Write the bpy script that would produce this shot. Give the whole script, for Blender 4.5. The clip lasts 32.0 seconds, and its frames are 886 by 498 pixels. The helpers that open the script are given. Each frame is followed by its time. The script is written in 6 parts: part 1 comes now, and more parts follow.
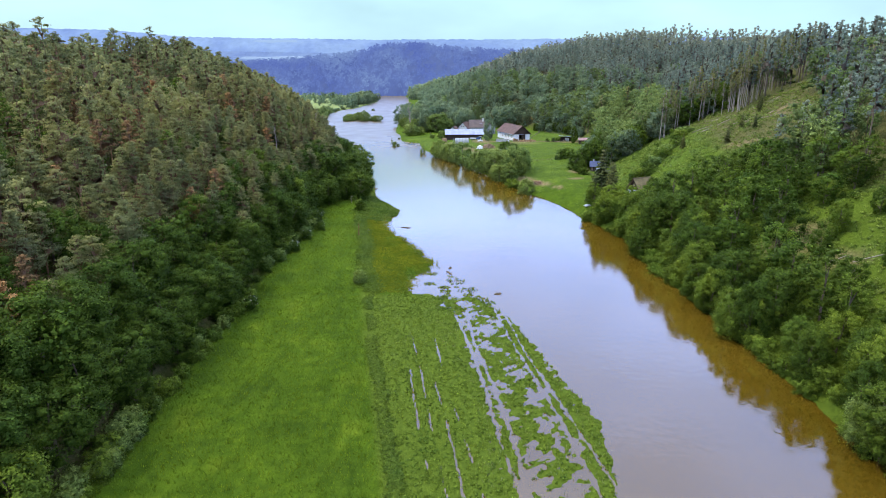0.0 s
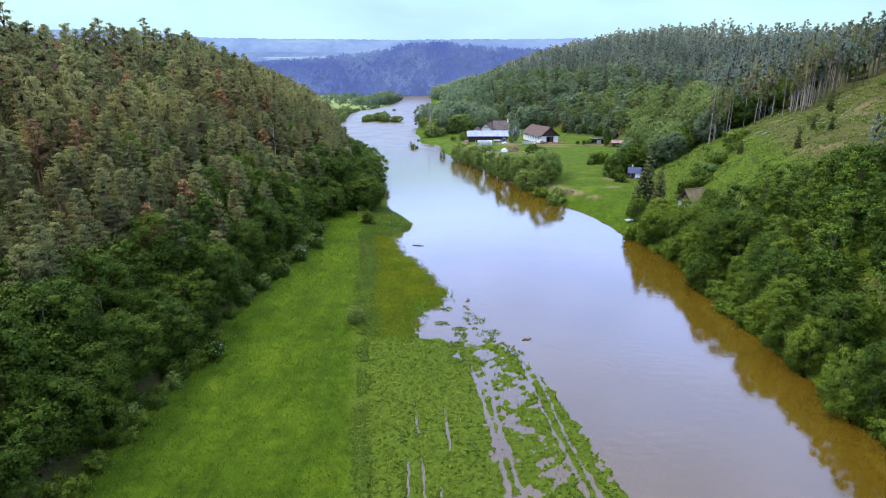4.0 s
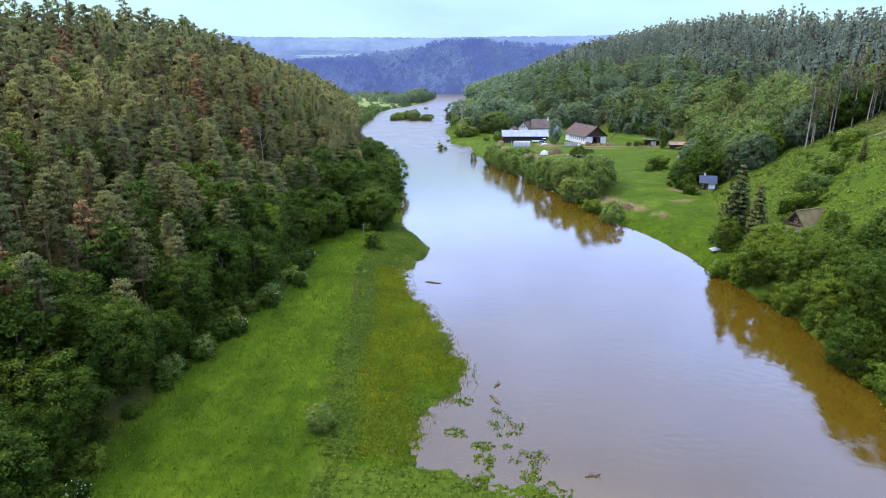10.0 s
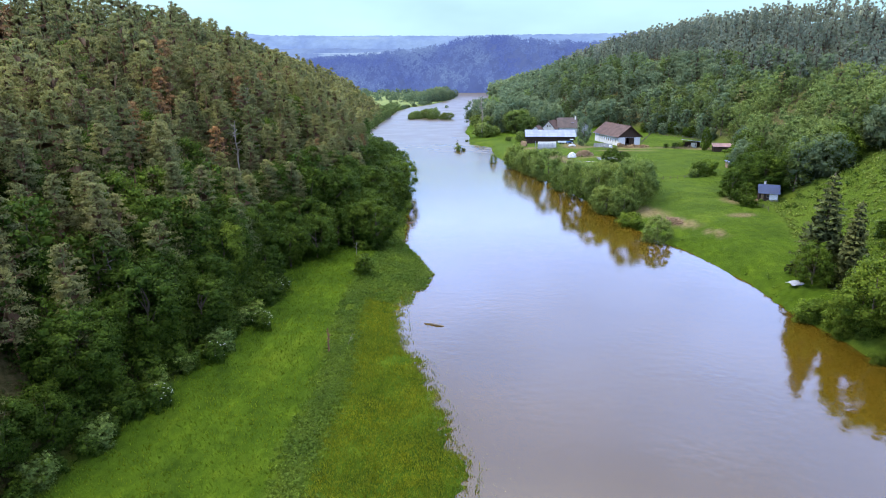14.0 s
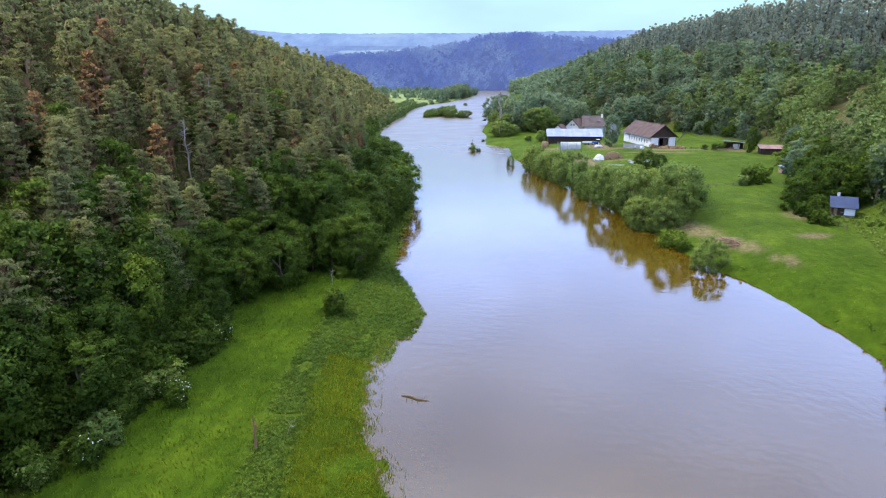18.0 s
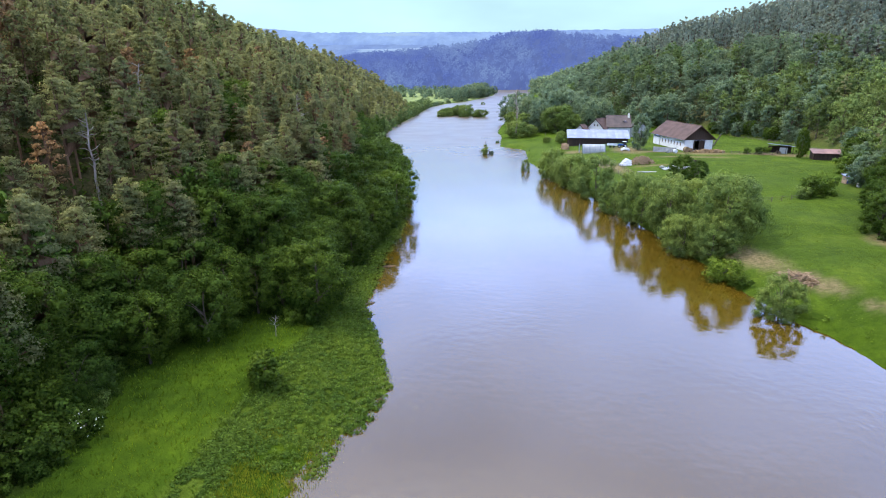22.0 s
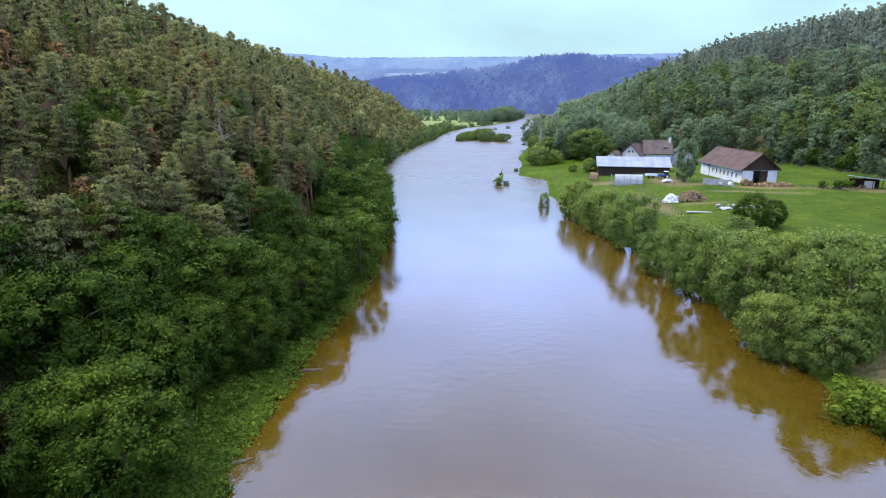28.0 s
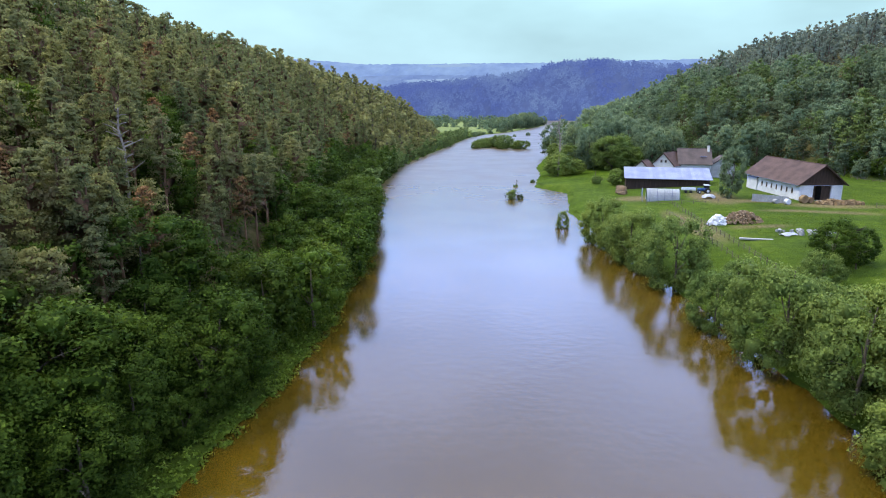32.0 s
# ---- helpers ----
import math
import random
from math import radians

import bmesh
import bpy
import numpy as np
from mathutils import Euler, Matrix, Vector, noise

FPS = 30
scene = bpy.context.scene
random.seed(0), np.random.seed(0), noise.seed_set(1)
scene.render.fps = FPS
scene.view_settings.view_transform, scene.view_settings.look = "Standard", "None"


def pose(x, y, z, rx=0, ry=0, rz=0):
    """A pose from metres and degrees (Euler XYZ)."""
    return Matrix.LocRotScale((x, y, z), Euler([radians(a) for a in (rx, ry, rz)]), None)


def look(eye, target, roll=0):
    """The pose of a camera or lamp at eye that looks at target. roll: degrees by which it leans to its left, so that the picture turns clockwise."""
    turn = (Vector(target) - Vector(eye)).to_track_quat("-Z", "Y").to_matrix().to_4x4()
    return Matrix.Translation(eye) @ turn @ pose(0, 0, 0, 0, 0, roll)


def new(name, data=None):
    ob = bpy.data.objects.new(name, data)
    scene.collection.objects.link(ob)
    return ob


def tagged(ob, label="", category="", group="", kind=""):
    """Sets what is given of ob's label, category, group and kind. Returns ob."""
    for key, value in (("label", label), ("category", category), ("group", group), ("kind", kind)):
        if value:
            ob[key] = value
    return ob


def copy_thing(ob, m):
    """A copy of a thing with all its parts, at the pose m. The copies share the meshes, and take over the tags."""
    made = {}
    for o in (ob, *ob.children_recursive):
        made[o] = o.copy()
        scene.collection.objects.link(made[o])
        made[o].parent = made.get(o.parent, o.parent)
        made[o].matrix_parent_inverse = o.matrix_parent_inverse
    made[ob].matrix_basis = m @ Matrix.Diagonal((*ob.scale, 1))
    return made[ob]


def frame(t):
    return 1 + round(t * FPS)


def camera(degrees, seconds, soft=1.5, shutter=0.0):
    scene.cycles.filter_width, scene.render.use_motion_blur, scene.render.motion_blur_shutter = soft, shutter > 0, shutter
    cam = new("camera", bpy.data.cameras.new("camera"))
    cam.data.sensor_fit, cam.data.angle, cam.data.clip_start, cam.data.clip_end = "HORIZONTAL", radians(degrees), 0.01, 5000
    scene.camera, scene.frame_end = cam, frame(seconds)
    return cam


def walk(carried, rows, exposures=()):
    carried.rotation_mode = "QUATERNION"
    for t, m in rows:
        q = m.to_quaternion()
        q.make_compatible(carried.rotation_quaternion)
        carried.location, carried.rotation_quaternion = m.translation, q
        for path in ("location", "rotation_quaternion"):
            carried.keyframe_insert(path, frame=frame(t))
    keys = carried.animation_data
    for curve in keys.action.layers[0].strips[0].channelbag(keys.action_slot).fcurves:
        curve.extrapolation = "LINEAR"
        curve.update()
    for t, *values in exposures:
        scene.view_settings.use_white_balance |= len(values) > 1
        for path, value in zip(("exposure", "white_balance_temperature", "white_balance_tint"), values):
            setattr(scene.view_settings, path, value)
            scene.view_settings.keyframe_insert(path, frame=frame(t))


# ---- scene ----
cam = camera(74.1, 32.0, 1.0)
METRES, EYE, TILT, LEAN, TURN = 215.0, 45.5, -16.4, 0.0, 0.0
ROWS = [
    (0.0, 0.0, 0.0, 0.0, 0.0, 0.0, -0.0),
    (0.5, 0.0015, 0.0149, 0.0033, 0.25, 0.01, -0.1),
    (1.0, 0.003, 0.0299, 0.0067, 0.54, 0.01, -0.15),
    (1.5, 0.0041, 0.0449, 0.0099, 0.79, 0.02, -0.24),
    (2.0, 0.0047, 0.0601, 0.0132, 1.06, 0.02, -0.32),
    (2.5, 0.0051, 0.0752, 0.0164, 1.34, 0.03, -0.39),
    (3.0, 0.0053, 0.0903, 0.0198, 1.63, 0.05, -0.45),
    (3.5, 0.0055, 0.1052, 0.0229, 1.92, 0.05, -0.51),
    (4.0, 0.0057, 0.1203, 0.0263, 2.2, 0.06, -0.58),
    (4.5, 0.0058, 0.1354, 0.0296, 2.46, 0.08, -0.64),
    (6.5, 0.0066, 0.1962, 0.0425, 3.57, 0.03, -0.91),
    (7.0, 0.0068, 0.2114, 0.0457, 3.85, 0.02, -0.98),
    (7.5, 0.0069, 0.2267, 0.0488, 4.12, -0.01, -1.05),
    (8.0, 0.007, 0.2418, 0.0519, 4.39, -0.01, -1.12),
    (8.5, 0.0074, 0.257, 0.055, 4.67, -0.05, -1.19),
    (9.0, 0.0075, 0.2723, 0.058, 4.95, -0.06, -1.28),
    (9.5, 0.0076, 0.2876, 0.061, 5.23, -0.06, -1.32),
    (10.0, 0.0076, 0.3028, 0.0639, 5.5, -0.08, -1.38),
    (10.5, 0.0078, 0.318, 0.0669, 5.78, -0.09, -1.45),
    (11.0, 0.0078, 0.3334, 0.0701, 6.05, -0.09, -1.53),
    (11.5, 0.0079, 0.3486, 0.0732, 6.32, -0.1, -1.61),
    (12.0, 0.0081, 0.3638, 0.0763, 6.61, -0.11, -1.68),
    (12.5, 0.0083, 0.3791, 0.0795, 6.87, -0.15, -1.76),
    (13.0, 0.0084, 0.3944, 0.0828, 7.13, -0.17, -1.84),
    (13.5, 0.0085, 0.4096, 0.086, 7.4, -0.19, -1.91),
    (14.0, 0.0086, 0.4248, 0.0892, 7.66, -0.22, -1.98),
    (14.5, 0.0086, 0.44, 0.0923, 7.92, -0.24, -2.05),
    (16.5, 0.0094, 0.5009, 0.1049, 8.92, -0.37, -2.34),
    (17.0, 0.0095, 0.5161, 0.1081, 9.16, -0.4, -2.4),
    (17.5, 0.0097, 0.5313, 0.1111, 9.41, -0.42, -2.48),
    (18.0, 0.0101, 0.5465, 0.1143, 9.66, -0.44, -2.54),
    (18.5, 0.0104, 0.5618, 0.1172, 9.91, -0.45, -2.6),
    (19.0, 0.0109, 0.5767, 0.1205, 10.14, -0.49, -2.69),
    (19.5, 0.0112, 0.592, 0.1237, 10.39, -0.51, -2.78),
    (20.0, 0.0114, 0.6073, 0.1268, 10.63, -0.51, -2.84),
    (20.5, 0.0116, 0.6225, 0.1299, 10.86, -0.52, -2.92),
    (21.0, 0.0117, 0.6378, 0.1332, 11.1, -0.55, -3.02),
    (21.5, 0.0118, 0.6531, 0.1366, 11.33, -0.56, -3.07),
    (22.0, 0.0121, 0.6683, 0.1398, 11.58, -0.55, -3.14),
    (22.5, 0.0123, 0.6836, 0.1432, 11.83, -0.56, -3.2),
    (23.0, 0.0124, 0.6989, 0.1465, 12.07, -0.56, -3.28),
    (23.5, 0.0127, 0.714, 0.1499, 12.31, -0.57, -3.34),
    (24.0, 0.0129, 0.7291, 0.1534, 12.53, -0.51, -3.41),
    (24.5, 0.0133, 0.7444, 0.1568, 12.78, -0.36, -3.48),
    (25.0, 0.0137, 0.7597, 0.1599, 13.01, -0.14, -3.56),
    (25.5, 0.0139, 0.7741, 0.163, 13.22, 0.1, -3.64),
    (27.5, 0.0142, 0.837, 0.1767, 14.15, 1.19, -3.97),
    (28.0, 0.0138, 0.8525, 0.1802, 14.4, 1.55, -4.05),
    (28.5, 0.0132, 0.8681, 0.1838, 14.64, 1.91, -4.16),
    (29.0, 0.0127, 0.8836, 0.1873, 14.89, 2.16, -4.21),
    (29.5, 0.0119, 0.8992, 0.191, 15.16, 2.15, -4.28),
    (30.0, 0.011, 0.9147, 0.1946, 15.42, 2.13, -4.37),
    (30.5, 0.0101, 0.9303, 0.1984, 15.69, 2.11, -4.44),
    (31.0, 0.009, 0.9457, 0.2021, 15.94, 2.08, -4.51),
    (31.5, 0.0078, 0.9613, 0.2057, 16.21, 2.08, -4.57),
    (32.0, 0.0065, 0.9768, 0.2096, 16.48, 2.04, -4.64),
]
walk(cam, [(t, pose(0, 0, EYE, TILT, LEAN, TURN) @ pose(METRES * x, METRES * y, METRES * z, 90 + pitch, roll, yaw)) for t, x, y, z, yaw, pitch, roll in ROWS], ((0.0, 0.08), (22.0, 0.1), (28.0, 0.0), (32.0, -0.15)))

# ---- world, sun ----
CLOUD = ((0.0, (0.130, 0.200, 0.240)), (0.16, (0.160, 0.256, 0.280)), (0.24, (0.370, 0.545, 1.10)), (0.58, (0.262, 0.345, 0.650)), (1.0, (0.84, 0.87, 0.84)))
world = bpy.data.worlds.new("sky")
scene.world = world
world.use_nodes = True
_n = world.node_tree.nodes
_bg = _n["Background"]
_sky = _n.new("ShaderNodeTexSky")
_sky.sky_type = "NISHITA"
_sky.sun_disc = False
_sky.sun_elevation, _sky.sun_rotation = radians(57), radians(-81)
_sky.air_density, _sky.dust_density, _sky.ozone_density = 1.0, 2.5, 1.2
_tc = _n.new("ShaderNodeTexCoord")
_sep = _n.new("ShaderNodeSeparateXYZ")
_cloud = _n.new("ShaderNodeValToRGB")  # an overcast sky brightens from the horizon to overhead
for _e, (_p, _c) in zip((_cloud.color_ramp.elements[0], _cloud.color_ramp.elements.new(0.14), _cloud.color_ramp.elements.new(0.33), _cloud.color_ramp.elements.new(0.6), _cloud.color_ramp.elements[-1]), CLOUD):
    _e.position, _e.color = _p, (*_c, 1)
_mix = _n.new("ShaderNodeMix")
_mix.data_type = "RGBA"
_mix.inputs[0].default_value = 0.8
_link = world.node_tree.links.new
_link(_tc.outputs["Generated"], _sep.inputs[0])
_link(_sep.outputs[2], _cloud.inputs[0])
_gain = _n.new("ShaderNodeMix")
_gain.data_type, _gain.blend_type = "RGBA", "MULTIPLY"
_gain.inputs[0].default_value = 1.0
_gain.inputs[7].default_value = (45, 45, 45, 1)
_drift = _n.new("ShaderNodeTexNoise")  # soft bands in the cloud
_drift.inputs["Scale"].default_value, _drift.inputs["Detail"].default_value = 3.2, 4.0
_squash = _n.new("ShaderNodeMapping")
_squash.inputs["Scale"].default_value = (1.0, 1.0, 2.6)
_link(_tc.outputs["Generated"], _squash.inputs[0])
_link(_squash.outputs[0], _drift.inputs["Vector"])
_band = _n.new("ShaderNodeMapRange")
for _i, _v in ((1, 0.3), (2, 0.7), (3, 0.86), (4, 1.16)):
    _band.inputs[_i].default_value = _v
_link(_drift.outputs[0], _band.inputs[0])
_bands = _n.new("ShaderNodeVectorMath")
_bands.operation = "SCALE"
_link(_cloud.outputs[0], _bands.inputs[0])
_link(_band.outputs[0], _bands.inputs["Scale"])
_link(_bands.outputs[0], _gain.inputs[6])
_link(_sky.outputs[0], _mix.inputs[6])
_link(_gain.outputs[2], _mix.inputs[7])
_link(_mix.outputs[2], _bg.inputs[0])
_bg.inputs[1].default_value = 0.1

sun = new("sun", bpy.data.lights.new("sun", "SUN"))
sun.data.energy, sun.data.angle, sun.data.color = 3.2, radians(12), (1.0, 0.92, 0.72)
sun.matrix_world = look((-52, 8, 80), (0, 0, 0))

# ---- materials ----


def mat(name, rough=0.8, metal=0.0):
    m = bpy.data.materials.new(name)
    m.use_nodes = True
    b = m.node_tree.nodes["Principled BSDF"]
    b.inputs["Roughness"].default_value, b.inputs["Metallic"].default_value = rough, metal
    b.inputs["Specular IOR Level"].default_value = 0.3
    return m, m.node_tree.nodes, m.node_tree.links, b


def noise_node(nodes, links, scale, detail=4.0, vector=None, rough=0.55):
    n = nodes.new("ShaderNodeTexNoise")
    n.inputs["Scale"].default_value, n.inputs["Detail"].default_value, n.inputs["Roughness"].default_value = scale, detail, rough
    if vector:
        links.new(vector, n.inputs["Vector"])
    return n


def ramp(nodes, links, source, stops):
    r = nodes.new("ShaderNodeValToRGB")
    links.new(source, r.inputs[0])
    e = r.color_ramp.elements
    while len(e) < len(stops):
        e.new(0.5)
    for el, (p, c) in zip(e, stops):
        el.position, el.color = p, (*c, 1)
    return r.outputs[0]


def blend(nodes, links, fac, a, b, kind="MIX"):
    x = nodes.new("ShaderNodeMix")
    x.data_type, x.blend_type = "RGBA", kind
    for v, i in ((fac, 0), (a, 6), (b, 7)):
        if isinstance(v, (int, float)):
            x.inputs[i].default_value = v
        elif isinstance(v, tuple):
            x.inputs[i].default_value = (*v, 1)
        else:
            links.new(v, x.inputs[i])
    return x.outputs[2]


def bump(nodes, links, b, source, strength, distance):
    n = nodes.new("ShaderNodeBump")
    n.inputs["Strength"].default_value, n.inputs["Distance"].default_value = strength, distance
    links.new(source, n.inputs["Height"])
    links.new(n.outputs[0], b.inputs["Normal"])


def surface(name, dark, light, scale=1.5, rough=0.8, grain=12.0, relief=0.02, metal=0.0, stretch=(1, 1, 1)):
    """A worn, mottled surface: two colours by broad noise, fine grain and relief, a little change from piece to piece."""
    m, nodes, links, b = mat(name, rough, metal)
    tc = nodes.new("ShaderNodeTexCoord")
    mp = nodes.new("ShaderNodeMapping")
    mp.inputs["Scale"].default_value = stretch
    links.new(tc.outputs["Object"], mp.inputs[0])
    broad = noise_node(nodes, links, scale, 5, mp.outputs[0])
    fine = noise_node(nodes, links, grain, 4, mp.outputs[0])
    col = ramp(nodes, links, broad.outputs[0], [(0.3, dark), (0.7, light)])
    grey = ramp(nodes, links, fine.outputs[0], [(0.25, (0.72, 0.72, 0.72)), (0.75, (1.15, 1.15, 1.15))])
    col = blend(nodes, links, 1.0, col, grey, "MULTIPLY")
    info = nodes.new("ShaderNodeObjectInfo")
    own = ramp(nodes, links, info.outputs["Random"], [(0.0, (0.86, 0.86, 0.86)), (1.0, (1.1, 1.1, 1.1))])
    col = blend(nodes, links, 1.0, col, own, "MULTIPLY")
    links.new(col, b.inputs["Base Color"])
    bump(nodes, links, b, fine.outputs[0], 0.5, relief)
    return m


def foliage(name, dark, light, glow=0.35, rough=0.55, dry=None, speckle=0.8, relief=0.3):
    """Leaves: each leaf and each tree a little different, light shining through."""
    m, nodes, links, b = mat(name, rough)
    geo = nodes.new("ShaderNodeNewGeometry")
    info = nodes.new("ShaderNodeObjectInfo")
    col = ramp(nodes, links, geo.outputs["Random Per Island"], [(0.0, dark), (0.85, light), (1.0, tuple(min(1, c * 1.35) for c in light))])
    pos = noise_node(nodes, links, 0.13, 3, geo.outputs["Position"])
    patch = ramp(nodes, links, pos.outputs[0], [(0.32, (0.72, 0.8, 0.8)), (0.68, (1.22, 1.14, 0.95))])
    col = blend(nodes, links, 1.0, col, patch, "MULTIPLY")
    if dry:  # browning crowns here and there
        brown = noise_node(nodes, links, 0.21, 2, geo.outputs["Position"])
        col = blend(nodes, links, ramp(nodes, links, brown.outputs[0], [(0.56, (0.14, 0.14, 0.14)), (0.76, (0.55, 0.55, 0.55))]), col, dry)
    speck = noise_node(nodes, links, 1.7, 2, geo.outputs["Position"], 0.7)
    col = blend(nodes, links, 1.0, col, ramp(nodes, links, speck.outputs[0], [(0.3, (1 - 0.38 * speckle, 1 - 0.34 * speckle, 1 - 0.38 * speckle)), (0.7, (1 + 0.3 * speckle, 1 + 0.26 * speckle, 1 + 0.2 * speckle))]), "MULTIPLY")
    own = ramp(nodes, links, info.outputs["Random"], [(0.0, (0.84, 0.88, 0.86)), (0.5, (1.0, 1.0, 1.0)), (1.0, (1.18, 1.12, 0.98))])
    col = blend(nodes, links, 1.0, col, own, "MULTIPLY")
    tone = nodes.new("ShaderNodeAttribute")
    tone.attribute_name = "tone"
    lift = nodes.new("ShaderNodeMath")
    links.new(tone.outputs["Fac"], lift.inputs[0])
    lift.inputs[1].default_value = 1.0
    grow = nodes.new("ShaderNodeVectorMath")
    grow.operation = "SCALE"
    links.new(col, grow.inputs[0])
    links.new(lift.outputs[0], grow.inputs["Scale"])
    col = grow.outputs[0]
    links.new(col, b.inputs["Base Color"])
    b.inputs["Specular IOR Level"].default_value = 0.08
    grain = noise_node(nodes, links, 2.2, 3, geo.outputs["Position"], 0.7)
    bump(nodes, links, b, grain.outputs[0], relief, 0.5)
    tr = nodes.new("ShaderNodeBsdfTranslucent")
    links.new(col, tr.inputs[0])
    ms = nodes.new("ShaderNodeMixShader")
    ms.inputs[0].default_value = glow
    links.new(b.outputs[0], ms.inputs[1])
    links.new(tr.outputs[0], ms.inputs[2])
    links.new(ms.outputs[0], nodes["Material Output"].inputs[0])
    return m


M_LEAF = foliage("broad_leaves", (0.032, 0.064, 0.008), (0.086, 0.138, 0.020), 0.4)
M_WILLOW = foliage("willow_leaves", (0.130, 0.190, 0.050), (0.220, 0.292, 0.088), 0.45)
M_BRIGHT = foliage("young_leaves", (0.078, 0.130, 0.016), (0.145, 0.212, 0.032), 0.4)
M_PINE = foliage("pine_needles", (0.162, 0.188, 0.080), (0.230, 0.256, 0.112), 0.6, 0.7, (0.245, 0.185, 0.130), 0.2, 0.15)
M_RUST = foliage("dry_needles", (0.19, 0.115, 0.065), (0.30, 0.185, 0.105), 0.35, 0.8)
M_SPRUCE = foliage("spruce_needles", (0.062, 0.078, 0.032), (0.125, 0.140, 0.058), 0.25, 0.7)
# far and hillside woods: haze of distance tinted into paler, bluer leaf colours
M_FARWOOD = foliage("hazed_far_leaves", (0.155, 0.216, 0.140), (0.205, 0.275, 0.178), 0.6, 0.75, None, 0.25, 0.15)
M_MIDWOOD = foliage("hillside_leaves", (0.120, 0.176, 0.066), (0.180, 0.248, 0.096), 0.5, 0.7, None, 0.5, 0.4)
M_FARPINE = foliage("hazed_far_needles", (0.185, 0.224, 0.205), (0.232, 0.276, 0.242), 0.62, 0.75, None, 0.25, 0.15)
M_WEED = foliage("weeds", (0.074, 0.122, 0.014), (0.135, 0.200, 0.030), 0.35)
M_NETTLE = foliage("nettles", (0.060, 0.108, 0.013), (0.118, 0.185, 0.028), 0.35)
M_BRAMBLE = foliage("brambles", (0.115, 0.165, 0.032), (0.185, 0.240, 0.058), 0.35)
M_GRASS = foliage("grass_blades", (0.088, 0.136, 0.010), (0.160, 0.214, 0.020), 0.5)
M_PASTURE = foliage("pasture_grass_blades", (0.106, 0.152, 0.020), (0.180, 0.228, 0.036), 0.5)
M_FLOWERING = foliage("flowering_grass", (0.150, 0.176, 0.012), (0.240, 0.255, 0.024), 0.45)
M_BRASH = foliage("dry_brash", (0.17, 0.14, 0.10), (0.34, 0.29, 0.22), 0.1)
M_SEDGE = foliage("sedge", (0.15, 0.19, 0.08), (0.25, 0.29, 0.15), 0.45)
M_BARK = surface("grey_bark", (0.07, 0.055, 0.04), (0.17, 0.14, 0.105), 1.2, 0.9, 8, 0.03, stretch=(1, 1, 0.2))
M_PINEBARK = surface("pine_bark", (0.12, 0.065, 0.035), (0.27, 0.16, 0.09), 0.5, 0.9, 8, 0.03, stretch=(1, 1, 0.25))
M_PALEBARK = surface("pale_bark", (0.24, 0.20, 0.165), (0.42, 0.37, 0.31), 0.5, 0.9, 8, 0.03, stretch=(1, 1, 0.25))
M_DEADWOOD = surface("bleached_wood", (0.17, 0.145, 0.12), (0.36, 0.32, 0.28), 1.0, 0.85, 8, 0.02, stretch=(1, 1, 0.2))

# ground: colours by cover (meadow, dirt, forest floor) with grain at several sizes
M_GROUND, nodes, links, b = mat("ground_cover", 0.95)
geo = nodes.new("ShaderNodeNewGeometry")
att = nodes.new("ShaderNodeAttribute")
att.attribute_name = "cover"
sep = nodes.new("ShaderNodeSeparateColor")
links.new(att.outputs["Color"], sep.inputs[0])
n1 = noise_node(nodes, links, 0.12, 5, geo.outputs["Position"])
n2 = noise_node(nodes, links, 1.6, 5, geo.outputs["Position"])
n3 = noise_node(nodes, links, 9.0, 3, geo.outputs["Position"], 0.7)
mp = nodes.new("ShaderNodeMapping")
mp.inputs["Scale"].default_value = (1.0, 0.12, 1.0)
mp.inputs["Rotation"].default_value = (0, 0, -0.13)
links.new(geo.outputs["Position"], mp.inputs[0])
n4 = noise_node(nodes, links, 0.8, 4, mp.outputs[0])
meadow = ramp(nodes, links, n1.outputs[0], [(0.3, (0.036, 0.068, 0.006)), (0.55, (0.055, 0.098, 0.007)), (0.75, (0.084, 0.124, 0.010))])
meadow = blend(nodes, links, 1.0, meadow, ramp(nodes, links, n4.outputs[0], [(0.35, (0.82, 0.86, 0.8)), (0.65, (1.12, 1.1, 1.1))]), "MULTIPLY")
tuft = noise_node(nodes, links, 0.55, 6, geo.outputs["Position"], 0.75)
meadow = blend(nodes, links, 1.0, meadow, ramp(nodes, links, tuft.outputs[0], [(0.33, (0.62, 0.68, 0.62)), (0.67, (1.36, 1.28, 1.2))]), "MULTIPLY")
weedy = ramp(nodes, links, n2.outputs[0], [(0.3, (0.048, 0.078, 0.008)), (0.7, (0.092, 0.135, 0.017))])
dirt = ramp(nodes, links, n2.outputs[0], [(0.3, (0.12, 0.085, 0.05)), (0.7, (0.24, 0.18, 0.115))])
litter = ramp(nodes, links, n2.outputs[0], [(0.3, (0.045, 0.050, 0.018)), (0.7, (0.11, 0.090, 0.045))])
col = blend(nodes, links, sep.outputs[0], weedy, meadow)
col = blend(nodes, links, sep.outputs[2], col, litter)
dd = nodes.new("ShaderNodeMath")
dd.operation = "MULTIPLY_ADD"
dd.use_clamp = True
links.new(n2.outputs[0], dd.inputs[0])
dd.inputs[1].default_value = 0.8
d2 = nodes.new("ShaderNodeMath")
d2.operation = "MULTIPLY"
d2.use_clamp = True
links.new(dd.outputs[0], d2.inputs[0])
links.new(sep.outputs[1], d2.inputs[1])
dd.inputs[2].default_value = 0.45
col = blend(nodes, links, d2.outputs[0], col, dirt)
col = blend(nodes, links, 1.0, col, ramp(nodes, links, n3.outputs[0], [(0.25, (0.66, 0.68, 0.62)), (0.75, (1.3, 1.28, 1.2))]), "MULTIPLY")
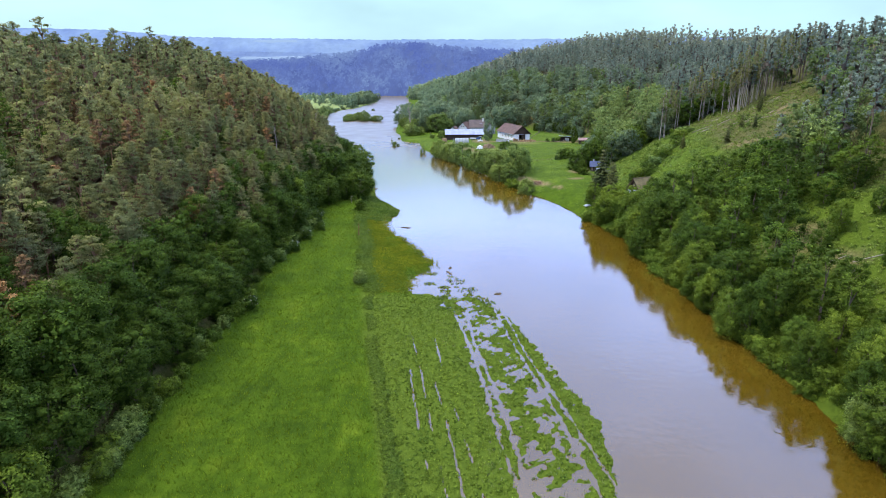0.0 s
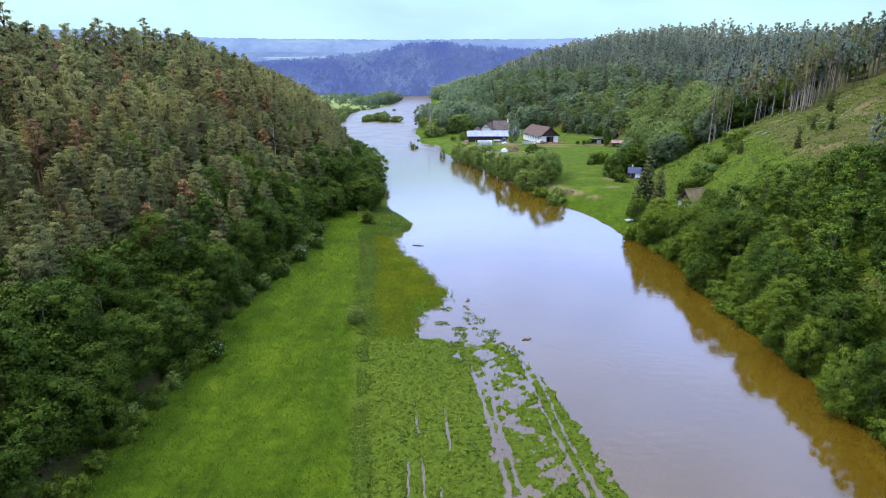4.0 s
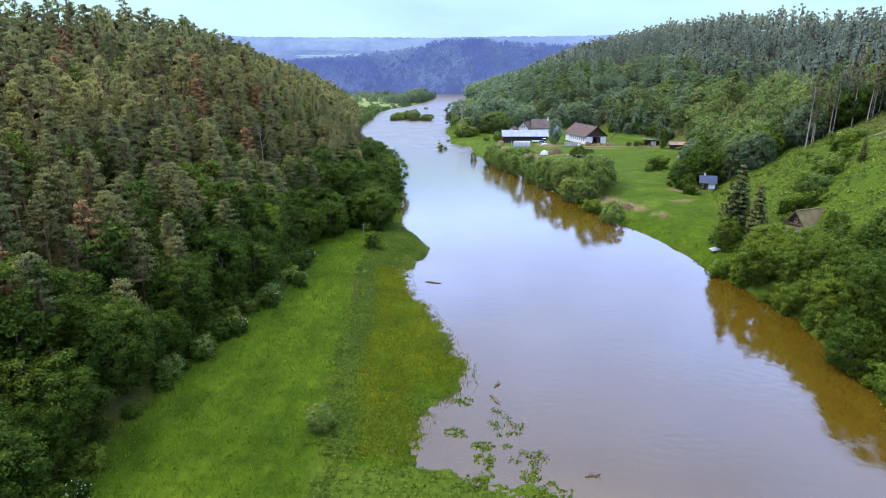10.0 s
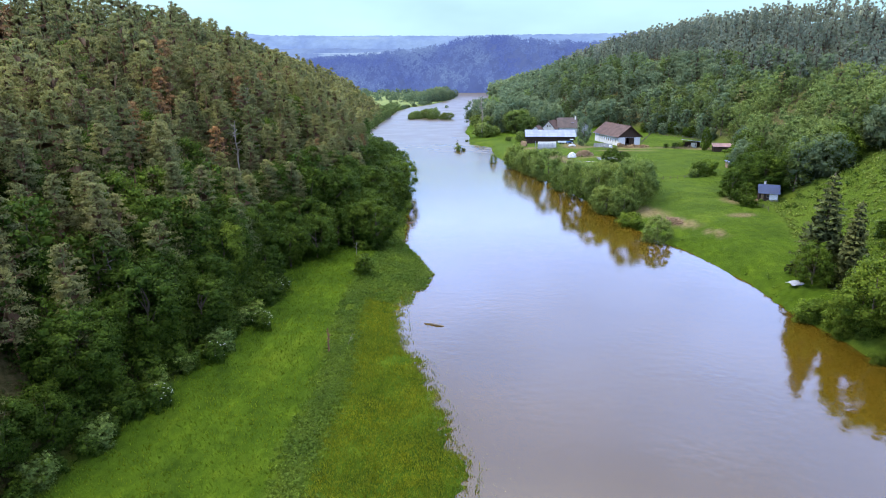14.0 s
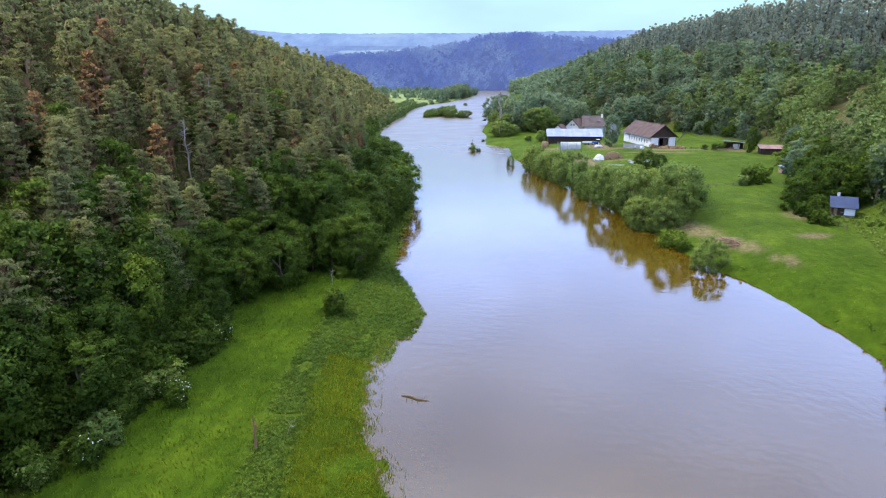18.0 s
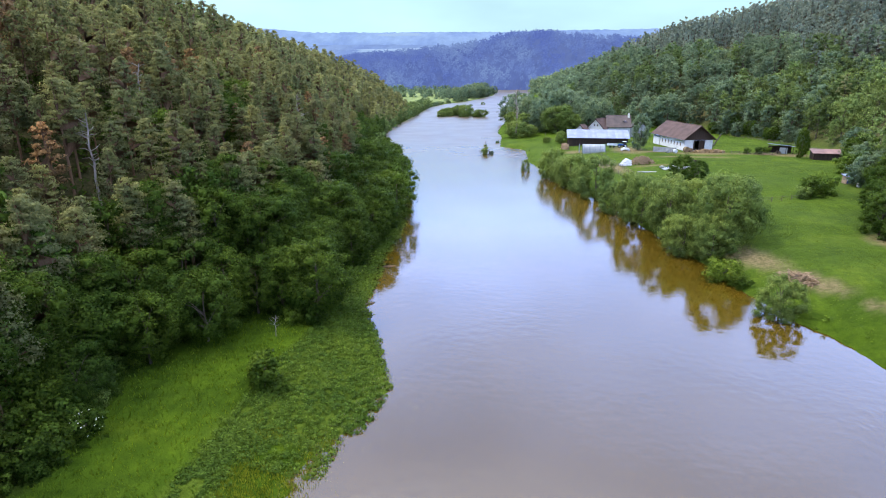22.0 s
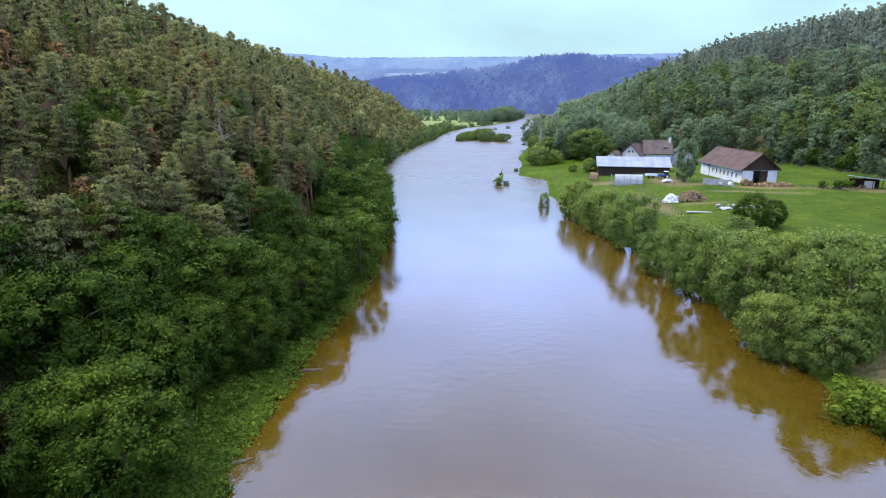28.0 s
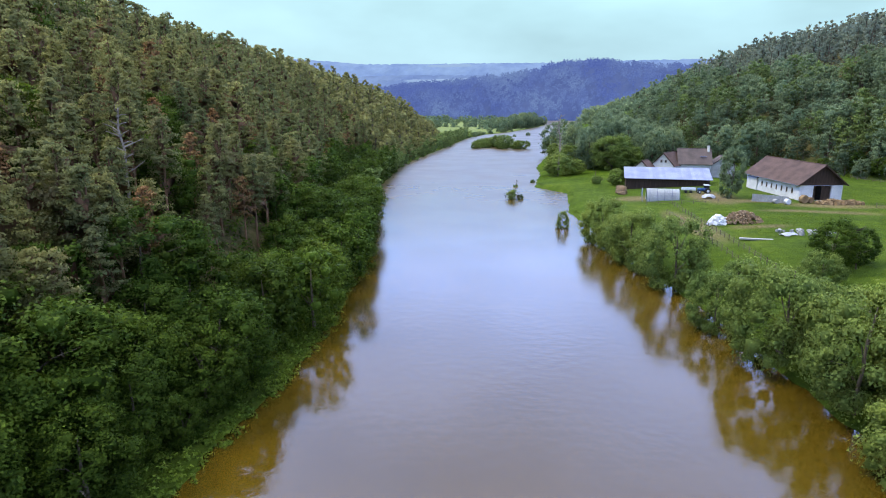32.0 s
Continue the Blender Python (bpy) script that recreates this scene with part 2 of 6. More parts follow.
# pale yellow-green grass with the haze of distance mixed into its colour
hazy_grass = ramp(nodes, links, n1.outputs[0], [(0.35, (0.12, 0.165, 0.065)), (0.65, (0.21, 0.245, 0.085))])
col = blend(nodes, links, att.outputs["Alpha"], col, hazy_grass)
links.new(col, b.inputs["Base Color"])
b.inputs["Specular IOR Level"].default_value = 0.04
bump(nodes, links, b, n3.outputs[0], 0.9, 0.25)

# muddy flood water
M_WATER, nodes, links, b = mat("muddy_water", 0.1)
b.inputs["IOR"].default_value = 1.95
b.inputs["Specular IOR Level"].default_value = 0.5
geo = nodes.new("ShaderNodeNewGeometry")
n1 = noise_node(nodes, links, 0.05, 4, geo.outputs["Position"])
links.new(ramp(nodes, links, n1.outputs[0], [(0.3, (0.060, 0.037, 0.003)), (0.7, (0.080, 0.049, 0.005))]), b.inputs["Base Color"])
w1 = noise_node(nodes, links, 0.8, 3, geo.outputs["Position"])
w2 = noise_node(nodes, links, 0.11, 3, geo.outputs["Position"])
mx = nodes.new("ShaderNodeMath")
mx.operation = "MULTIPLY"
links.new(w1.outputs[0], mx.inputs[0])
links.new(w2.outputs[0], mx.inputs[1])
bump(nodes, links, b, mx.outputs[0], 0.38, 0.12)
pos = nodes.new("ShaderNodeSeparateXYZ")
links.new(geo.outputs["Position"], pos.inputs[0])
wind = nodes.new("ShaderNodeMapRange")
for i, v in ((1, 240.0), (2, 460.0), (3, 0.055), (4, 0.34)):
    wind.inputs[i].default_value = v
links.new(pos.outputs[1], wind.inputs[0])
gust = noise_node(nodes, links, 0.06, 3, geo.outputs["Position"])
sway = nodes.new("ShaderNodeMath")
sway.operation = "MULTIPLY_ADD"
links.new(gust.outputs[0], sway.inputs[0])
sway.inputs[1].default_value, sway.inputs[2].default_value = 0.9, 0.55
damp = nodes.new("ShaderNodeMath")
damp.operation = "MULTIPLY"
links.new(sway.outputs[0], damp.inputs[0])
links.new(wind.outputs[0], damp.inputs[1])
links.new(damp.outputs[0], b.inputs["Roughness"])

# ---- plan of the valley ----
# left shoreline, right shoreline, foot of the left hill, foot of the right hill: x by y
S_LEFT = ((-400, -60), (-100, 6), (0, 17), (55, 19.5), (64, 21), (74, 21), (84, 18.4), (91, 16.7), (99.5, 14.8), (112, 11.2), (115, 9.4), (117, 6.5), (118.4, 0.5), (119.6, -5.5), (121.5, -7.4), (125, -6.0), (131, -5.8), (134, -2.6), (138, -1.0), (144, -1.7), (148.5, -4.2), (153, -5.2), (165.5, -10.4), (169, -12.8), (176, -15.4), (186, -17.5), (191, -17.0), (196, -15.6), (202, -15.5), (216, -21.5), (225, -26.5), (250, -31), (268, -33), (290, -38), (325, -49), (408, -83), (500, -108), (627, -124), (760, -142), (830, -142), (900, -128), (1000, -124), (1150, -122), (1300, -150), (1480, -215), (1600, -320))
S_RIGHT = ((-400, 0), (-100, 50), (0, 55), (84, 54), (117, 53), (142, 52), (165, 53), (181, 49.5), (192, 46.5), (203, 45.5), (223, 40), (232, 35.5), (245, 31), (258, 28), (281, 21), (302, 15), (337, 2), (350, -2), (365, -7), (383, -13), (405, -15), (421, -17), (432, -30), (476, -34), (505, -40), (580, -44), (690, -47), (930, -58), (1100, -62), (1300, -74), (1480, -92), (1600, -100))
F_LEFT = ((-400, -110), (-100, -45), (40, -41), (100, -42), (150, -42), (165, -41), (181, -40.5), (195, -46), (208, -46), (221, -38), (250, -38), (290, -45), (325, -56), (408, -91), (500, -116), (627, -136), (690, -158), (740, -215), (800, -330), (900, -520), (1000, -800), (1300, -1400), (1600, -2600))
F_RIGHT = ((-400, 10), (-100, 58), (0, 60), (150, 57), (180, 56), (200, 57), (215, 61), (240, 67), (265, 71), (320, 79), (370, 96), (400, 98), (440, 92), (470, 72), (500, 56), (530, 40), (580, 12), (640, -12), (700, -22), (900, -30), (1050, -42), (1180, -50), (1300, -60), (1480, -78), (1600, -84))


def line(table, y):
    return np.interp(y, [p[0] for p in table], [p[1] for p in table])


def rough(x, y, size, seed=0.0):
    """Smooth uneven field of about -1 to 1 with bumps of that size in metres."""
    x, y = x / size, y / size
    return (np.sin(1.7 * x + 2.3 * np.sin(0.6 * y + seed) + seed) + np.sin(2.1 * y + 1.9 * np.sin(0.7 * x + 2 * seed) + 1.3 * seed) + 0.7 * np.sin(3.1 * (x + y) + 2.7 * np.sin(1.3 * x - 0.9 * y + seed)) + 0.7 * np.sin(3.7 * (x - y) + 1.7 * seed + 2 * np.sin(1.1 * y))) / 3.0


def smooth(a, b, v):
    t = np.clip((v - a) / (b - a), 0, 1)
    return t * t * (3 - 2 * t)


# edge of the unbroken green of the flooded field, beyond which water stands between the plants: x by y
F_WET = ((40, 4), (70, 5.5), (84, 5.0), (90, 3.2), (104, 2.6), (109, -0.8), (118, -2.2), (130, -3))


def divide(y):
    """The strip of tall weeds that divides the left meadow, x by y."""
    return np.interp(y, [46, 79.6, 92, 106.5, 126.8, 146, 155, 179, 200], [-5.2, -10.9, -13.2, -15.4, -19.1, -22.6, -22.9, -28.0, -30.6])


def ground_z(x, y):
    x, y = np.broadcast_arrays(np.asarray(x, float), np.asarray(y, float))
    bay = smooth(112, 116, y) * smooth(130, 124, y)
    sl, sr, fl, fr = line(S_LEFT, y + bay * (1.6 * rough(x, y, 3.2, 9.0) + 0.9 * rough(x, y, 1.4, 2.0))), line(S_RIGHT, y), line(F_LEFT, y), line(F_RIGHT, y)
    jag = 0.5 * rough(x, y, 3.0, 2.0) + 0.35 * rough(x, y, 1.3, 5.0)
    # left bank
    s = np.clip(sl - x + jag, -60, None)
    z_l = np.where(s > 0, 1.5 * (1 - np.exp(-s / 14)), np.maximum(0.35 * s, -2.0))
    lap = smooth(120, 128, y) * smooth(196, 188, y)
    z_l = np.where(s > 0, z_l - lap * np.exp(-s / 3.4) * (0.27 + 0.2 * rough(x, y, 1.5, 3.0) + 0.12 * rough(x, y, 0.7, 8.0)), z_l)
    flat = smooth(122, 119.5, y)
    q = x - line(F_WET, y) + 1.1 * rough(x, y, 3.0, 7.0)
    green = 0.2 + 0.06 * rough(x, y, 2.5, 1.0)
    wet = 0.03 - 0.05 * smooth(105, 115, y) + 0.10 * rough(x, y * 0.7, 1.6, 1.0) + 0.09 * rough(x, y, 0.8, 3.0) + 0.09 * rough(x, y * 0.5, 4.5, 4.0)
    low = smooth(-1.2, 1.4, q)
    z_f = green * (1 - low) + wet * low
    high = smooth(1.0, -1.5, x - divide(y) - 1.5)
    z_f = z_f * (1 - high) + (0.5 + 0.1 * rough(x, y, 4.0)) * high
    for start, lean in ((-9.5, 0.14), (-8.3, 0.15), (-6.1, 0.142), (-4.1, 0.143)):
        c = start + (115.3 - y) * lean + 0.2 * np.sin(y * 0.11 + start) + 0.12 * rough(0 * x + start, y, 2.0, start)
        open_rut = smooth(-0.5, 0.2, rough(0 * x + start * 7, y, 8.0, start)) * smooth(106, 94, y)
        z_f = z_f - np.exp(-(((x - c) / 0.19) ** 2)) * smooth(117, 112, y) * (0.06 + 0.32 * open_rut)
    for start, lean in ((2.8, 0.118), (4.7, 0.10), (10.9, 0.135), (12.0, 0.15)):
        c = start + (108.3 - y) * lean + 0.3 * np.sin(y * 0.13 + start) + 0.2 * rough(0 * x + start, y, 2.0, start)
        z_f = z_f - 0.26 * np.exp(-(((x - c) / 0.22) ** 2)) * smooth(114, 108, y)
    z_f = np.where(s > 0, z_f + 0.1 * np.exp(-((s - 1.6) ** 2) / 2.5), np.maximum(0.4 * s, -2.0) - 0.05)
    z_l = z_l * (1 - flat) + z_f * flat
    # right bank
    s = np.clip(x - sr + jag, -60, None)
    wide = np.maximum(fr - sr, 4)
    rise = np.interp(y, [100, 200, 260, 330, 400, 600, 900], [2.5, 3.5, 4.6, 5.0, 4.6, 4.0, 3.0])
    z_r = np.where(s > 0, rise * (0.32 * (1 - np.exp(-s / 1.5)) + 0.68 * smooth(0, 0.5, s / wide)), np.maximum(0.4 * s, -2.0))
    z = np.where(x < (sl + sr) / 2, z_l, z_r)
    # hills
    d = np.maximum(fl - x, 0)
    top = 0.3 + np.interp(y, [-300, 100, 300, 450, 620, 760, 900, 1500], [58, 56, 70, 69, 50, 14, 0, 0])
    z = z + top * (1 - np.exp(-0.95 * d / top)) * (1 + 0.05 * rough(x, y, 30, 4)) * smooth(0, 6, d)
    d = np.maximum(x - fr, 0)
    top = np.interp(y, [-300, 100, 230, 330, 420, 600, 750, 950, 1100, 1500], [84, 84, 80, 70, 64, 78, 76, 68, 34, 0.5])
    steep = np.interp(y, [0, 250, 420, 540, 700, 900], [0.68, 0.68, 0.72, 0.92, 0.85, 0.7])
    z = z + top * (1 - np.exp(-steep * d / top)) * (1 + 0.06 * rough(x, y, 35, 1)) * smooth(0, 6, d)
    # the valley floor and rising land across its end
    far = 60 * smooth(1900, 2600, y)
    return np.where(y > 1500, np.maximum(z * smooth(1590, 1500, y) + 4 * smooth(1500, 1590, y), far), z)


def mesh_of(name, verts, faces, materials, index=None, shade=False, normals=None):
    me = bpy.data.meshes.new(name)
    verts, faces = np.ascontiguousarray(verts, np.float32), np.ascontiguousarray(faces, np.int32)
    k = faces.shape[1]
    me.vertices.add(len(verts))
    me.vertices.foreach_set("co", verts.ravel())
    me.loops.add(faces.size)
    me.loops.foreach_set("vertex_index", faces.ravel())
    me.polygons.add(len(faces))
    me.polygons.foreach_set("loop_start", np.arange(0, faces.size, k, dtype=np.int32))
    me.polygons.foreach_set("loop_total", np.full(len(faces), k, np.int32))
    for m in materials:
        me.materials.append(m)
    if index is not None:
        me.polygons.foreach_set("material_index", np.ascontiguousarray(index, np.int32))
    me.polygons.foreach_set("use_smooth", np.full(len(faces), shade))
    me.update(calc_edges=True)
    if normals is not None:
        me.attributes.new("custom_normal", "FLOAT_VECTOR", "POINT").data.foreach_set("vector", np.ascontiguousarray(normals, np.float32).ravel())
    return me


def steps(*runs):
    out = [runs[0][0]]
    for a, b, n in runs:
        out += list(np.linspace(a, b, n + 1)[1:])
    return np.array(out)


GX = steps((-4000, -600, 24), (-600, -160, 30), (-160, -60, 34), (-60, -14, 30), (-14, 24, 160), (24, 110, 50), (110, 300, 40), (300, 900, 24), (900, 4000, 20))
GY = steps((-600, -40, 16), (-40, 48, 24), (48, 134, 240), (134, 200, 110), (200, 260, 40), (260, 520, 90), (520, 1000, 60), (1000, 1600, 50), (1600, 2700, 30), (2700, 4400, 8))
gx, gy = np.meshgrid(GX, GY)
gz = ground_z(gx, gy)
nx, ny = len(GX), len(GY)
idx = np.arange(nx * ny).reshape(ny, nx)
ground = new("ground", mesh_of("ground", np.stack([gx, gy, gz], -1).reshape(-1, 3), np.stack([idx[:-1, :-1], idx[:-1, 1:], idx[1:, 1:], idx[1:, :-1]], -1).reshape(-1, 4), [M_GROUND], shade=True))
tagged(ground, "valley floor and slopes with meadow grass, bare earth and forest litter", "ground", kind="structure")
# what covers the ground: red meadow grass, green bare earth, blue forest litter
dv = divide(gy)
right_side = gx > (line(S_LEFT, gy) + line(S_RIGHT, gy)) / 2
strip = smooth(-0.6, 0.4, gx - dv) * smooth(4.4, 3.2, gx - dv - 0.5 * rough(gx, gy, 3.0, 4.0))
c_meadow = np.where(right_side, 1.0, np.where(gy < 119 + 1.5 * rough(gx, gy, 2.5, 3.0), smooth(0.4, -0.8, gx - dv), 1 - strip * smooth(196, 186, gy)))
c_meadow = np.where(~right_side & (gy > 190) & (gx > dv + 1), 0.0, c_meadow)
c_litter = np.maximum(smooth(-2, 4, line(F_LEFT, gy) - gx), 0)
c_litter = np.where(right_side, smooth(30, 40, gx - line(F_RIGHT, gy)) * 0.8 + smooth(0, 8, gx - line(F_RIGHT, gy)) * smooth(300, 330, gy), c_litter)
c_litter = np.where(~right_side & (gy > 222) & (gx > line(F_LEFT, gy) - 2), 0.2, c_litter) * smooth(1000, 900, gy)
c_meadow = np.where(right_side, np.where(gx > line(F_RIGHT, gy) - 4, 0.35, 0.85) * smooth(178, 192, gy), c_meadow)


def spot(x, y, rx, ry, turn=0.0):
    a, c, s = gx - x, math.cos(turn), math.sin(turn)
    u, v = (a * c + (gy - y) * s) / rx, (-a * s + (gy - y) * c) / ry
    return np.clip(1.3 - (u * u + v * v), 0, 1)


c_dirt = 0 * gx
for q in ((35, 256, 3.2, 10, 0.4), (40.5, 242, 2.4, 7, 0.5), (46, 230, 1.2, 4, 0.4), (17, 357, 3.6, 19, 0.25), (26, 396, 6, 14, 0.2), (52, 384, 12, 4, 0.1), (70, 386, 12, 2.2, 0.1), (48, 373, 15, 2.2, 0.08), (6, 398, 8, 5, 0), (82, 384, 8, 5, 0.2), (36, 388, 8, 3, 0), (60, 262, 4, 5, 0), (56, 245, 4, 2, 0.3), (30, 352, 6, 2, 0)):
    c_dirt = np.maximum(c_dirt, spot(*q))
for q in ((72, 117, 4, 7, 0.5), (76, 119, 3, 5, 0.5), (74, 105, 3, 6, 0.4), (115, 208, 6, 5, 0.5), (122, 216, 6, 4, 0.5), (96, 188, 3, 8, 0.6)):
    c_dirt = np.maximum(c_dirt, 0.7 * spot(*q))
# alpha: grass paled for haze, fully on far field, slightly on right pasture
cover = np.stack([np.clip(c_meadow, 0, 1), np.clip(c_dirt, 0, 1), np.clip(c_litter, 0, 1), np.maximum(smooth(800, 900, gy) * smooth(0, 6, line(S_LEFT, gy) - gx), 0.09 * right_side * smooth(215, 270, gy) * smooth(470, 430, gy) * (1 + 0.5 * rough(gx, gy, 14, 2.0)))], -1).reshape(-1, 4)
attr = ground.data.color_attributes.new("cover", "FLOAT_COLOR", "POINT")
attr.data.foreach_set("color", cover.astype(np.float32).ravel())

# the river: one level sheet between the banks, its rim under the ground
wy = steps((-400, 0, 8), (0, 400, 60), (400, 1000, 40), (1000, 1580, 40))
wl, wr = line(S_LEFT, wy) - 16, line(S_RIGHT, wy) + 2.6
wl = np.where((wy > 40) & (wy < 136), np.minimum(wl, -9.5), wl)
k = np.linspace(0, 1, 9)
wv = np.stack([(wl[:, None] * (1 - k) + wr[:, None] * k), np.repeat(wy[:, None], 9, 1), np.zeros((len(wy), 9))], -1).reshape(-1, 3)
idx = np.arange(len(wy) * 9).reshape(-1, 9)
water = new("water", mesh_of("water", wv, np.stack([idx[:-1, :-1], idx[:-1, 1:], idx[1:, 1:], idx[1:, :-1]], -1).reshape(-1, 4), [M_WATER], shade=True))
tagged(water, "muddy brown flood water of a broad river", "river", kind="structure")

# ---- trees ----


def unit(v):
    return v / np.maximum(np.linalg.norm(v, axis=-1, keepdims=True), 1e-6)


def leaves(rng, centres, radii, count, size, flat=1.0, lift=0.45, hollow=0.62, heart=None):
    """Small three-cornered leaves on the outer, upper side of round clumps: verts, faces, and normals that follow the clump and the crown."""
    centres, radii = np.asarray(centres, float), np.asarray(radii, float)
    who = np.repeat(np.arange(len(centres)), count)
    n = len(who)
    d = rng.normal(size=(n, 3))
    d[:, 2] += lift
    d = unit(d)
    p = centres[who] + d * radii[who, None] * rng.uniform(hollow, 1.22, (n, 1)) * (1, 1, flat)
    nrm = unit(d + 0.5 * rng.normal(size=(n, 3)) + (0, 0, 0.35))
    a = unit(np.cross(nrm, rng.normal(size=(n, 3))))
    b = np.cross(nrm, a)
    s = size * rng.uniform(0.6, 1.3, (n, 1))
    a, b = a * s, b * s * 0.72
    v = np.stack([p + a, p - 0.5 * a + b, p - 0.5 * a - b], 1).reshape(-1, 3)
    out = d if heart is None else unit(0.6 * d + 0.9 * unit(p - heart))
    out = unit(out + 0.22 * rng.normal(size=(n, 3)) + 0.25 * nrm)
    return v, np.arange(3 * n).reshape(-1, 3), np.repeat(out, 3, 0)


def tube(points, radii, sides=6):
    points = np.asarray(points, float)
    rings = []
    for i, p in enumerate(points):
        t = unit(points[min(i + 1, len(points) - 1)] - points[max(i - 1, 0)])
        u = unit(np.cross(t, (0.3, 1, 0.2)))
        w = np.cross(t, u)
        ang = np.linspace(0, 2 * math.pi, sides, endpoint=False)[:, None]
        rings.append(p + radii[i] * (np.cos(ang) * u + np.sin(ang) * w))
    v = np.concatenate(rings)
    f = []
    for i in range(len(points) - 1):
        for j in range(sides):
            f.append((i * sides + j, i * sides + (j + 1) % sides, (i + 1) * sides + (j + 1) % sides, (i + 1) * sides + j))
    if sides > 3:
        f += [(len(v) - sides, len(v) - sides + 1, len(v) - sides + 2, len(v) - sides + 3)]
    return v, np.array(f)


def join(parts):
    vs, fs, ns, o = [], [], [], 0
    for v, f, n in parts:
        vs.append(v)
        fs.append(f + o)
        ns.append(n)
        o += len(v)
    return np.concatenate(vs), np.concatenate(fs), np.concatenate(ns)


def as_tris(v, f):
    """A tube's quads as triangles, with normals round its axis."""
    return v, np.concatenate([f[:, :3], f[:, [0, 2, 3]]]), unit(np.stack([v[:, 0], v[:, 1], 0 * v[:, 2] + 0.01], -1))


def lumps(rng, centres, radii, flat=0.85, fine=True):
    """Uneven rounded bodies of foliage, one to a clump, as quads."""
    k = np.linspace(-1, 1, 3 if fine else 2)
    keys, faces, verts = {}, [], []
    for ax in range(3):
        for sgn in (-1, 1):
            for i in range(len(k) - 1):
                for j in range(len(k) - 1):
                    q = []
                    for u, w in ((i, j), (i + 1, j), (i + 1, j + 1), (i, j + 1)):
                        p = [0, 0, 0]
                        p[ax], p[(ax + 1) % 3], p[(ax + 2) % 3] = sgn, k[u], k[w]
                        p = tuple(p)
                        if p not in keys:
                            keys[p] = len(verts)
                            verts.append(p)
                        q.append(keys[p])
                    faces.append(q if sgn > 0 else q[::-1])
    base, faces = unit(np.array(verts, float)), np.array(faces)
    centres, radii = np.asarray(centres, float), np.asarray(radii, float)
    n = len(centres)
    a = rng.uniform(0, 6.28, n)
    c, s = np.cos(a)[:, None], np.sin(a)[:, None]
    b = np.stack([c * base[:, 0] - s * base[:, 1], s * base[:, 0] + c * base[:, 1], np.repeat(base[None, :, 2], n, 0) * flat], -1)
    b = b * rng.uniform(0.78, 1.22, (n, len(base), 1)) * radii[:, None, None] + centres[:, None]
    tri = np.concatenate([faces[:, :3], faces[:, [0, 2, 3]]])
    return b.reshape(-1, 3), (tri[None] + (np.arange(n) * len(base))[:, None, None]).reshape(-1, 3), unit((b - centres[:, None]).reshape(-1, 3))


def weld(trunk, limbs):
    """One body of a trunk and limbs: each limb's first corner is a corner of the trunk."""
    v, f = trunk
    for lv, lf in limbs:
        near = int(np.argmin(((v[: len(trunk[0])] - lv[0]) ** 2).sum(-1)))
        g = np.where(lf == 0, near, lf + len(v))
        v, f = np.concatenate([v, lv]), np.concatenate([f, g])
    return v, f


def crown_shape(rng, height, width, low, clumps, lobe):
    """Clump centres and radii on an uneven ovoid envelope."""
    out, rad = [], []
    bumps = rng.uniform(0, 6.28, 4)
    for i in range(clumps):
        t = (i + 0.5) / clumps
        u = low + (1 - low) * t ** 0.85
        prof = math.sin(math.pi * min(1, 0.14 + 0.86 * (1 - t) ** 0.75 if t > 0.35 else 0.30 + 0.55 * t / 0.35 + 0.1)) ** 0.8
        a = i * 2.4 + rng.normal() * 0.35
        r = width * prof * (1 + 0.28 * math.sin(2 * a + bumps[0]) + 0.18 * math.sin(3 * a + bumps[1])) * rng.uniform(0.55, 1.0)
        k = lobe * rng.uniform(0.7, 1.3) * (0.75 + 0.25 * prof)
        out.append((r * math.cos(a), r * math.sin(a), u * height - k * 0.5))
        rad.append(k)
    return np.array(out), np.array(rad)


def dome_shape(rng, height, width, low, clumps, lobe):
    """Clump centres and radii all over a rounded crown with billows: swellings round some dozen boughs, hollows between."""
    i = np.arange(clumps)
    cz = 0.97 - 1.86 * (i + 0.5) / clumps
    ang = i * 2.39996 + rng.normal(size=clumps) * 0.25
    d = np.stack([np.sqrt(1 - cz ** 2) * np.cos(ang), np.sqrt(1 - cz ** 2) * np.sin(ang), cz], -1)
    bough = unit(rng.normal(size=(11, 3)) + (0, 0, 0.4))
    swell = rng.uniform(0.93, 1.07, clumps) * (0.74 + 0.3 * smooth(0.72, 0.98, (d @ bough.T).max(1)))
    k = lobe * rng.uniform(0.6, 1.25, clumps)
    mid = height * (0.44 + 0.4 * low)
    out = d * swell[:, None] * (width, width, height - mid - lobe * 0.5)
    out[:, 2] = np.maximum(out[:, 2] + mid, 0.45 * k)
    return out, k


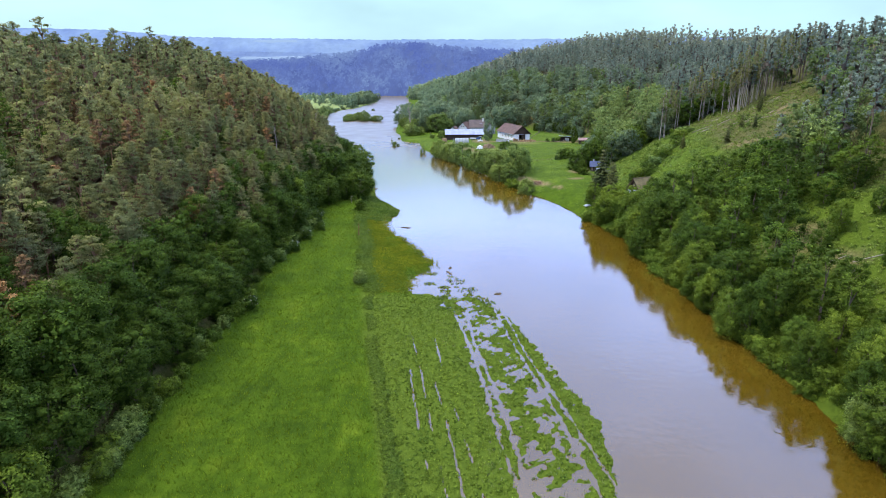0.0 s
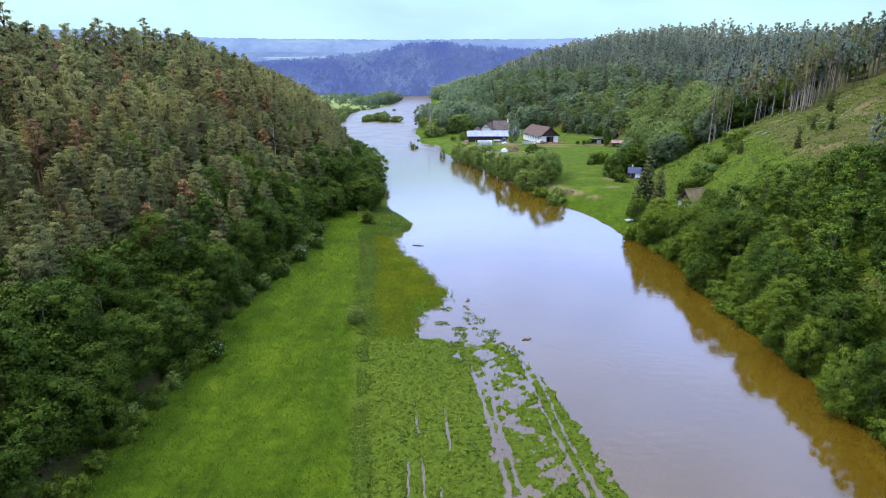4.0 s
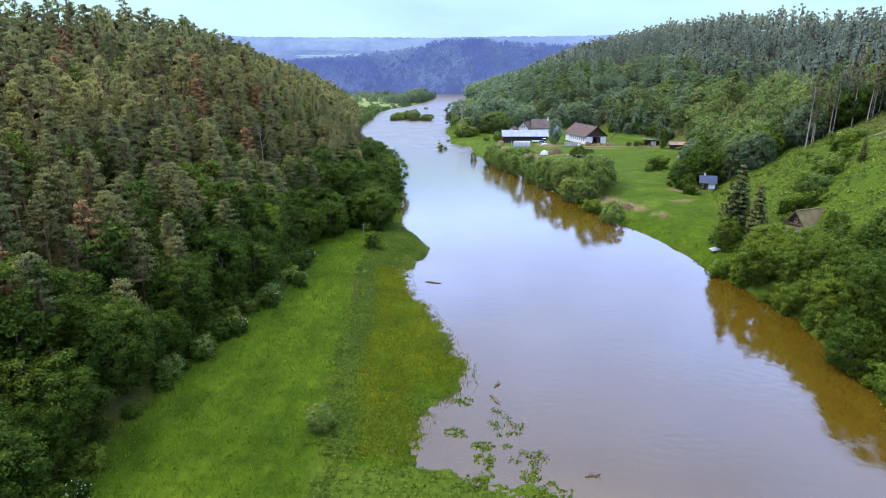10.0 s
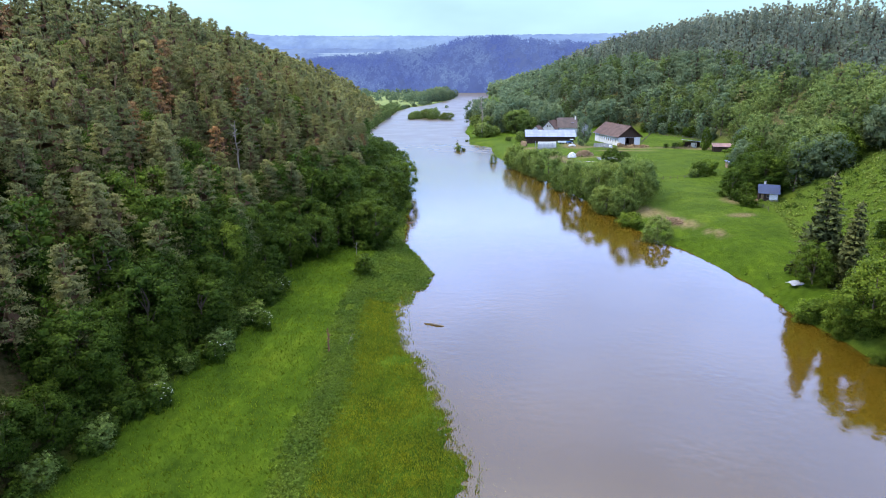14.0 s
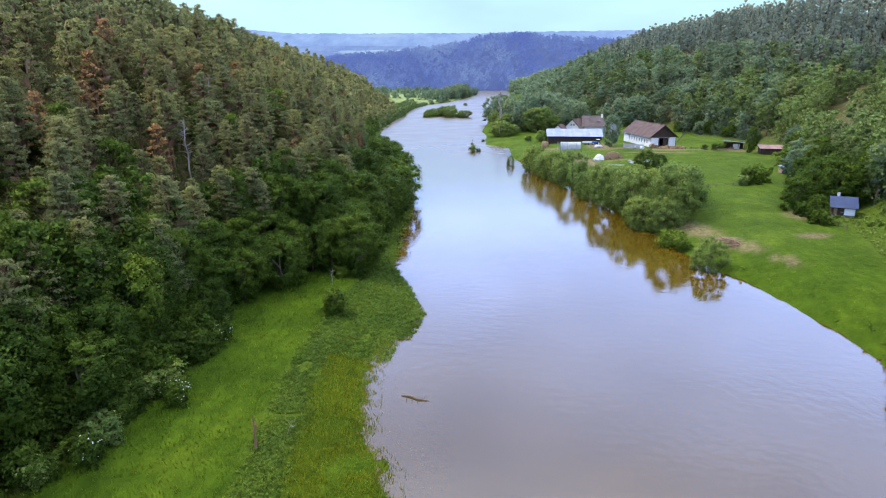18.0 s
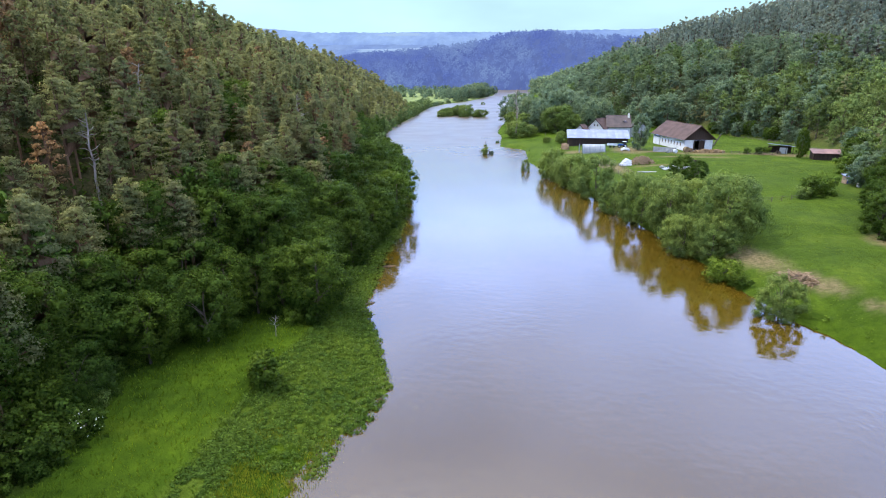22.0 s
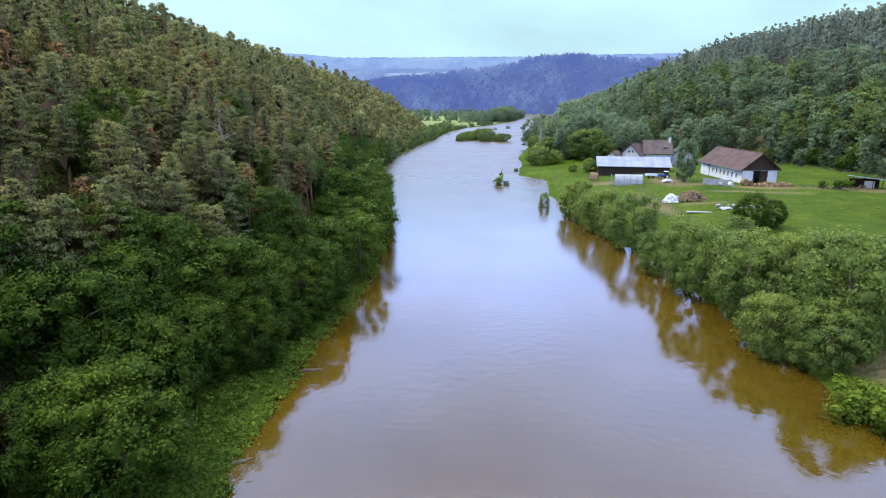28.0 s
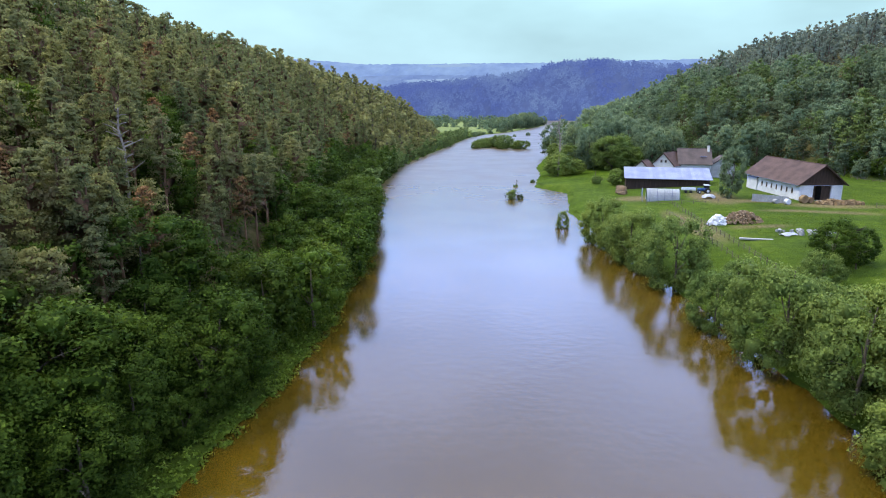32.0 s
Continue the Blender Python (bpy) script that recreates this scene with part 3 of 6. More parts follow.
def broad_parts(rng, height, width, low=0.12, clumps=46, lobe=1.25, count=75, size=0.26, sides=6, limbs=5, body=0.5, fine=False):
    c, r = (dome_shape if clumps > 35 else crown_shape)(rng, height, width, low, clumps, lobe)
    lv = leaves(rng, c, r, count, size, 0.72, hollow=0.42, heart=(0, 0, height * 0.42))
    core = lumps(rng, c, r * body, 0.85, fine)
    top = height * 0.72
    zs = np.linspace(-0.6, top, 6)
    w = rng.normal(size=(6, 2)) * 0.12 * np.linspace(0, 1, 6)[:, None] * height / 8
    stem = tube(np.stack([w[:, 0], w[:, 1], zs], -1), np.linspace(height * 0.022, height * 0.006, 6), sides)
    tk = []
    for i in rng.choice(clumps, limbs, replace=False):
        z0 = min(top * 0.8, max(0.12 * height, c[i][2] * 0.55))
        a = np.array((0, 0, z0))
        mid = (a + c[i]) / 2 + (0, 0, 0.06 * height)
        tk.append(tube([a, mid, c[i]], [height * 0.007, height * 0.005, height * 0.002], 4))
    return (join([lv, core]) if body else lv), weld(stem, tk)


def pine_parts(rng, height, width=2.0, low=0.5, clumps=16, count=34, size=0.3, sides=5, flat=0.55, body=0.45, fine=False, girth=1.0):
    """Scots pine: bare stem, loose flat plates of needles towards the top."""
    c, r = [], []
    side = rng.uniform(0, 6.28)
    for i in range(clumps):
        t = (i + 0.4) / clumps
        a, z = i * 2.4 + rng.normal() * 0.4, height * (low + (0.97 - low) * t)
        dome = (0.6 + 0.4 * min(1, t * 3.5)) * (1 - t) ** 0.55
        reach = width * dome * rng.uniform(0.4, 1.0) * (1 + 0.22 * math.cos(a - side))
        c.append((reach * math.cos(a), reach * math.sin(a), z - 0.12 * reach))
        r.append(width * 0.36 * rng.uniform(0.7, 1.25) * (1.1 - 0.45 * t))
    c, r = np.array(c), np.array(r)
    lv = leaves(rng, c, r * 1.12, count, size, flat, 0.5, 0.25, (0, 0, height * (low + 0.1)))
    if body:
        lv = join([lv, lumps(rng, c, r * body, flat * 0.8, fine)])
    lean = rng.normal(size=2) * 0.02 * height
    zs = np.array([-0.6, 0.3, 0.65, 0.97]) * height
    zs[0] = -0.6
    stem = tube(np.stack([lean[0] * (zs / height) ** 2, lean[1] * (zs / height) ** 2, zs], -1), np.array([0.014, 0.011, 0.008, 0.003]) * height * girth, sides)
    tk = [tube([(0, 0, c[i][2] - 0.5), c[i]], [0.06, 0.03], 4) for i in range(0, clumps, 2)]
    return lv, weld(stem, tk)


def spruce_parts(rng, height, width=2.6, tiers=17, per=9, count=13, size=0.3):
    c, r = [], []
    for i in range(tiers):
        t = i / tiers
        n = max(3, int(per * (1 - t) + 2))
        for j in range(n):
            a = 6.28 * j / n + i * 1.1 + rng.normal() * 0.15
            reach = width * (1 - t) ** 0.9 * rng.uniform(0.75, 1.08)
            for q in (0.45, 0.85):
                c.append((reach * q * math.cos(a), reach * q * math.sin(a), height * (0.06 + 0.93 * t) - 0.28 * reach * q))
                r.append(0.25 + 0.24 * width * (1 - t))
    lv = leaves(rng, c, r, count, size, 0.45, 0.3, 0.3, (0, 0, height * 0.35))
    tk = tube([(0, 0, -0.5), (0, 0, height * 0.5), (0, 0, height * 0.98)], [height * 0.016, height * 0.01, 0.03], 6)
    return lv, tk


R = np.random.default_rng(7)


def plant(kind, name, label, category, parts, leaf, bark, group, base_name="crown"):
    """A tree as a thing: an Empty at its foot with a trunk and a crown. Built far below the ground; copies are set out."""
    root = new(name)
    stem = new("trunk", mesh_of("trunk", *parts[1], [bark], shade=True))
    head = new(base_name, mesh_of(base_name, parts[0][0], parts[0][1], [leaf], shade=True, normals=parts[0][2]))
    stem.parent = head.parent = root
    tagged(root, label, category, group)
    return root


class Kinds:
    """Several built trees of one kind, set out in turn: the first call places the original, later ones copies."""

    def __init__(self, made):
        self.made, self.used = made, [False] * len(made)

    def put(self, i, x, y, z, scale=1.0, turn=0.0, lean=0.0, wide=1.0):
        i %= len(self.made)
        m = pose(x, y, z, lean, lean * 0.6, turn)
        ob = self.made[i]
        if self.used[i]:
            ob = copy_thing(ob, m)
        else:
            ob.matrix_basis, self.used[i] = m, True
        ob.scale = (scale * wide, scale * wide, scale)
        return ob


BROAD = Kinds([plant("b", "broadleaf_tree", "broadleaved tree in full dark green leaf at the wood's edge", "tree", broad_parts(R, 10.0, w, lo, cl, lb, 210, 0.135), M_LEAF, M_BARK, "trees along the forest edge") for w, lo, cl, lb in ((3.9, 0.06, 66, 1.2), (3.4, 0.04, 62, 1.1), (4.2, 0.08, 72, 1.25), (3.5, 0.10, 60, 1.15), (3.8, 0.03, 68, 1.15))])
LIGHT = Kinds([plant("b", "broadleaf_tree", "broadleaved tree with fresh light green leaves", "tree", broad_parts(R, 9.0, w, lo, cl, lb, 200, 0.135), M_BRIGHT, M_BARK, "light green trees") for w, lo, cl, lb in ((3.5, 0.06, 60, 1.1), (3.1, 0.04, 56, 1.05))])
BROADMID = Kinds([plant("b", "broadleaf_tree", "broadleaved tree in full dark green leaf on the hillside", "tree", broad_parts(R, 10.0, w, lo, cl, lb, 125, 0.18, 5, 5), M_LEAF, M_BARK, "trees along the forest edge") for w, lo, cl, lb in ((3.9, 0.06, 50, 1.35), (3.4, 0.04, 48, 1.25), (4.2, 0.08, 54, 1.45))])
LIGHTMID = Kinds([plant("b", "broadleaf_tree", "broadleaved tree with fresh light green leaves", "tree", broad_parts(R, 9.0, 3.5, 0.06, 48, 1.3, 125, 0.18, 5, 5), M_BRIGHT, M_BARK, "light green trees")])
FARTREE = Kinds([plant("b", "broadleaf_tree", "broadleaved tree by the water, distance haze tinted into its leaves", "tree", broad_parts(R, 10.0, w, 0.03, 48, 1.3, 60, 0.27, 5, 4), M_FARWOOD, M_BARK, "trees beyond the farm") for w in (3.9, 3.3, 4.3)])
WILLOW = Kinds([plant("w", "willow", "round grey-green willow at the flooded bank", "tree", broad_parts(R, 8.0, w, lo, cl, lb, 190, 0.13, 6, 5), M_WILLOW, M_BARK, "willows along the bank") for w, lo, cl, lb in ((3.9, 0.03, 66, 1.1), (3.5, 0.0, 62, 1.05), (4.2, 0.05, 72, 1.2))])
SHRUB = Kinds([plant("s", "shrub", "dense rounded green shrub", "shrub", broad_parts(R, 2.6, w, 0.0, 22, 0.62, 85, 0.135, 5, 3, 0.4), lf, M_BARK, "shrubs") for w, lf in ((1.35, M_LEAF), (1.2, M_WILLOW), (1.5, M_BRIGHT))])
PINE = Kinds([plant("p", "pine", "tall Scots pine with bare reddish stem and loose crown", "tree", pine_parts(R, h, w * 1.35, lo - 0.08, 32, 95, 0.17, flat=0.36, body=0.3), M_PINE, M_PINEBARK, "pines on the slope") for h, w, lo in ((13, 2.1, 0.45), (14, 1.9, 0.52), (12, 2.3, 0.4), (15, 2.0, 0.55))])
RUSTY = Kinds([plant("p", "pine", "dying Scots pine with rust-brown needles", "tree", pine_parts(R, 13, 2.6, 0.42, 20, 70, 0.2, flat=0.45), M_RUST, M_PINEBARK, "dying pines on the slope") for _ in range(2)])
BARE = Kinds([plant("p", "pine", "tall thin conifer with a long bare pale stem", "tree", pine_parts(R, h, w, lo, 16, 44, 0.26, girth=0.8), M_PINE, M_PALEBARK, "bare stems above the clear-cut") for h, w, lo in ((18, 1.5, 0.62), (20, 1.3, 0.68), (16, 1.7, 0.55))])
SPRUCE = Kinds([plant("s", "spruce", "dark green conical spruce", "tree", spruce_parts(R, 13.0, w), M_SPRUCE, M_BARK, "spruces") for w in (2.7, 2.2)])


def at(kind, i, x, y, scale=1.0, turn=0.0, sink=0.0, lean=0.0, wide=1.0):
    return kind.put(i, x, y, float(ground_z(x, y)) - sink, scale, turn, lean, wide)


def scatter(rng, x0, x1, y0, y1, gap, keep):
    """Points about gap metres apart in a rectangle, jittered, where keep(x, y) holds."""
    xs, ys = np.meshgrid(np.arange(x0, x1, gap), np.arange(y0, y1, gap * 0.9))
    xs = xs + (np.arange(xs.shape[0]) % 2)[:, None] * gap / 2 + rng.uniform(-0.42, 0.42, xs.shape) * gap
    ys = ys + rng.uniform(-0.42, 0.42, ys.shape) * gap
    p = np.stack([xs.ravel(), ys.ravel()], -1)
    return p[keep(p[:, 0], p[:, 1])]


def woods(name, label, rng, points, templates, materials, low=0.8, high=1.2, z=None):
    """Many trees joined into one mesh: templates are (verts, faces, normals, material numbers)."""
    vs, fs, ns, ms, ts, o = [], [], [], [], [], 0
    z = ground_z(points[:, 0], points[:, 1]) if z is None else z
    pick = rng.integers(0, len(templates), len(points))
    turn, size = rng.uniform(0, 6.28, len(points)), rng.uniform(low, high, len(points))
    for k, (v, f, n, m) in enumerate(templates):
        w = np.where(pick == k)[0]
        if not len(w):
            continue
        c, s = np.cos(turn[w])[:, None], np.sin(turn[w])[:, None]
        q = size[w][:, None]
        vv = np.stack([(c * v[:, 0] - s * v[:, 1]) * q + points[w, 0][:, None], (s * v[:, 0] + c * v[:, 1]) * q + points[w, 1][:, None], v[:, 2] * q + z[w][:, None]], -1)
        nn = np.stack([c * n[:, 0] - s * n[:, 1], s * n[:, 0] + c * n[:, 1], np.repeat(n[None, :, 2], len(w), 0)], -1)
        vs.append(vv.reshape(-1, 3))
        ns.append(nn.reshape(-1, 3))
        fs.append((f[None] + (np.arange(len(w)) * len(v))[:, None, None] + o).reshape(-1, 3))
        ms.append(np.tile(m, len(w)))
        ts.append(np.repeat(rng.uniform(-0.28, 0.26, len(w)), len(v)))
        o += len(w) * len(v)
    ob = new(name, mesh_of(name, np.concatenate(vs), np.concatenate(fs), materials, np.concatenate(ms), True, np.concatenate(ns)))
    ob.data.attributes.new("tone", "FLOAT", "POINT").data.foreach_set("value", np.concatenate(ts).astype(np.float32))
    return tagged(ob, label, "forest", kind="stuff")


def template(parts, leaf=0, bark=1):
    stem = as_tris(*parts[1])
    v, f, n = join([parts[0], stem])
    return v, f, n, np.r_[np.full(len(parts[0][1]), leaf), np.full(len(stem[1]), bark)]


# ---- woods ----
R = np.random.default_rng(11)
# left hill: broadleaved trees along its foot and the water, pines above
edge = scatter(R, -130, -20, 34, 470, 6.4, lambda x, y: (line(F_LEFT, y) - x > np.where(y > 262, -7.0, np.where(y > 240, -4.0, np.where(y > 226, -1.0, 0.6)))) & (line(F_LEFT, y) - x < np.where(y > 226, 9, 13) + 3 * rough(x, y, 14, 2)))
front = (edge[:, 1] > 48) & (edge[:, 1] < 300) & (line(F_LEFT, edge[:, 1]) - edge[:, 0] < 6)
T_EDGE = [template(broad_parts(R, h, w, 0.05, 26, 1.5, 62, 0.29, 4, 1, 0.4)) for h, w in ((10, 3.2), (11, 3.0), (9.5, 3.4))]
woods("broadleaf_forest", "broadleaved trees between the forest edge and the pines", R, edge[~front], T_EDGE, [M_LEAF, M_BARK], 0.7, 1.15)
far_edge = []
for x, y in edge[front]:
    d = line(F_LEFT, y) - x
    s = R.uniform(0.62, 1.28) * (0.88 + 0.03 * max(d, 0)) * (0.8 if y > 226 and d < 0 else 1)
    close = y < 265
    if not close:
        far_edge.append((x, y))
        continue
    pool = (LIGHT if close else LIGHTMID) if R.random() < 0.12 else (BROAD if close else BROADMID)
    pool.put(int(R.integers(5)), x, y, float(ground_z(x, y)) - 0.15, s, R.uniform(0, 360), R.normal() * 3, R.uniform(0.92, 1.2))
T_SHORE = [template(broad_parts(R, h, w, 0.05, 44, 1.3, 70, 0.2, 4, 2, 0.45), m) for h, w, m in ((10, 3.7, 0), (9.5, 3.4, 0), (10.5, 4.0, 0), (9, 3.6, 2))]
woods("broadleaf_forest", "broadleaved trees crowding along the wooded shore", R, np.array(far_edge), T_SHORE, [M_LEAF, M_BARK, M_BRIGHT], 0.7, 1.25)
inner = []
for k in range(70):
    y = R.uniform(140, 200)
    x = line(F_LEFT, y) - R.uniform(0.5, 5.5)
    inner.append((x, y))
T_SHRUB = [template(broad_parts(R, 2.6, w, 0.0, 22, 0.62, 85, 0.135, 3, 0, 0.4)) for w in (1.5, 1.35, 1.7)]
woods("thicket", "dense dark thicket of shrubs inside the wood's edge", R, np.array(inner), T_SHRUB, [M_LEAF, M_BARK], 0.9, 1.7)
for k in range(150):
    y = R.uniform(45, 215)
    x = line(F_LEFT, y) + R.uniform(-1.0, 1.6)
    SHRUB.put(int(R.integers(3)), x, y, float(ground_z(x, y)) - 0.1, R.uniform(0.55, 1.15), R.uniform(0, 360), 0, R.uniform(0.9, 1.3))
slope = scatter(R, -210, -40, 30, 480, 4.8, lambda x, y: (line(F_LEFT, y) - x > np.where(y > 226, 7.5, 11)) & (line(F_LEFT, y) - x < 84))
d = line(F_LEFT, slope[:, 1]) - slope[:, 0]
near = (d < 30) & (slope[:, 1] > 70) & (slope[:, 1] < 330)
keep = np.where(near)[0]
R.shuffle(keep)
single, rest = slope[keep[:255]], np.concatenate([slope[keep[255:]], slope[~near]])
for x, y in single:
    u = R.random()
    if u < 0.08:
        RUSTY.put(int(R.integers(2)), x, y, float(ground_z(x, y)), R.uniform(0.75, 1.05), R.uniform(0, 360))
    elif u < 0.2:
        (LIGHTMID if u < 0.13 else BROADMID).put(int(R.integers(5)), x, y, float(ground_z(x, y)), R.uniform(0.85, 1.1), R.uniform(0, 360))
    else:
        PINE.put(int(R.integers(4)), x, y, float(ground_z(x, y)), R.uniform(0.75, 1.12), R.uniform(0, 360), R.normal() * 2)
# pines standing among the broadleaved trees near the foot
for k in range(44):
    y = R.uniform(120, 262)
    x = line(F_LEFT, y) - R.uniform(3.5, 12)
    PINE.put(int(R.integers(4)), x, y, float(ground_z(x, y)), R.uniform(0.85, 1.15), R.uniform(0, 360), R.normal() * 2)
SHAPES = ((13, 2.2, 0.42, 0), (14, 2.0, 0.46, 0), (12, 2.3, 0.35, 0), (15, 2.1, 0.5, 0), (12.5, 2.4, 0.36, 0), (13, 2.0, 0.42, 0), (11, 2.2, 0.4, 0), (14.5, 2.2, 0.45, 0), (13.5, 2.0, 0.4, 0), (12, 1.8, 0.4, 2), (11.5, 2.6, 0.3, 3), (12.5, 2.3, 0.3, 0), (11, 2.5, 0.3, 0))
T_PINE = [template(pine_parts(R, h, w * 1.45, lo - 0.06, 26, 60, 0.2, 3, 0.45, 0.3), m) for h, w, lo, m in SHAPES]
T_PINEFAR = [template(pine_parts(R, h, w * 1.5, lo - 0.06, 17, 34, 0.3, 3, 0.5, 0.3), m) for h, w, lo, m in SHAPES]
fine = (line(F_LEFT, rest[:, 1]) - rest[:, 0] < 46) & (rest[:, 1] > 60) & (rest[:, 1] < 330)
woods("pine_forest", "dense Scots pine forest on the steep hillside", R, rest[fine], T_PINE, [M_PINE, M_PINEBARK, M_RUST, M_LEAF], 0.7, 1.25)
woods("pine_forest", "dense Scots pine forest along the upper hillside", R, rest[~fine], T_PINEFAR, [M_PINE, M_PINEBARK, M_RUST, M_LEAF], 0.7, 1.25)
far_l = scatter(R, -330, -60, 470, 745, 7.0, lambda x, y: (line(F_LEFT, y) - x > -5) & (line(F_LEFT, y) - x < 120))
T_FAR = [template(broad_parts(R, h, w * 1.15, 0.1, 8, 2.6, 13, 0.95, 3, 0, 0.5)) for h, w in ((11, 3.2), (12, 3.0), (10, 3.4))]
T_FARPINE = [template(pine_parts(R, h, 3.2, 0.25, 8, 13, 0.82, 3, 0.85, 0.5)) for h in (13, 15)]
woods("far_forest", "mixed forest on the far part of the hillside", R, far_l, T_FARPINE + T_FAR[:1], [M_PINE, M_BARK], 0.9, 1.3)

# right bank: trees along the water, a copse on the slope behind, woods round the clear-cut
bank = scatter(R, 46, 100, 20, 190, 6.3, lambda x, y: (x - line(S_RIGHT, y) > -1.3) & ((x - line(S_RIGHT, y) < np.interp(y, [20, 100, 118, 160, 176, 190], [13, 13, 15, 14, 6, 3])) | ((y > 116) & (y < 176) & (x < np.interp(y, [116, 130, 160, 176], [74, 96, 92, 70])) & (rough(x, y, 7, 5) > -0.3))))
back = []
for x, y in bank:
    u = R.random()
    s = R.uniform(0.7, 1.25)
    if u < 0.07:
        WILLOW.put(int(R.integers(3)), x, y, float(ground_z(x, y)), s, R.uniform(0, 360))
    else:
        if x - line(S_RIGHT, y) > 9:
            back.append((x, y))
            continue
        (LIGHT if u < 0.5 else BROAD).put(int(R.integers(5)), x, y, float(ground_z(x, y)) - 0.1, s, R.uniform(0, 360), R.normal() * 3, R.uniform(0.75, 1.2))
T_COPSE = [template(broad_parts(R, h, w, 0.06, 42, 1.3, 62, 0.2, 4, 2, 0.45), m) for h, w, m in ((10, 3.5, 0), (11, 3.2, 2), (9, 3.4, 2), (11.5, 3.6, 0), (8, 3.0, 0))]
woods("copse", "broadleaved copse on the slope between the clearings", R, np.array(back), T_COPSE, [M_LEAF, M_BARK, M_BRIGHT], 0.75, 1.25)
y = R.uniform(40, 188, 120)
x = line(S_RIGHT, y) + R.uniform(-0.8, 2.2, 120)
woods("bank_thicket", "low shrubs hanging over the flooded bank", R, np.stack([x, y], -1), T_SHRUB, [M_BRIGHT, M_BARK], 0.7, 1.3)


def wooded(x, y):
    side = np.interp(x, [60, 72, 80, 90, 104, 116, 122, 146, 175], [285, 262, 258, 263, 258, 257, 244, 248, 240]) + 3 * rough(x, y, 9, 3)
    top = np.interp(y, [0, 100, 140, 180, 215, 245], [92, 97, 104, 116, 132, 146]) + 4 * rough(x, y, 11, 1)
    d = x - line(F_RIGHT, y)
    copse = (x > 88) & (y > 133 + 3 * rough(x, y, 8, 2)) & (y < np.interp(x, [80, 95, 110, 130, 150], [160, 165, 176, 198, 212]) + 3 * rough(x, y, 8, 4))
    path_x = np.interp(y, [320, 345, 375, 400, 412], [101, 103, 111, 128, 150])
    upper = (np.abs(x - path_x) < np.interp(y, [318, 330, 400, 430], [0, 9, 13, 16])) & (y > 318) & (y < 430)
    return copse | ((y > side) & ~upper & (d > np.interp(y, [240, 300, 340, 400, 470], [2, 3, 4, 3, 1])) | (x > top)) & (d < 100)


right_pts = scatter(R, 60, 270, 40, 470, 6.4, wooded)
tall = right_pts[:, 0] - line(F_RIGHT, right_pts[:, 1]) > 34
T_BROADMID = [template(broad_parts(R, h, w * 1.15, 0.15, 26, 1.5, 30, 0.34, 3, 1, 0.45)) for h, w in ((12, 3.0), (13.5, 2.8), (11, 3.2), (14, 3.3))]
T_BARE = [template(pine_parts(R, h, 2.7, 0.5, 13, 24, 0.36, 3, 0.6, 0.5), 2) for h in (16, 18)]
woods("broadleaf_forest", "broadleaved woods above the meadow and clear-cut slope", R, right_pts[~tall], T_BROADMID * 3 + T_BARE[:1], [M_MIDWOOD, M_BARK, M_PINE], 0.7, 1.35)
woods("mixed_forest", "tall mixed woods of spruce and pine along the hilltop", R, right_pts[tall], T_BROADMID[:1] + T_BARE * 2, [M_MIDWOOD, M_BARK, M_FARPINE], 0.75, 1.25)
far_r = scatter(R, -60, 420, 425, 1150, 6.5, lambda x, y: (x - line(F_RIGHT, y) > 1) & (x - line(F_RIGHT, y) < 185))
T_MID = [template(broad_parts(R, h, w, 0.05, 26, 1.75, 30, 0.36, 3, 0, 0.45)) for h, w in ((12, 3.2), (13.5, 2.9), (10.5, 3.3))]
T_MIDPINE = [template(pine_parts(R, h, 2.9, 0.3, 13, 40, 0.34, 3, 0.6, 0.4)) for h in (13, 15)]
close = (far_r[:, 1] < 640) & (far_r[:, 0] - line(F_RIGHT, far_r[:, 1]) < 130)
up = far_r[:, 0] - line(F_RIGHT, far_r[:, 1]) > 58 + 12 * rough(far_r[:, 0], far_r[:, 1], 40, 3)
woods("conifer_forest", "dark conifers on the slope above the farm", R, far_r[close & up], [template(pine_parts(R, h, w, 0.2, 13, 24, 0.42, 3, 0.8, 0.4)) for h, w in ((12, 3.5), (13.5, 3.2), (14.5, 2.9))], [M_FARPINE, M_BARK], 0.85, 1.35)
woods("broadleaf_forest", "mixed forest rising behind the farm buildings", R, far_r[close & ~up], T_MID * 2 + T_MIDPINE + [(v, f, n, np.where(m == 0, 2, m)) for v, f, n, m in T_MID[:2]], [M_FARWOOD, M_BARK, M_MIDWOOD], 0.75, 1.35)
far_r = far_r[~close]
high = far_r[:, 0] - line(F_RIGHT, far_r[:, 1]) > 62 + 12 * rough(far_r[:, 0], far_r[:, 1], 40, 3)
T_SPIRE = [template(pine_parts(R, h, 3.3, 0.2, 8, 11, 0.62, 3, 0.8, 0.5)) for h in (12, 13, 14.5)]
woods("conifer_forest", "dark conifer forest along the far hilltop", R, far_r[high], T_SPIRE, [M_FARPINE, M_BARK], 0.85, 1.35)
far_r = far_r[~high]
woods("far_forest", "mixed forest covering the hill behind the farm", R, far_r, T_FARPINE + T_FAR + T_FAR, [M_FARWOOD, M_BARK])
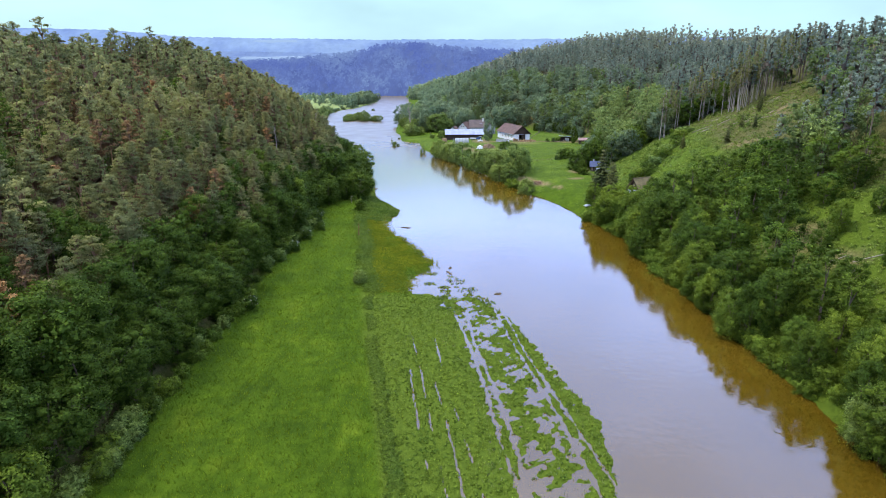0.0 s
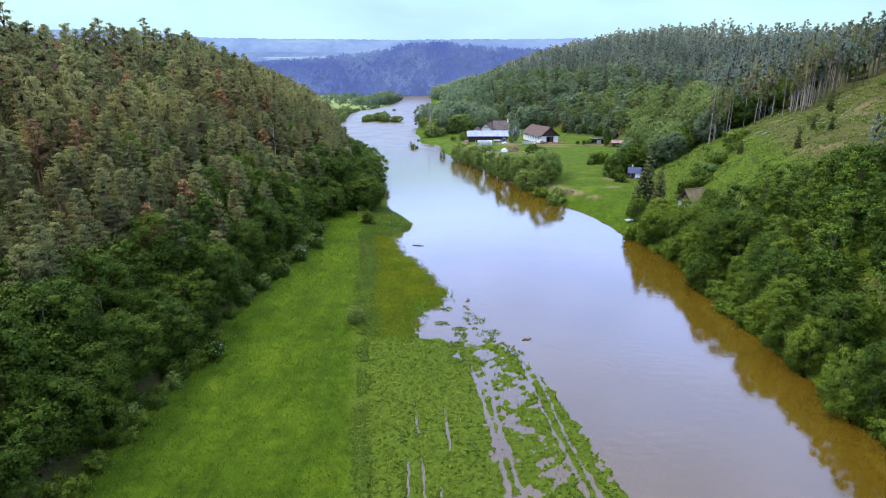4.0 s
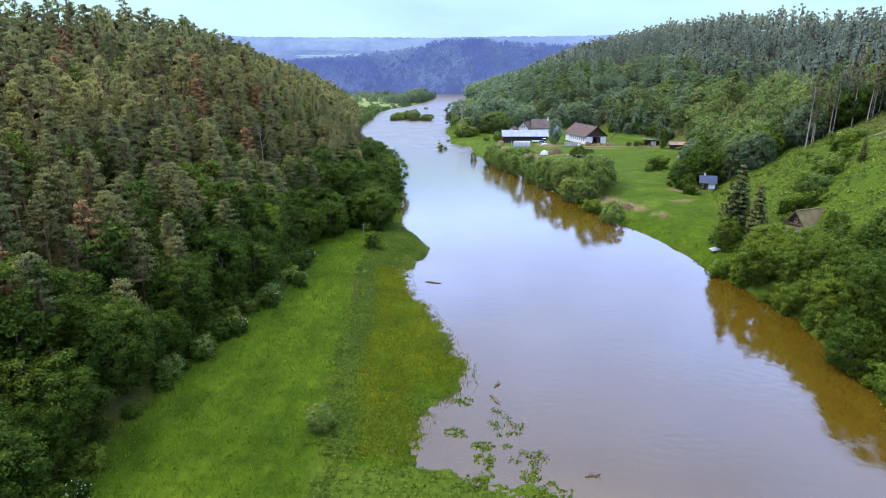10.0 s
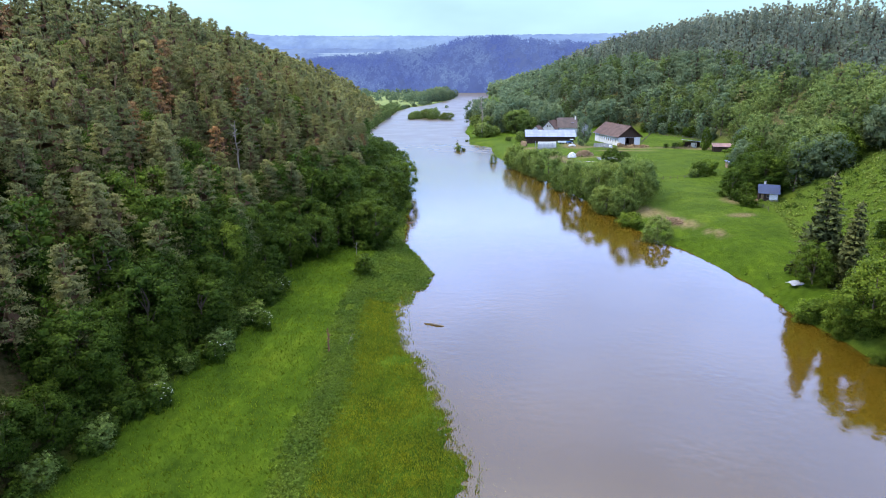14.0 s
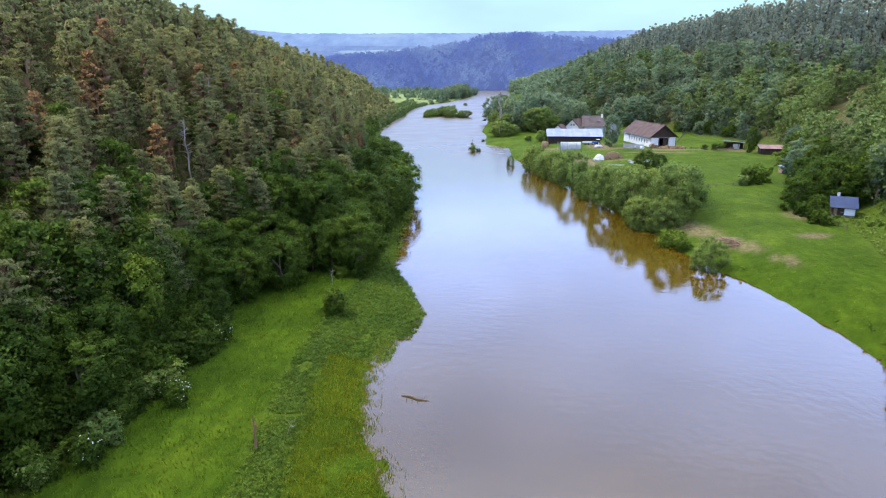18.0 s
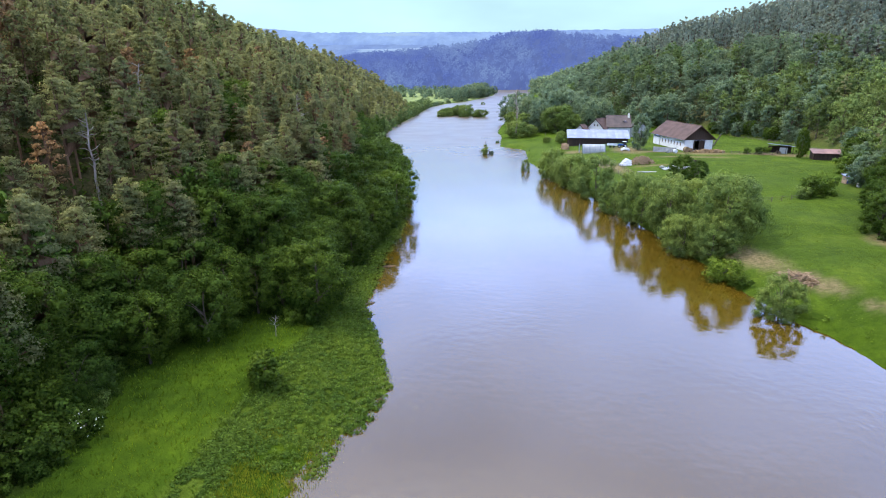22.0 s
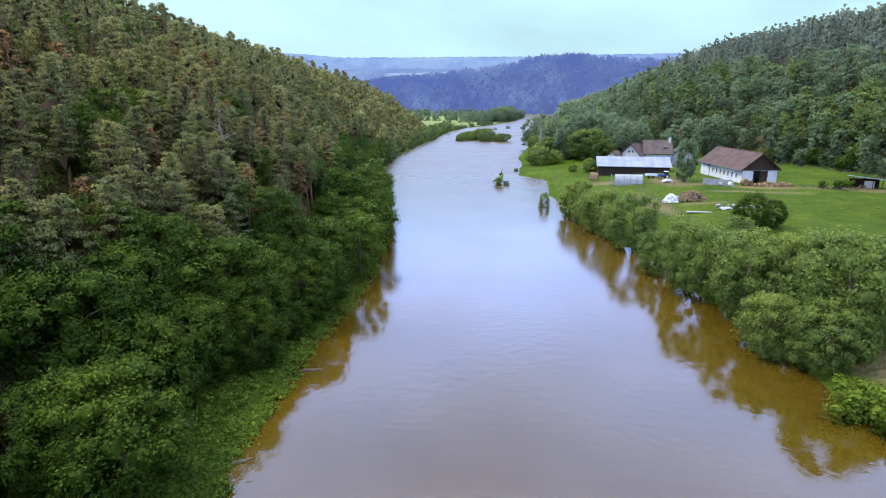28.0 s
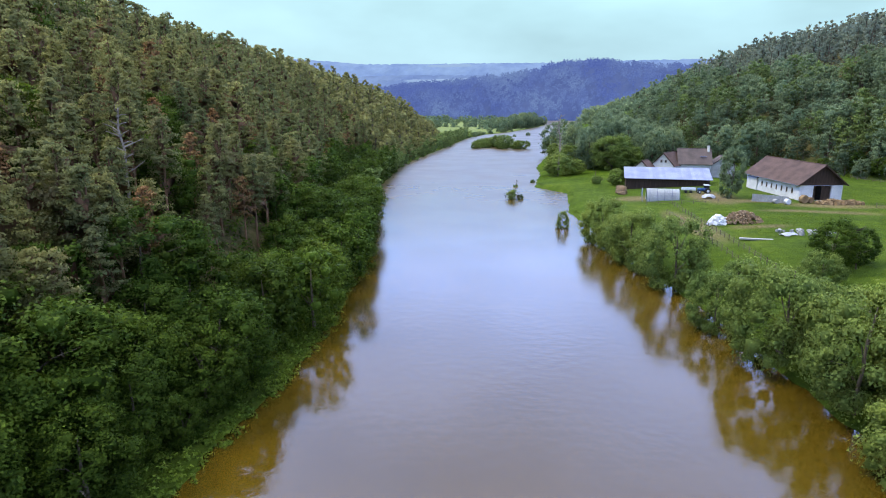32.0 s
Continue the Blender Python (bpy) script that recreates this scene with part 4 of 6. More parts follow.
# bare tall stems left standing at the upper edge of the clear-cut
for k in range(110):
    t = R.uniform(0, 1)
    x = np.interp(t, [0, 0.1, 0.25, 0.55, 0.75, 1], [92, 106, 116, 126, 142, 172])
    y = np.interp(x, [90, 106, 115, 120, 127, 137, 152, 160, 180], [259, 259, 246, 244, 250, 258, 264, 266, 285]) - 3 + 26 * R.random() ** 1.6
    BARE.put(int(R.integers(3)), x + R.uniform(-2, 2), y, float(ground_z(x, y)) - 0.4, R.uniform(0.8, 1.15), R.uniform(0, 360), R.normal() * 1.2, R.uniform(0.7, 1.1))

for k in range(30):
    x = R.uniform(70, 120)
    y = np.interp(x, [60, 72, 80, 90, 104, 116, 122], [288, 268, 262, 265, 260, 260, 250]) + R.uniform(-1, 9)
    (LIGHTMID if k % 4 == 0 else FARTREE if k % 2 else BROADMID).put(k, x, y, float(ground_z(x, y)) - 0.3, R.uniform(0.95, 1.4), R.uniform(0, 360), R.normal() * 2, R.uniform(0.9, 1.1))
for k in range(34):
    t = R.random()
    x, y = 64 + 34 * t + R.normal() * 1.5, 196 + 46 * t + R.normal() * 1.8
    SHRUB.put(int(R.integers(3)), x, y, float(ground_z(x, y)) - 0.2, R.uniform(0.7, 1.6), R.uniform(0, 360), 0, R.uniform(1, 1.4))

# hills that close the valley, far off, the blue of distance painted as a glow


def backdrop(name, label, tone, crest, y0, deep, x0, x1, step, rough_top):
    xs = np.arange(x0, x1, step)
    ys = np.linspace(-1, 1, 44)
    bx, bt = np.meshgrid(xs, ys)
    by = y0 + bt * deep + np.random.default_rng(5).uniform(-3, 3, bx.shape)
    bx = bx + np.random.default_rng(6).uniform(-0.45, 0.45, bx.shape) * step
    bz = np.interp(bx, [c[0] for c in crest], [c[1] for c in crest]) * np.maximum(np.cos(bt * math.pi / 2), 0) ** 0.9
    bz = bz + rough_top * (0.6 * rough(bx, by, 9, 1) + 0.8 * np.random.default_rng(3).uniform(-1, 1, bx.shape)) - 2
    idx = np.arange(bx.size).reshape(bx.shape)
    # haze stands in the emission: blue tone over a near-black surface
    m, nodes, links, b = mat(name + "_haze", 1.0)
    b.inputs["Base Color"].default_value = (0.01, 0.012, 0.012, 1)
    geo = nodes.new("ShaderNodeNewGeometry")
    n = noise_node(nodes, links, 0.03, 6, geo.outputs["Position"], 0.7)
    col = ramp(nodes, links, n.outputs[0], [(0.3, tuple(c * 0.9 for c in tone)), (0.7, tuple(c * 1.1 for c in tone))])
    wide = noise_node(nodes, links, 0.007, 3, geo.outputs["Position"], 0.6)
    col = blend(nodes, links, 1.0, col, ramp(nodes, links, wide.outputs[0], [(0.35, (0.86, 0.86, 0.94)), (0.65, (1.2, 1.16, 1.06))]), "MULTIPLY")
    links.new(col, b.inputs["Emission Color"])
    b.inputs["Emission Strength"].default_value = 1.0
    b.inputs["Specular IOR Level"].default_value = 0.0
    ob = new(name, mesh_of(name, np.stack([bx, by, bz], -1).reshape(-1, 3), np.stack([idx[:-1, :-1], idx[:-1, 1:], idx[1:, 1:], idx[1:, :-1]], -1).reshape(-1, 4), [m]))
    return tagged(ob, label, "hill", kind="structure")


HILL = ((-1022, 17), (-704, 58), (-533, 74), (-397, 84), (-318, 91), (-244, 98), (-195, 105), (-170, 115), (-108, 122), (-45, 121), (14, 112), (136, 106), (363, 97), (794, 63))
backdrop("backdrop_near_hill", "wooded hill closing the valley, haze painted as blue glow", (0.098, 0.150, 0.40), HILL, 1600, 130, -1020, 790, 5.0, 2.6)
backdrop("backdrop_shelf", "far wooded ridge with fields, haze painted as pale blue glow", (0.24, 0.365, 0.70), ((-2200, 60), (-1100, 112), (-700, 122), (-300, 116), (200, 104), (1200, 90)), 1950, 160, -2400, 1500, 9, 3.0)
backdrop("backdrop_horizon", "wooded ridge on the horizon, haze painted as pale blue glow", (0.27, 0.42, 0.80), ((-4000, 260), (-1600, 240), (-1400, 234), (-1090, 206), (-640, 200), (-300, 196), (200, 197), (900, 203), (4000, 235)), 2650, 250, -4000, 4000, 14, 3.5)

# far fields glow pale blue, their haze put into the emission
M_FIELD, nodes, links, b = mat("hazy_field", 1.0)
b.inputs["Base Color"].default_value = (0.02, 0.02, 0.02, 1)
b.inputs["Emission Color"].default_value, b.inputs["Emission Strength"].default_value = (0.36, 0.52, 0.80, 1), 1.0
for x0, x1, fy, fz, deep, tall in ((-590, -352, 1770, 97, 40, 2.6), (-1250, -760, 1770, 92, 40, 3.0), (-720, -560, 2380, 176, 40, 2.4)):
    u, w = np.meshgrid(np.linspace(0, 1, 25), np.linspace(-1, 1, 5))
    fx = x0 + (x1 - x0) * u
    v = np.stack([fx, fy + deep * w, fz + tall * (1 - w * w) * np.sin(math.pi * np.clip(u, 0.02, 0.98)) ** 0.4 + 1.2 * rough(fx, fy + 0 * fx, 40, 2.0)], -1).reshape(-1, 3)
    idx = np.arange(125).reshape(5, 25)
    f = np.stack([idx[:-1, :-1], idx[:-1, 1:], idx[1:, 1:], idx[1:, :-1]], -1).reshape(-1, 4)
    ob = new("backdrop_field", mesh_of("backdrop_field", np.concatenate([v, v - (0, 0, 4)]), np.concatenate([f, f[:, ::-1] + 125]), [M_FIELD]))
    tagged(ob, "field between woods on the far ridge, haze painted as pale glow", "field", kind="structure")

# trees of the closing hill: no leaf colour, only haze painted as blue emission
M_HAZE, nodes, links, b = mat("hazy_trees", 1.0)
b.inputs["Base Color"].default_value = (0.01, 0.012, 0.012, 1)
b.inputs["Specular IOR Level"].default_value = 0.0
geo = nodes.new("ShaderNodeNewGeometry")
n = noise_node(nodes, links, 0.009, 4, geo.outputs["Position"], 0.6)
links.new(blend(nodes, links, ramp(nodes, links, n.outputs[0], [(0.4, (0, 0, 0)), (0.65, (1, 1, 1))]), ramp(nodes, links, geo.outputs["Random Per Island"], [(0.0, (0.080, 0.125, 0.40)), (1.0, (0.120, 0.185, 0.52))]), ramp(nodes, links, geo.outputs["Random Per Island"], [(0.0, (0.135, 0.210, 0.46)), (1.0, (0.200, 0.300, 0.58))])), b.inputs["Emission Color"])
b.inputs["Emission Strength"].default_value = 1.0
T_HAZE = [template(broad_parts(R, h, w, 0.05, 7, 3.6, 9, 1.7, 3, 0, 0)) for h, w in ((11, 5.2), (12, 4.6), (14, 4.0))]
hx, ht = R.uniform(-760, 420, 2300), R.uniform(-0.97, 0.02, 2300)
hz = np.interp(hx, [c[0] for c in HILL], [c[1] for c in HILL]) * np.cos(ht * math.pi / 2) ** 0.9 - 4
woods("backdrop_trees", "forest on the hill closing the valley, haze painted as blue glow", R, np.stack([hx, 1600 + ht * 130], -1), T_HAZE, [M_HAZE, M_HAZE], 0.7, 1.3, hz)
# trees and bushes down to the water on the far left shore
rim = scatter(R, -240, -70, 330, 780, 6.2, lambda x, y: (line(S_LEFT, y) - x > -0.5) & (line(S_LEFT, y) - x < 13))
woods("shore_trees", "bushes and trees leaning over the far shore", R, rim, T_FAR + T_MID[:1], [M_MIDWOOD, M_BARK], 0.35, 0.85)

# ---- plants standing alone ----
at(WILLOW, 0, -18.7, 124.3, 0.4, 20, 0.1, 0, 0.95)
at(SHRUB, 0, -30.2, 215.8, 1.1, 20, 0.1)
at(SHRUB, 2, -33.2, 215.2, 0.9, 70, 0.1)
at(SHRUB, 0, -28.6, 198.5, 1.55, 70)
at(BROAD, 2, -31.2, 219, 1.12, 40, 0.2, 0, 1.05)
at(BROAD, 0, -37.5, 228, 1.15, 10, 0.2)
at(BROAD, 1, -36.5, 219, 1.0, 100, 0.2)
for i, x, y, s in ((0, -41, 207, 0.95), (3, -44, 200, 0.9), (1, -42.5, 214, 1.05), (2, -47, 212, 1.1), (4, -49.5, 205, 1.1), (0, -46, 206, 1.0), (2, -51, 198, 1.05), (1, -39.5, 217, 0.9), (3, -48, 195, 0.9), (4, -44.5, 190, 0.8), (0, -38.5, 236, 1.05), (2, -39.5, 243, 1.1), (1, -36.5, 249, 0.95), (3, -40.0, 252, 1.1), (4, -36.0, 257, 0.9), (0, -43.5, 233, 1.15), (2, -43.0, 226, 1.2), (1, -44.5, 241, 1.2), (3, -46, 219, 1.15), (4, -50, 226, 1.15), (0, -52, 213, 1.1), (2, -49, 236, 1.1)):
    at(BROAD, i, x, y, s, 83 * i + x, 0.2)
for i, x, y, s in ((0, -46.5, 182, 1.0), (1, -49, 176, 1.1), (2, -45, 170, 0.9), (3, -50, 187, 1.1), (4, -47.5, 164, 1.0), (1, -44.5, 178, 0.75), (0, -52, 170, 1.1)):
    at(BROAD, i, x, y, s, 61 * i + y, 0.2)
# tall broadleaved trees where the meadow narrows against the wood
for i, x, y, s, w in ((0, -46.5, 52, 1.1, 1.1), (2, -45.0, 59, 1.0, 1.15), (3, -51.0, 57, 1.2, 1.1), (1, -46.0, 66, 1.05, 1.2), (4, -51.5, 65, 1.25, 1.1), (2, -45.5, 73.5, 0.95, 1.2), (0, -50.5, 73, 1.2, 1.1), (3, -45.0, 81, 1.05, 1.2), (1, -50.0, 82, 1.2, 1.1), (4, -46.0, 89, 1.0, 1.15), (2, -51.0, 92, 1.2, 1.1), (0, -45.6, 97.5, 1.1, 1.15), (3, -46.5, 107, 0.95, 1.2), (1, -51.0, 103, 1.15, 1.1), (4, -45.8, 117, 1.05, 1.1), (2, -46.5, 128, 1.0, 1.15), (0, -51.5, 122, 1.2, 1.1)):
    at(BROAD, i, x, y, s, 47 * i + y, 0.2, 0, w)
# willows along the flooded right bank
for i, x, y, s, w in ((0, -1.5, 346, 1.15, 0.95), (2, 4.5, 331, 1.25, 0.98), (1, 11.5, 315, 1.3, 1.12), (0, 15.5, 297.5, 0.95, 0.95), (2, 21.0, 286, 1.35, 0.95), (1, 25.0, 275, 1.35, 1.02), (2, 26.6, 264.5, 0.95, 1.1), (0, 33.5, 264, 1.45, 1.0), (2, 31.0, 278, 1.25, 1.0), (1, 37.5, 272, 1.2, 0.9), (0, 30.5, 259, 0.85, 1.1), (1, 7.2, 324, 0.85, 1.0), (2, 1.0, 340, 0.8, 1.0), (0, 19.5, 305, 0.7, 1.0), (1, 25.5, 292, 0.8, 1.0)):
    at(WILLOW, i, x - 0.9, y - 0.4, s * 1.24, 47 * i + 13 * x, 0.5, 0, w * 0.84)
at(SHRUB, 2, 29.4, 248.0, 1.75, 10, 0.4, 0, 1.15)
at(WILLOW, 1, 33.4, 232.5, 0.98, 60, 0.6, 0, 0.85)
at(SHRUB, 0, 31.2, 244.5, 1.0, 60, 0.3, 0, 1.2)
for i, x, y, s, w in ((2, -42, 244, 1.3, 1.2), (0, -36.8, 261, 1.15, 1.05), (1, -42.3, 277, 1.1, 1.1), (4, -52.5, 322, 1.2, 1.25), (3, -45, 290, 1.0, 1.1), (2, -47.5, 263, 1.2, 1.2), (0, -56, 312, 1.2, 1.2), (1, -48, 303, 1.05, 1.1), (2, -61, 344, 1.2, 1.2), (4, -68, 362, 1.15, 1.2)):
    at(BROAD, i, x, y, s, 83 * i + x, 0.2, 0, w)
at(BROAD, 3, 33.5, 317, 0.85, 20, 0.1, 0, 1.1)
at(BROAD, 1, 38.5, 321, 0.6, 80, 0.1, 0, 1.1)
at(WILLOW, 0, 30.0, 309, 0.7, 80, 0.1)
# trees by the farm, on the spit and on the meadow
at(FARTREE, 1, 30.5, 394.5, 1.5, 0, 0.2, 0, 0.62)
for i, x, y, s, w in ((1, -1, 428, 0.75, 1), (0, 3.5, 432, 0.6, 1), (2, -8, 432, 0.42, 1), (1, -24.5, 459, 1.15, 1.5), (0, -18.5, 464, 0.8, 1.3), (2, -20.5, 488, 1.5, 1.35), (2, -28.5, 520, 0.9, 1.1), (1, -35, 535, 0.8, 1.1), (0, -20, 540, 1.0, 1), (2, -36, 560, 1.5, 1.1), (1, -28, 580, 2.0, 1), (0, -12, 560, 1.9, 1), (1, -34, 600, 2.2, 1), (2, -24, 556, 1.8, 1)):
    at(WILLOW, i, x, y, s, 57 * i + x, 0.2, 0, w)
for i, x, y, s in ((0, -14, 480, 1.9), (1, -6, 488, 2.2), (2, 2, 494, 2.1), (0, 8, 482, 1.8), (1, -22, 502, 2.0), (2, -30, 542, 2.1), (0, 12, 472, 1.6), (1, 20, 478, 1.7), (2, -18, 524, 2.3), (1, -2, 512, 2.3)):
    at(FARTREE, i, x, y, s, 71 * i + x, 0.3, 0, 0.8)
for i in range(60):
    x, y = R.uniform(-38, 70), R.uniform(470, 640)
    if line(S_RIGHT, y) + 4 < x < line(F_RIGHT, y) + 3 and not (16 < x < 75 and y < 492):
        at(FARTREE if R.random() < 0.8 else WILLOW, i, x, y, R.uniform(1.2, 2.1), R.uniform(0, 360), 0.4, 0, 1.1)
for i, x, y, s in ((0, 60.5, 302, 1.9), (2, 64.5, 306, 2.0), (1, 58, 299, 1.2), (0, 71.5, 384, 1.1), (0, 68, 386, 0.9), (2, 75, 388, 1.1), (2, 83, 395, 1.3), (0, 62, 268, 1.6), (0, 60, 262, 1.3), (2, 64, 276, 1.7)):
    at(SHRUB, i, x, y, s, 77 * i + x, 0.1)
for i, x, y, s in ((0, 66, 272, 0.95), (1, 70, 279, 1.0), (3, 73, 288, 0.95), (2, 76, 300, 0.9), (4, 67, 284, 0.8), (0, 76, 268, 1.0), (1, 80, 277, 1.1), (2, 79, 312, 0.7), (1, 83, 326, 0.7), (3, 86, 336, 0.75)):
    at(BROAD, i, x, y, s, 77 * i + x, 0.1)
for i in range(46):
    y = R.uniform(296, 476)
    x = line(F_RIGHT, y) + R.uniform(-2.0, 5.0)
    if not (52 < x < 104 and 372 < y < 412):
        at((FARTREE, BROADMID, SHRUB, FARTREE)[i % 4], i, x, y, R.uniform(0.6, 1.2) * (2.0 if i % 4 == 2 else 1.0), R.uniform(0, 360), 0.3, 0, 1.1)
at(SPRUCE, 0, 55.0, 202.0, 1.45, 0, 0.2, 0, 1.25)
at(BROAD, 1, 60.8, 257.5, 0.62, 30, 0.2)
at(SHRUB, 0, 61.0, 254.5, 1.3, 80, 0.2, 0, 1.2)
at(BROADMID, 1, 60.0, 266.5, 0.9, 80, 0.2)
at(SPRUCE, 1, 56.2, 194.5, 1.2, 50, 0.2, 0, 1.15)
at(SPRUCE, 0, 58.2, 198.8, 1.1, 50, 0.2, 0, 1.1)
at(LIGHT, 0, 51.5, 196.0, 0.85, 0, 0.2, 0, 0.9)
at(LIGHT, 1, 53.8, 203.0, 0.75, 30, 0.2, 0, 0.9)
at(BROAD, 3, 55.0, 187.0, 0.6, 0, 0.2)
at(BROAD, 1, 60.5, 185.0, 0.5, 0, 0.2)
at(BROAD, 0, 66.5, 183.5, 0.5, 0, 0.2)
at(BROAD, 4, 83.0, 376, 1.15, 0, 0.2, 0, 0.42)
# flooded bushes and drowned young trees standing in the river
for i, x, y, s in ((1, -33, 402, 1.5), (0, -30.5, 403, 0.9), (2, -37, 431, 0.7), (0, -33, 446, 0.8)):
    SHRUB.put(i, x, y, -0.8, s, 31 * i, 0, 0.85)
WILLOW.put(1, -12.6, 359.5, -0.9, 0.66, 40, 4, 0.62)
for i in range(30):
    t = R.random()
    x, y = -102 + 32 * t ** 1.4 + R.normal() * 2.5, 640 + 14 * math.sin(4 * t) + R.normal() * 7
    WILLOW.put(i, x, y, -0.9, (0.25 + 0.85 * R.random() ** 1.5) * (1.3 - 0.7 * abs(t - 0.4)), R.uniform(0, 360), 0, 1.3)
for x, y, s in ((-78, 668, 0.5), (-74, 690, 0.35), (-96, 828, 0.5), (-105, 800, 0.4), (-110, 700, 0.6)):
    WILLOW.put(1, x, y, -0.9, s, 10, 0, 1.3)
strays = scatter(R, -520, -95, 880, 1300, 16, lambda x, y: (x < line(S_LEFT, y) - 4) & (ground_z(x, y) > 0.2) & ((rough(x, y, 60, 2) > 0.3) | (x > line(S_LEFT, y) - 30) | (y > 1215)))
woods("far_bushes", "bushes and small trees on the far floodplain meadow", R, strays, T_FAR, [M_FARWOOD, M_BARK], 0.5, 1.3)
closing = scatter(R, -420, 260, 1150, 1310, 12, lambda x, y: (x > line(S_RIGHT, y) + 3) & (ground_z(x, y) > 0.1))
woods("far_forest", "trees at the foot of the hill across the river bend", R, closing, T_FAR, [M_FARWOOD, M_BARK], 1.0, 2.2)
for i in range(34):
    y = R.uniform(960, 1170)
    x = line(S_LEFT, y) - R.uniform(1, 40)
    at(FARTREE, i, x, y, R.uniform(0.8, 2.1), R.uniform(0, 360), 0.4, 0, 1.15)
for i in range(12):
    y = R.uniform(790, 930)
    x = line(S_LEFT, y) - R.uniform(0, 7)
    at(FARTREE, i, x, y, R.uniform(0.25, 0.6), R.uniform(0, 360), 0.4, 0, 1.3)
# ---- buildings and things ----
M_PLASTER = surface("white_plaster", (0.62, 0.62, 0.62), (0.80, 0.80, 0.80), 0.5, 0.85, 6, 0.01)
M_CREAM = surface("cream_plaster", (0.70, 0.68, 0.58), (0.84, 0.82, 0.72), 0.5, 0.85, 6, 0.01)
M_TILE = surface("brown_roof_tiles", (0.060, 0.036, 0.031), (0.115, 0.070, 0.058), 0.35, 0.8, 7, 0.03, stretch=(1, 1, 2))
M_OLDTILE = surface("weathered_roof_tiles", (0.070, 0.056, 0.054), (0.135, 0.102, 0.094), 0.4, 0.85, 7, 0.03)
M_BOARD = surface("dark_brown_boards", (0.035, 0.022, 0.016), (0.075, 0.045, 0.03), 0.8, 0.8, 9, 0.02, stretch=(3, 3, 0.3))
M_TIN = surface("pale_sheet_metal", (0.19, 0.22, 0.34), (0.28, 0.32, 0.47), 0.3, 0.65, 5, 0.01)
M_REDTIN = surface("rusty_red_sheet_metal", (0.20, 0.11, 0.10), (0.33, 0.20, 0.185), 0.4, 0.6, 6, 0.01)
M_BLUETIN = surface("dark_blue_sheet_metal", (0.018, 0.032, 0.085), (0.032, 0.052, 0.13), 0.5, 0.45, 6, 0.01)
M_CONCRETE = surface("grey_concrete", (0.26, 0.26, 0.26), (0.42, 0.42, 0.41), 0.6, 0.9, 8, 0.01)
M_TARP = surface("crumpled_sheet", (0.26, 0.28, 0.34), (0.46, 0.48, 0.54), 1.6, 0.5, 6, 0.08)
M_SHEET = surface("white_plastic_sheet", (0.60, 0.62, 0.66), (0.76, 0.78, 0.82), 0.8, 0.4, 4, 0.05)
M_DARK = surface("dark_inside", (0.012, 0.011, 0.010), (0.025, 0.022, 0.02), 1, 0.9)
M_GLASS, nodes, links, b = mat("window_glass", 0.08)
b.inputs["Base Color"].default_value = (0.03, 0.035, 0.04, 1)
M_WOOD = surface("raw_timber", (0.20, 0.13, 0.075), (0.38, 0.27, 0.17), 1.0, 0.8, 9, 0.02)
M_HAY = surface("old_hay", (0.16, 0.10, 0.05), (0.34, 0.24, 0.13), 0.9, 0.95, 9, 0.06)
M_BLUE = surface("blue_paint", (0.02, 0.07, 0.25), (0.035, 0.12, 0.38), 0.8, 0.4, 6, 0.005)
M_RUBBER = surface("black_rubber", (0.015, 0.015, 0.015), (0.03, 0.03, 0.03), 2, 0.8)
M_STONE = surface("pale_stone", (0.28, 0.27, 0.25), (0.50, 0.49, 0.47), 1.2, 0.9, 8, 0.03)
M_FENCE = surface("weathered_fence_wood", (0.09, 0.075, 0.06), (0.20, 0.17, 0.14), 1.0, 0.9, 9, 0.01)
M_THATCH = surface("mossy_shingles", (0.085, 0.075, 0.035), (0.17, 0.135, 0.075), 0.6, 0.9, 9, 0.03)
M_GREENWALL = surface("green_painted_boards", (0.10, 0.17, 0.14), (0.16, 0.26, 0.21), 0.8, 0.7, 6, 0.01)


def part(name, bm, material, parent, label=""):
    me = bpy.data.meshes.new(name)
    bm.to_mesh(me)
    bm.free()
    me.materials.append(material)
    ob = new(name, me)
    ob.parent = parent
    if label:
        ob["label"] = label
    return ob


def thing(name, x, y, turn, label, category, group="", dz=0.0):
    root = new(name)
    root.matrix_basis = pose(x, y, float(ground_z(x, y)) + dz, 0, 0, turn)
    return tagged(root, label, category, group)


def bm_box(cx, cy, cz, sx, sy, sz, bevel=0.0, turn=0.0, bm=None):
    bm = bm or bmesh.new()
    r = bmesh.ops.create_cube(bm, size=1.0, matrix=pose(cx, cy, cz, 0, 0, turn) @ Matrix.Diagonal((sx, sy, sz, 1)))
    if bevel:
        es = list({e for v in r["verts"] for e in v.link_edges})
        bmesh.ops.bevel(bm, geom=es, offset=bevel, segments=1, affect="EDGES")
    return bm


def bm_slab(a, b, c, d, thick):
    """A four-cornered board: corners in turn, thickness along its normal."""
    bm = bmesh.new()
    a, b, c, d = (Vector(p) for p in (a, b, c, d))
    n = (b - a).cross(d - a).normalized() * thick
    lo, hi = [bm.verts.new(p) for p in (a, b, c, d)], [bm.verts.new(p + n) for p in (a, b, c, d)]
    bm.faces.new(lo[::-1])
    bm.faces.new(hi)
    for i in range(4):
        bm.faces.new((lo[i], lo[(i + 1) % 4], hi[(i + 1) % 4], hi[i]))
    return bm


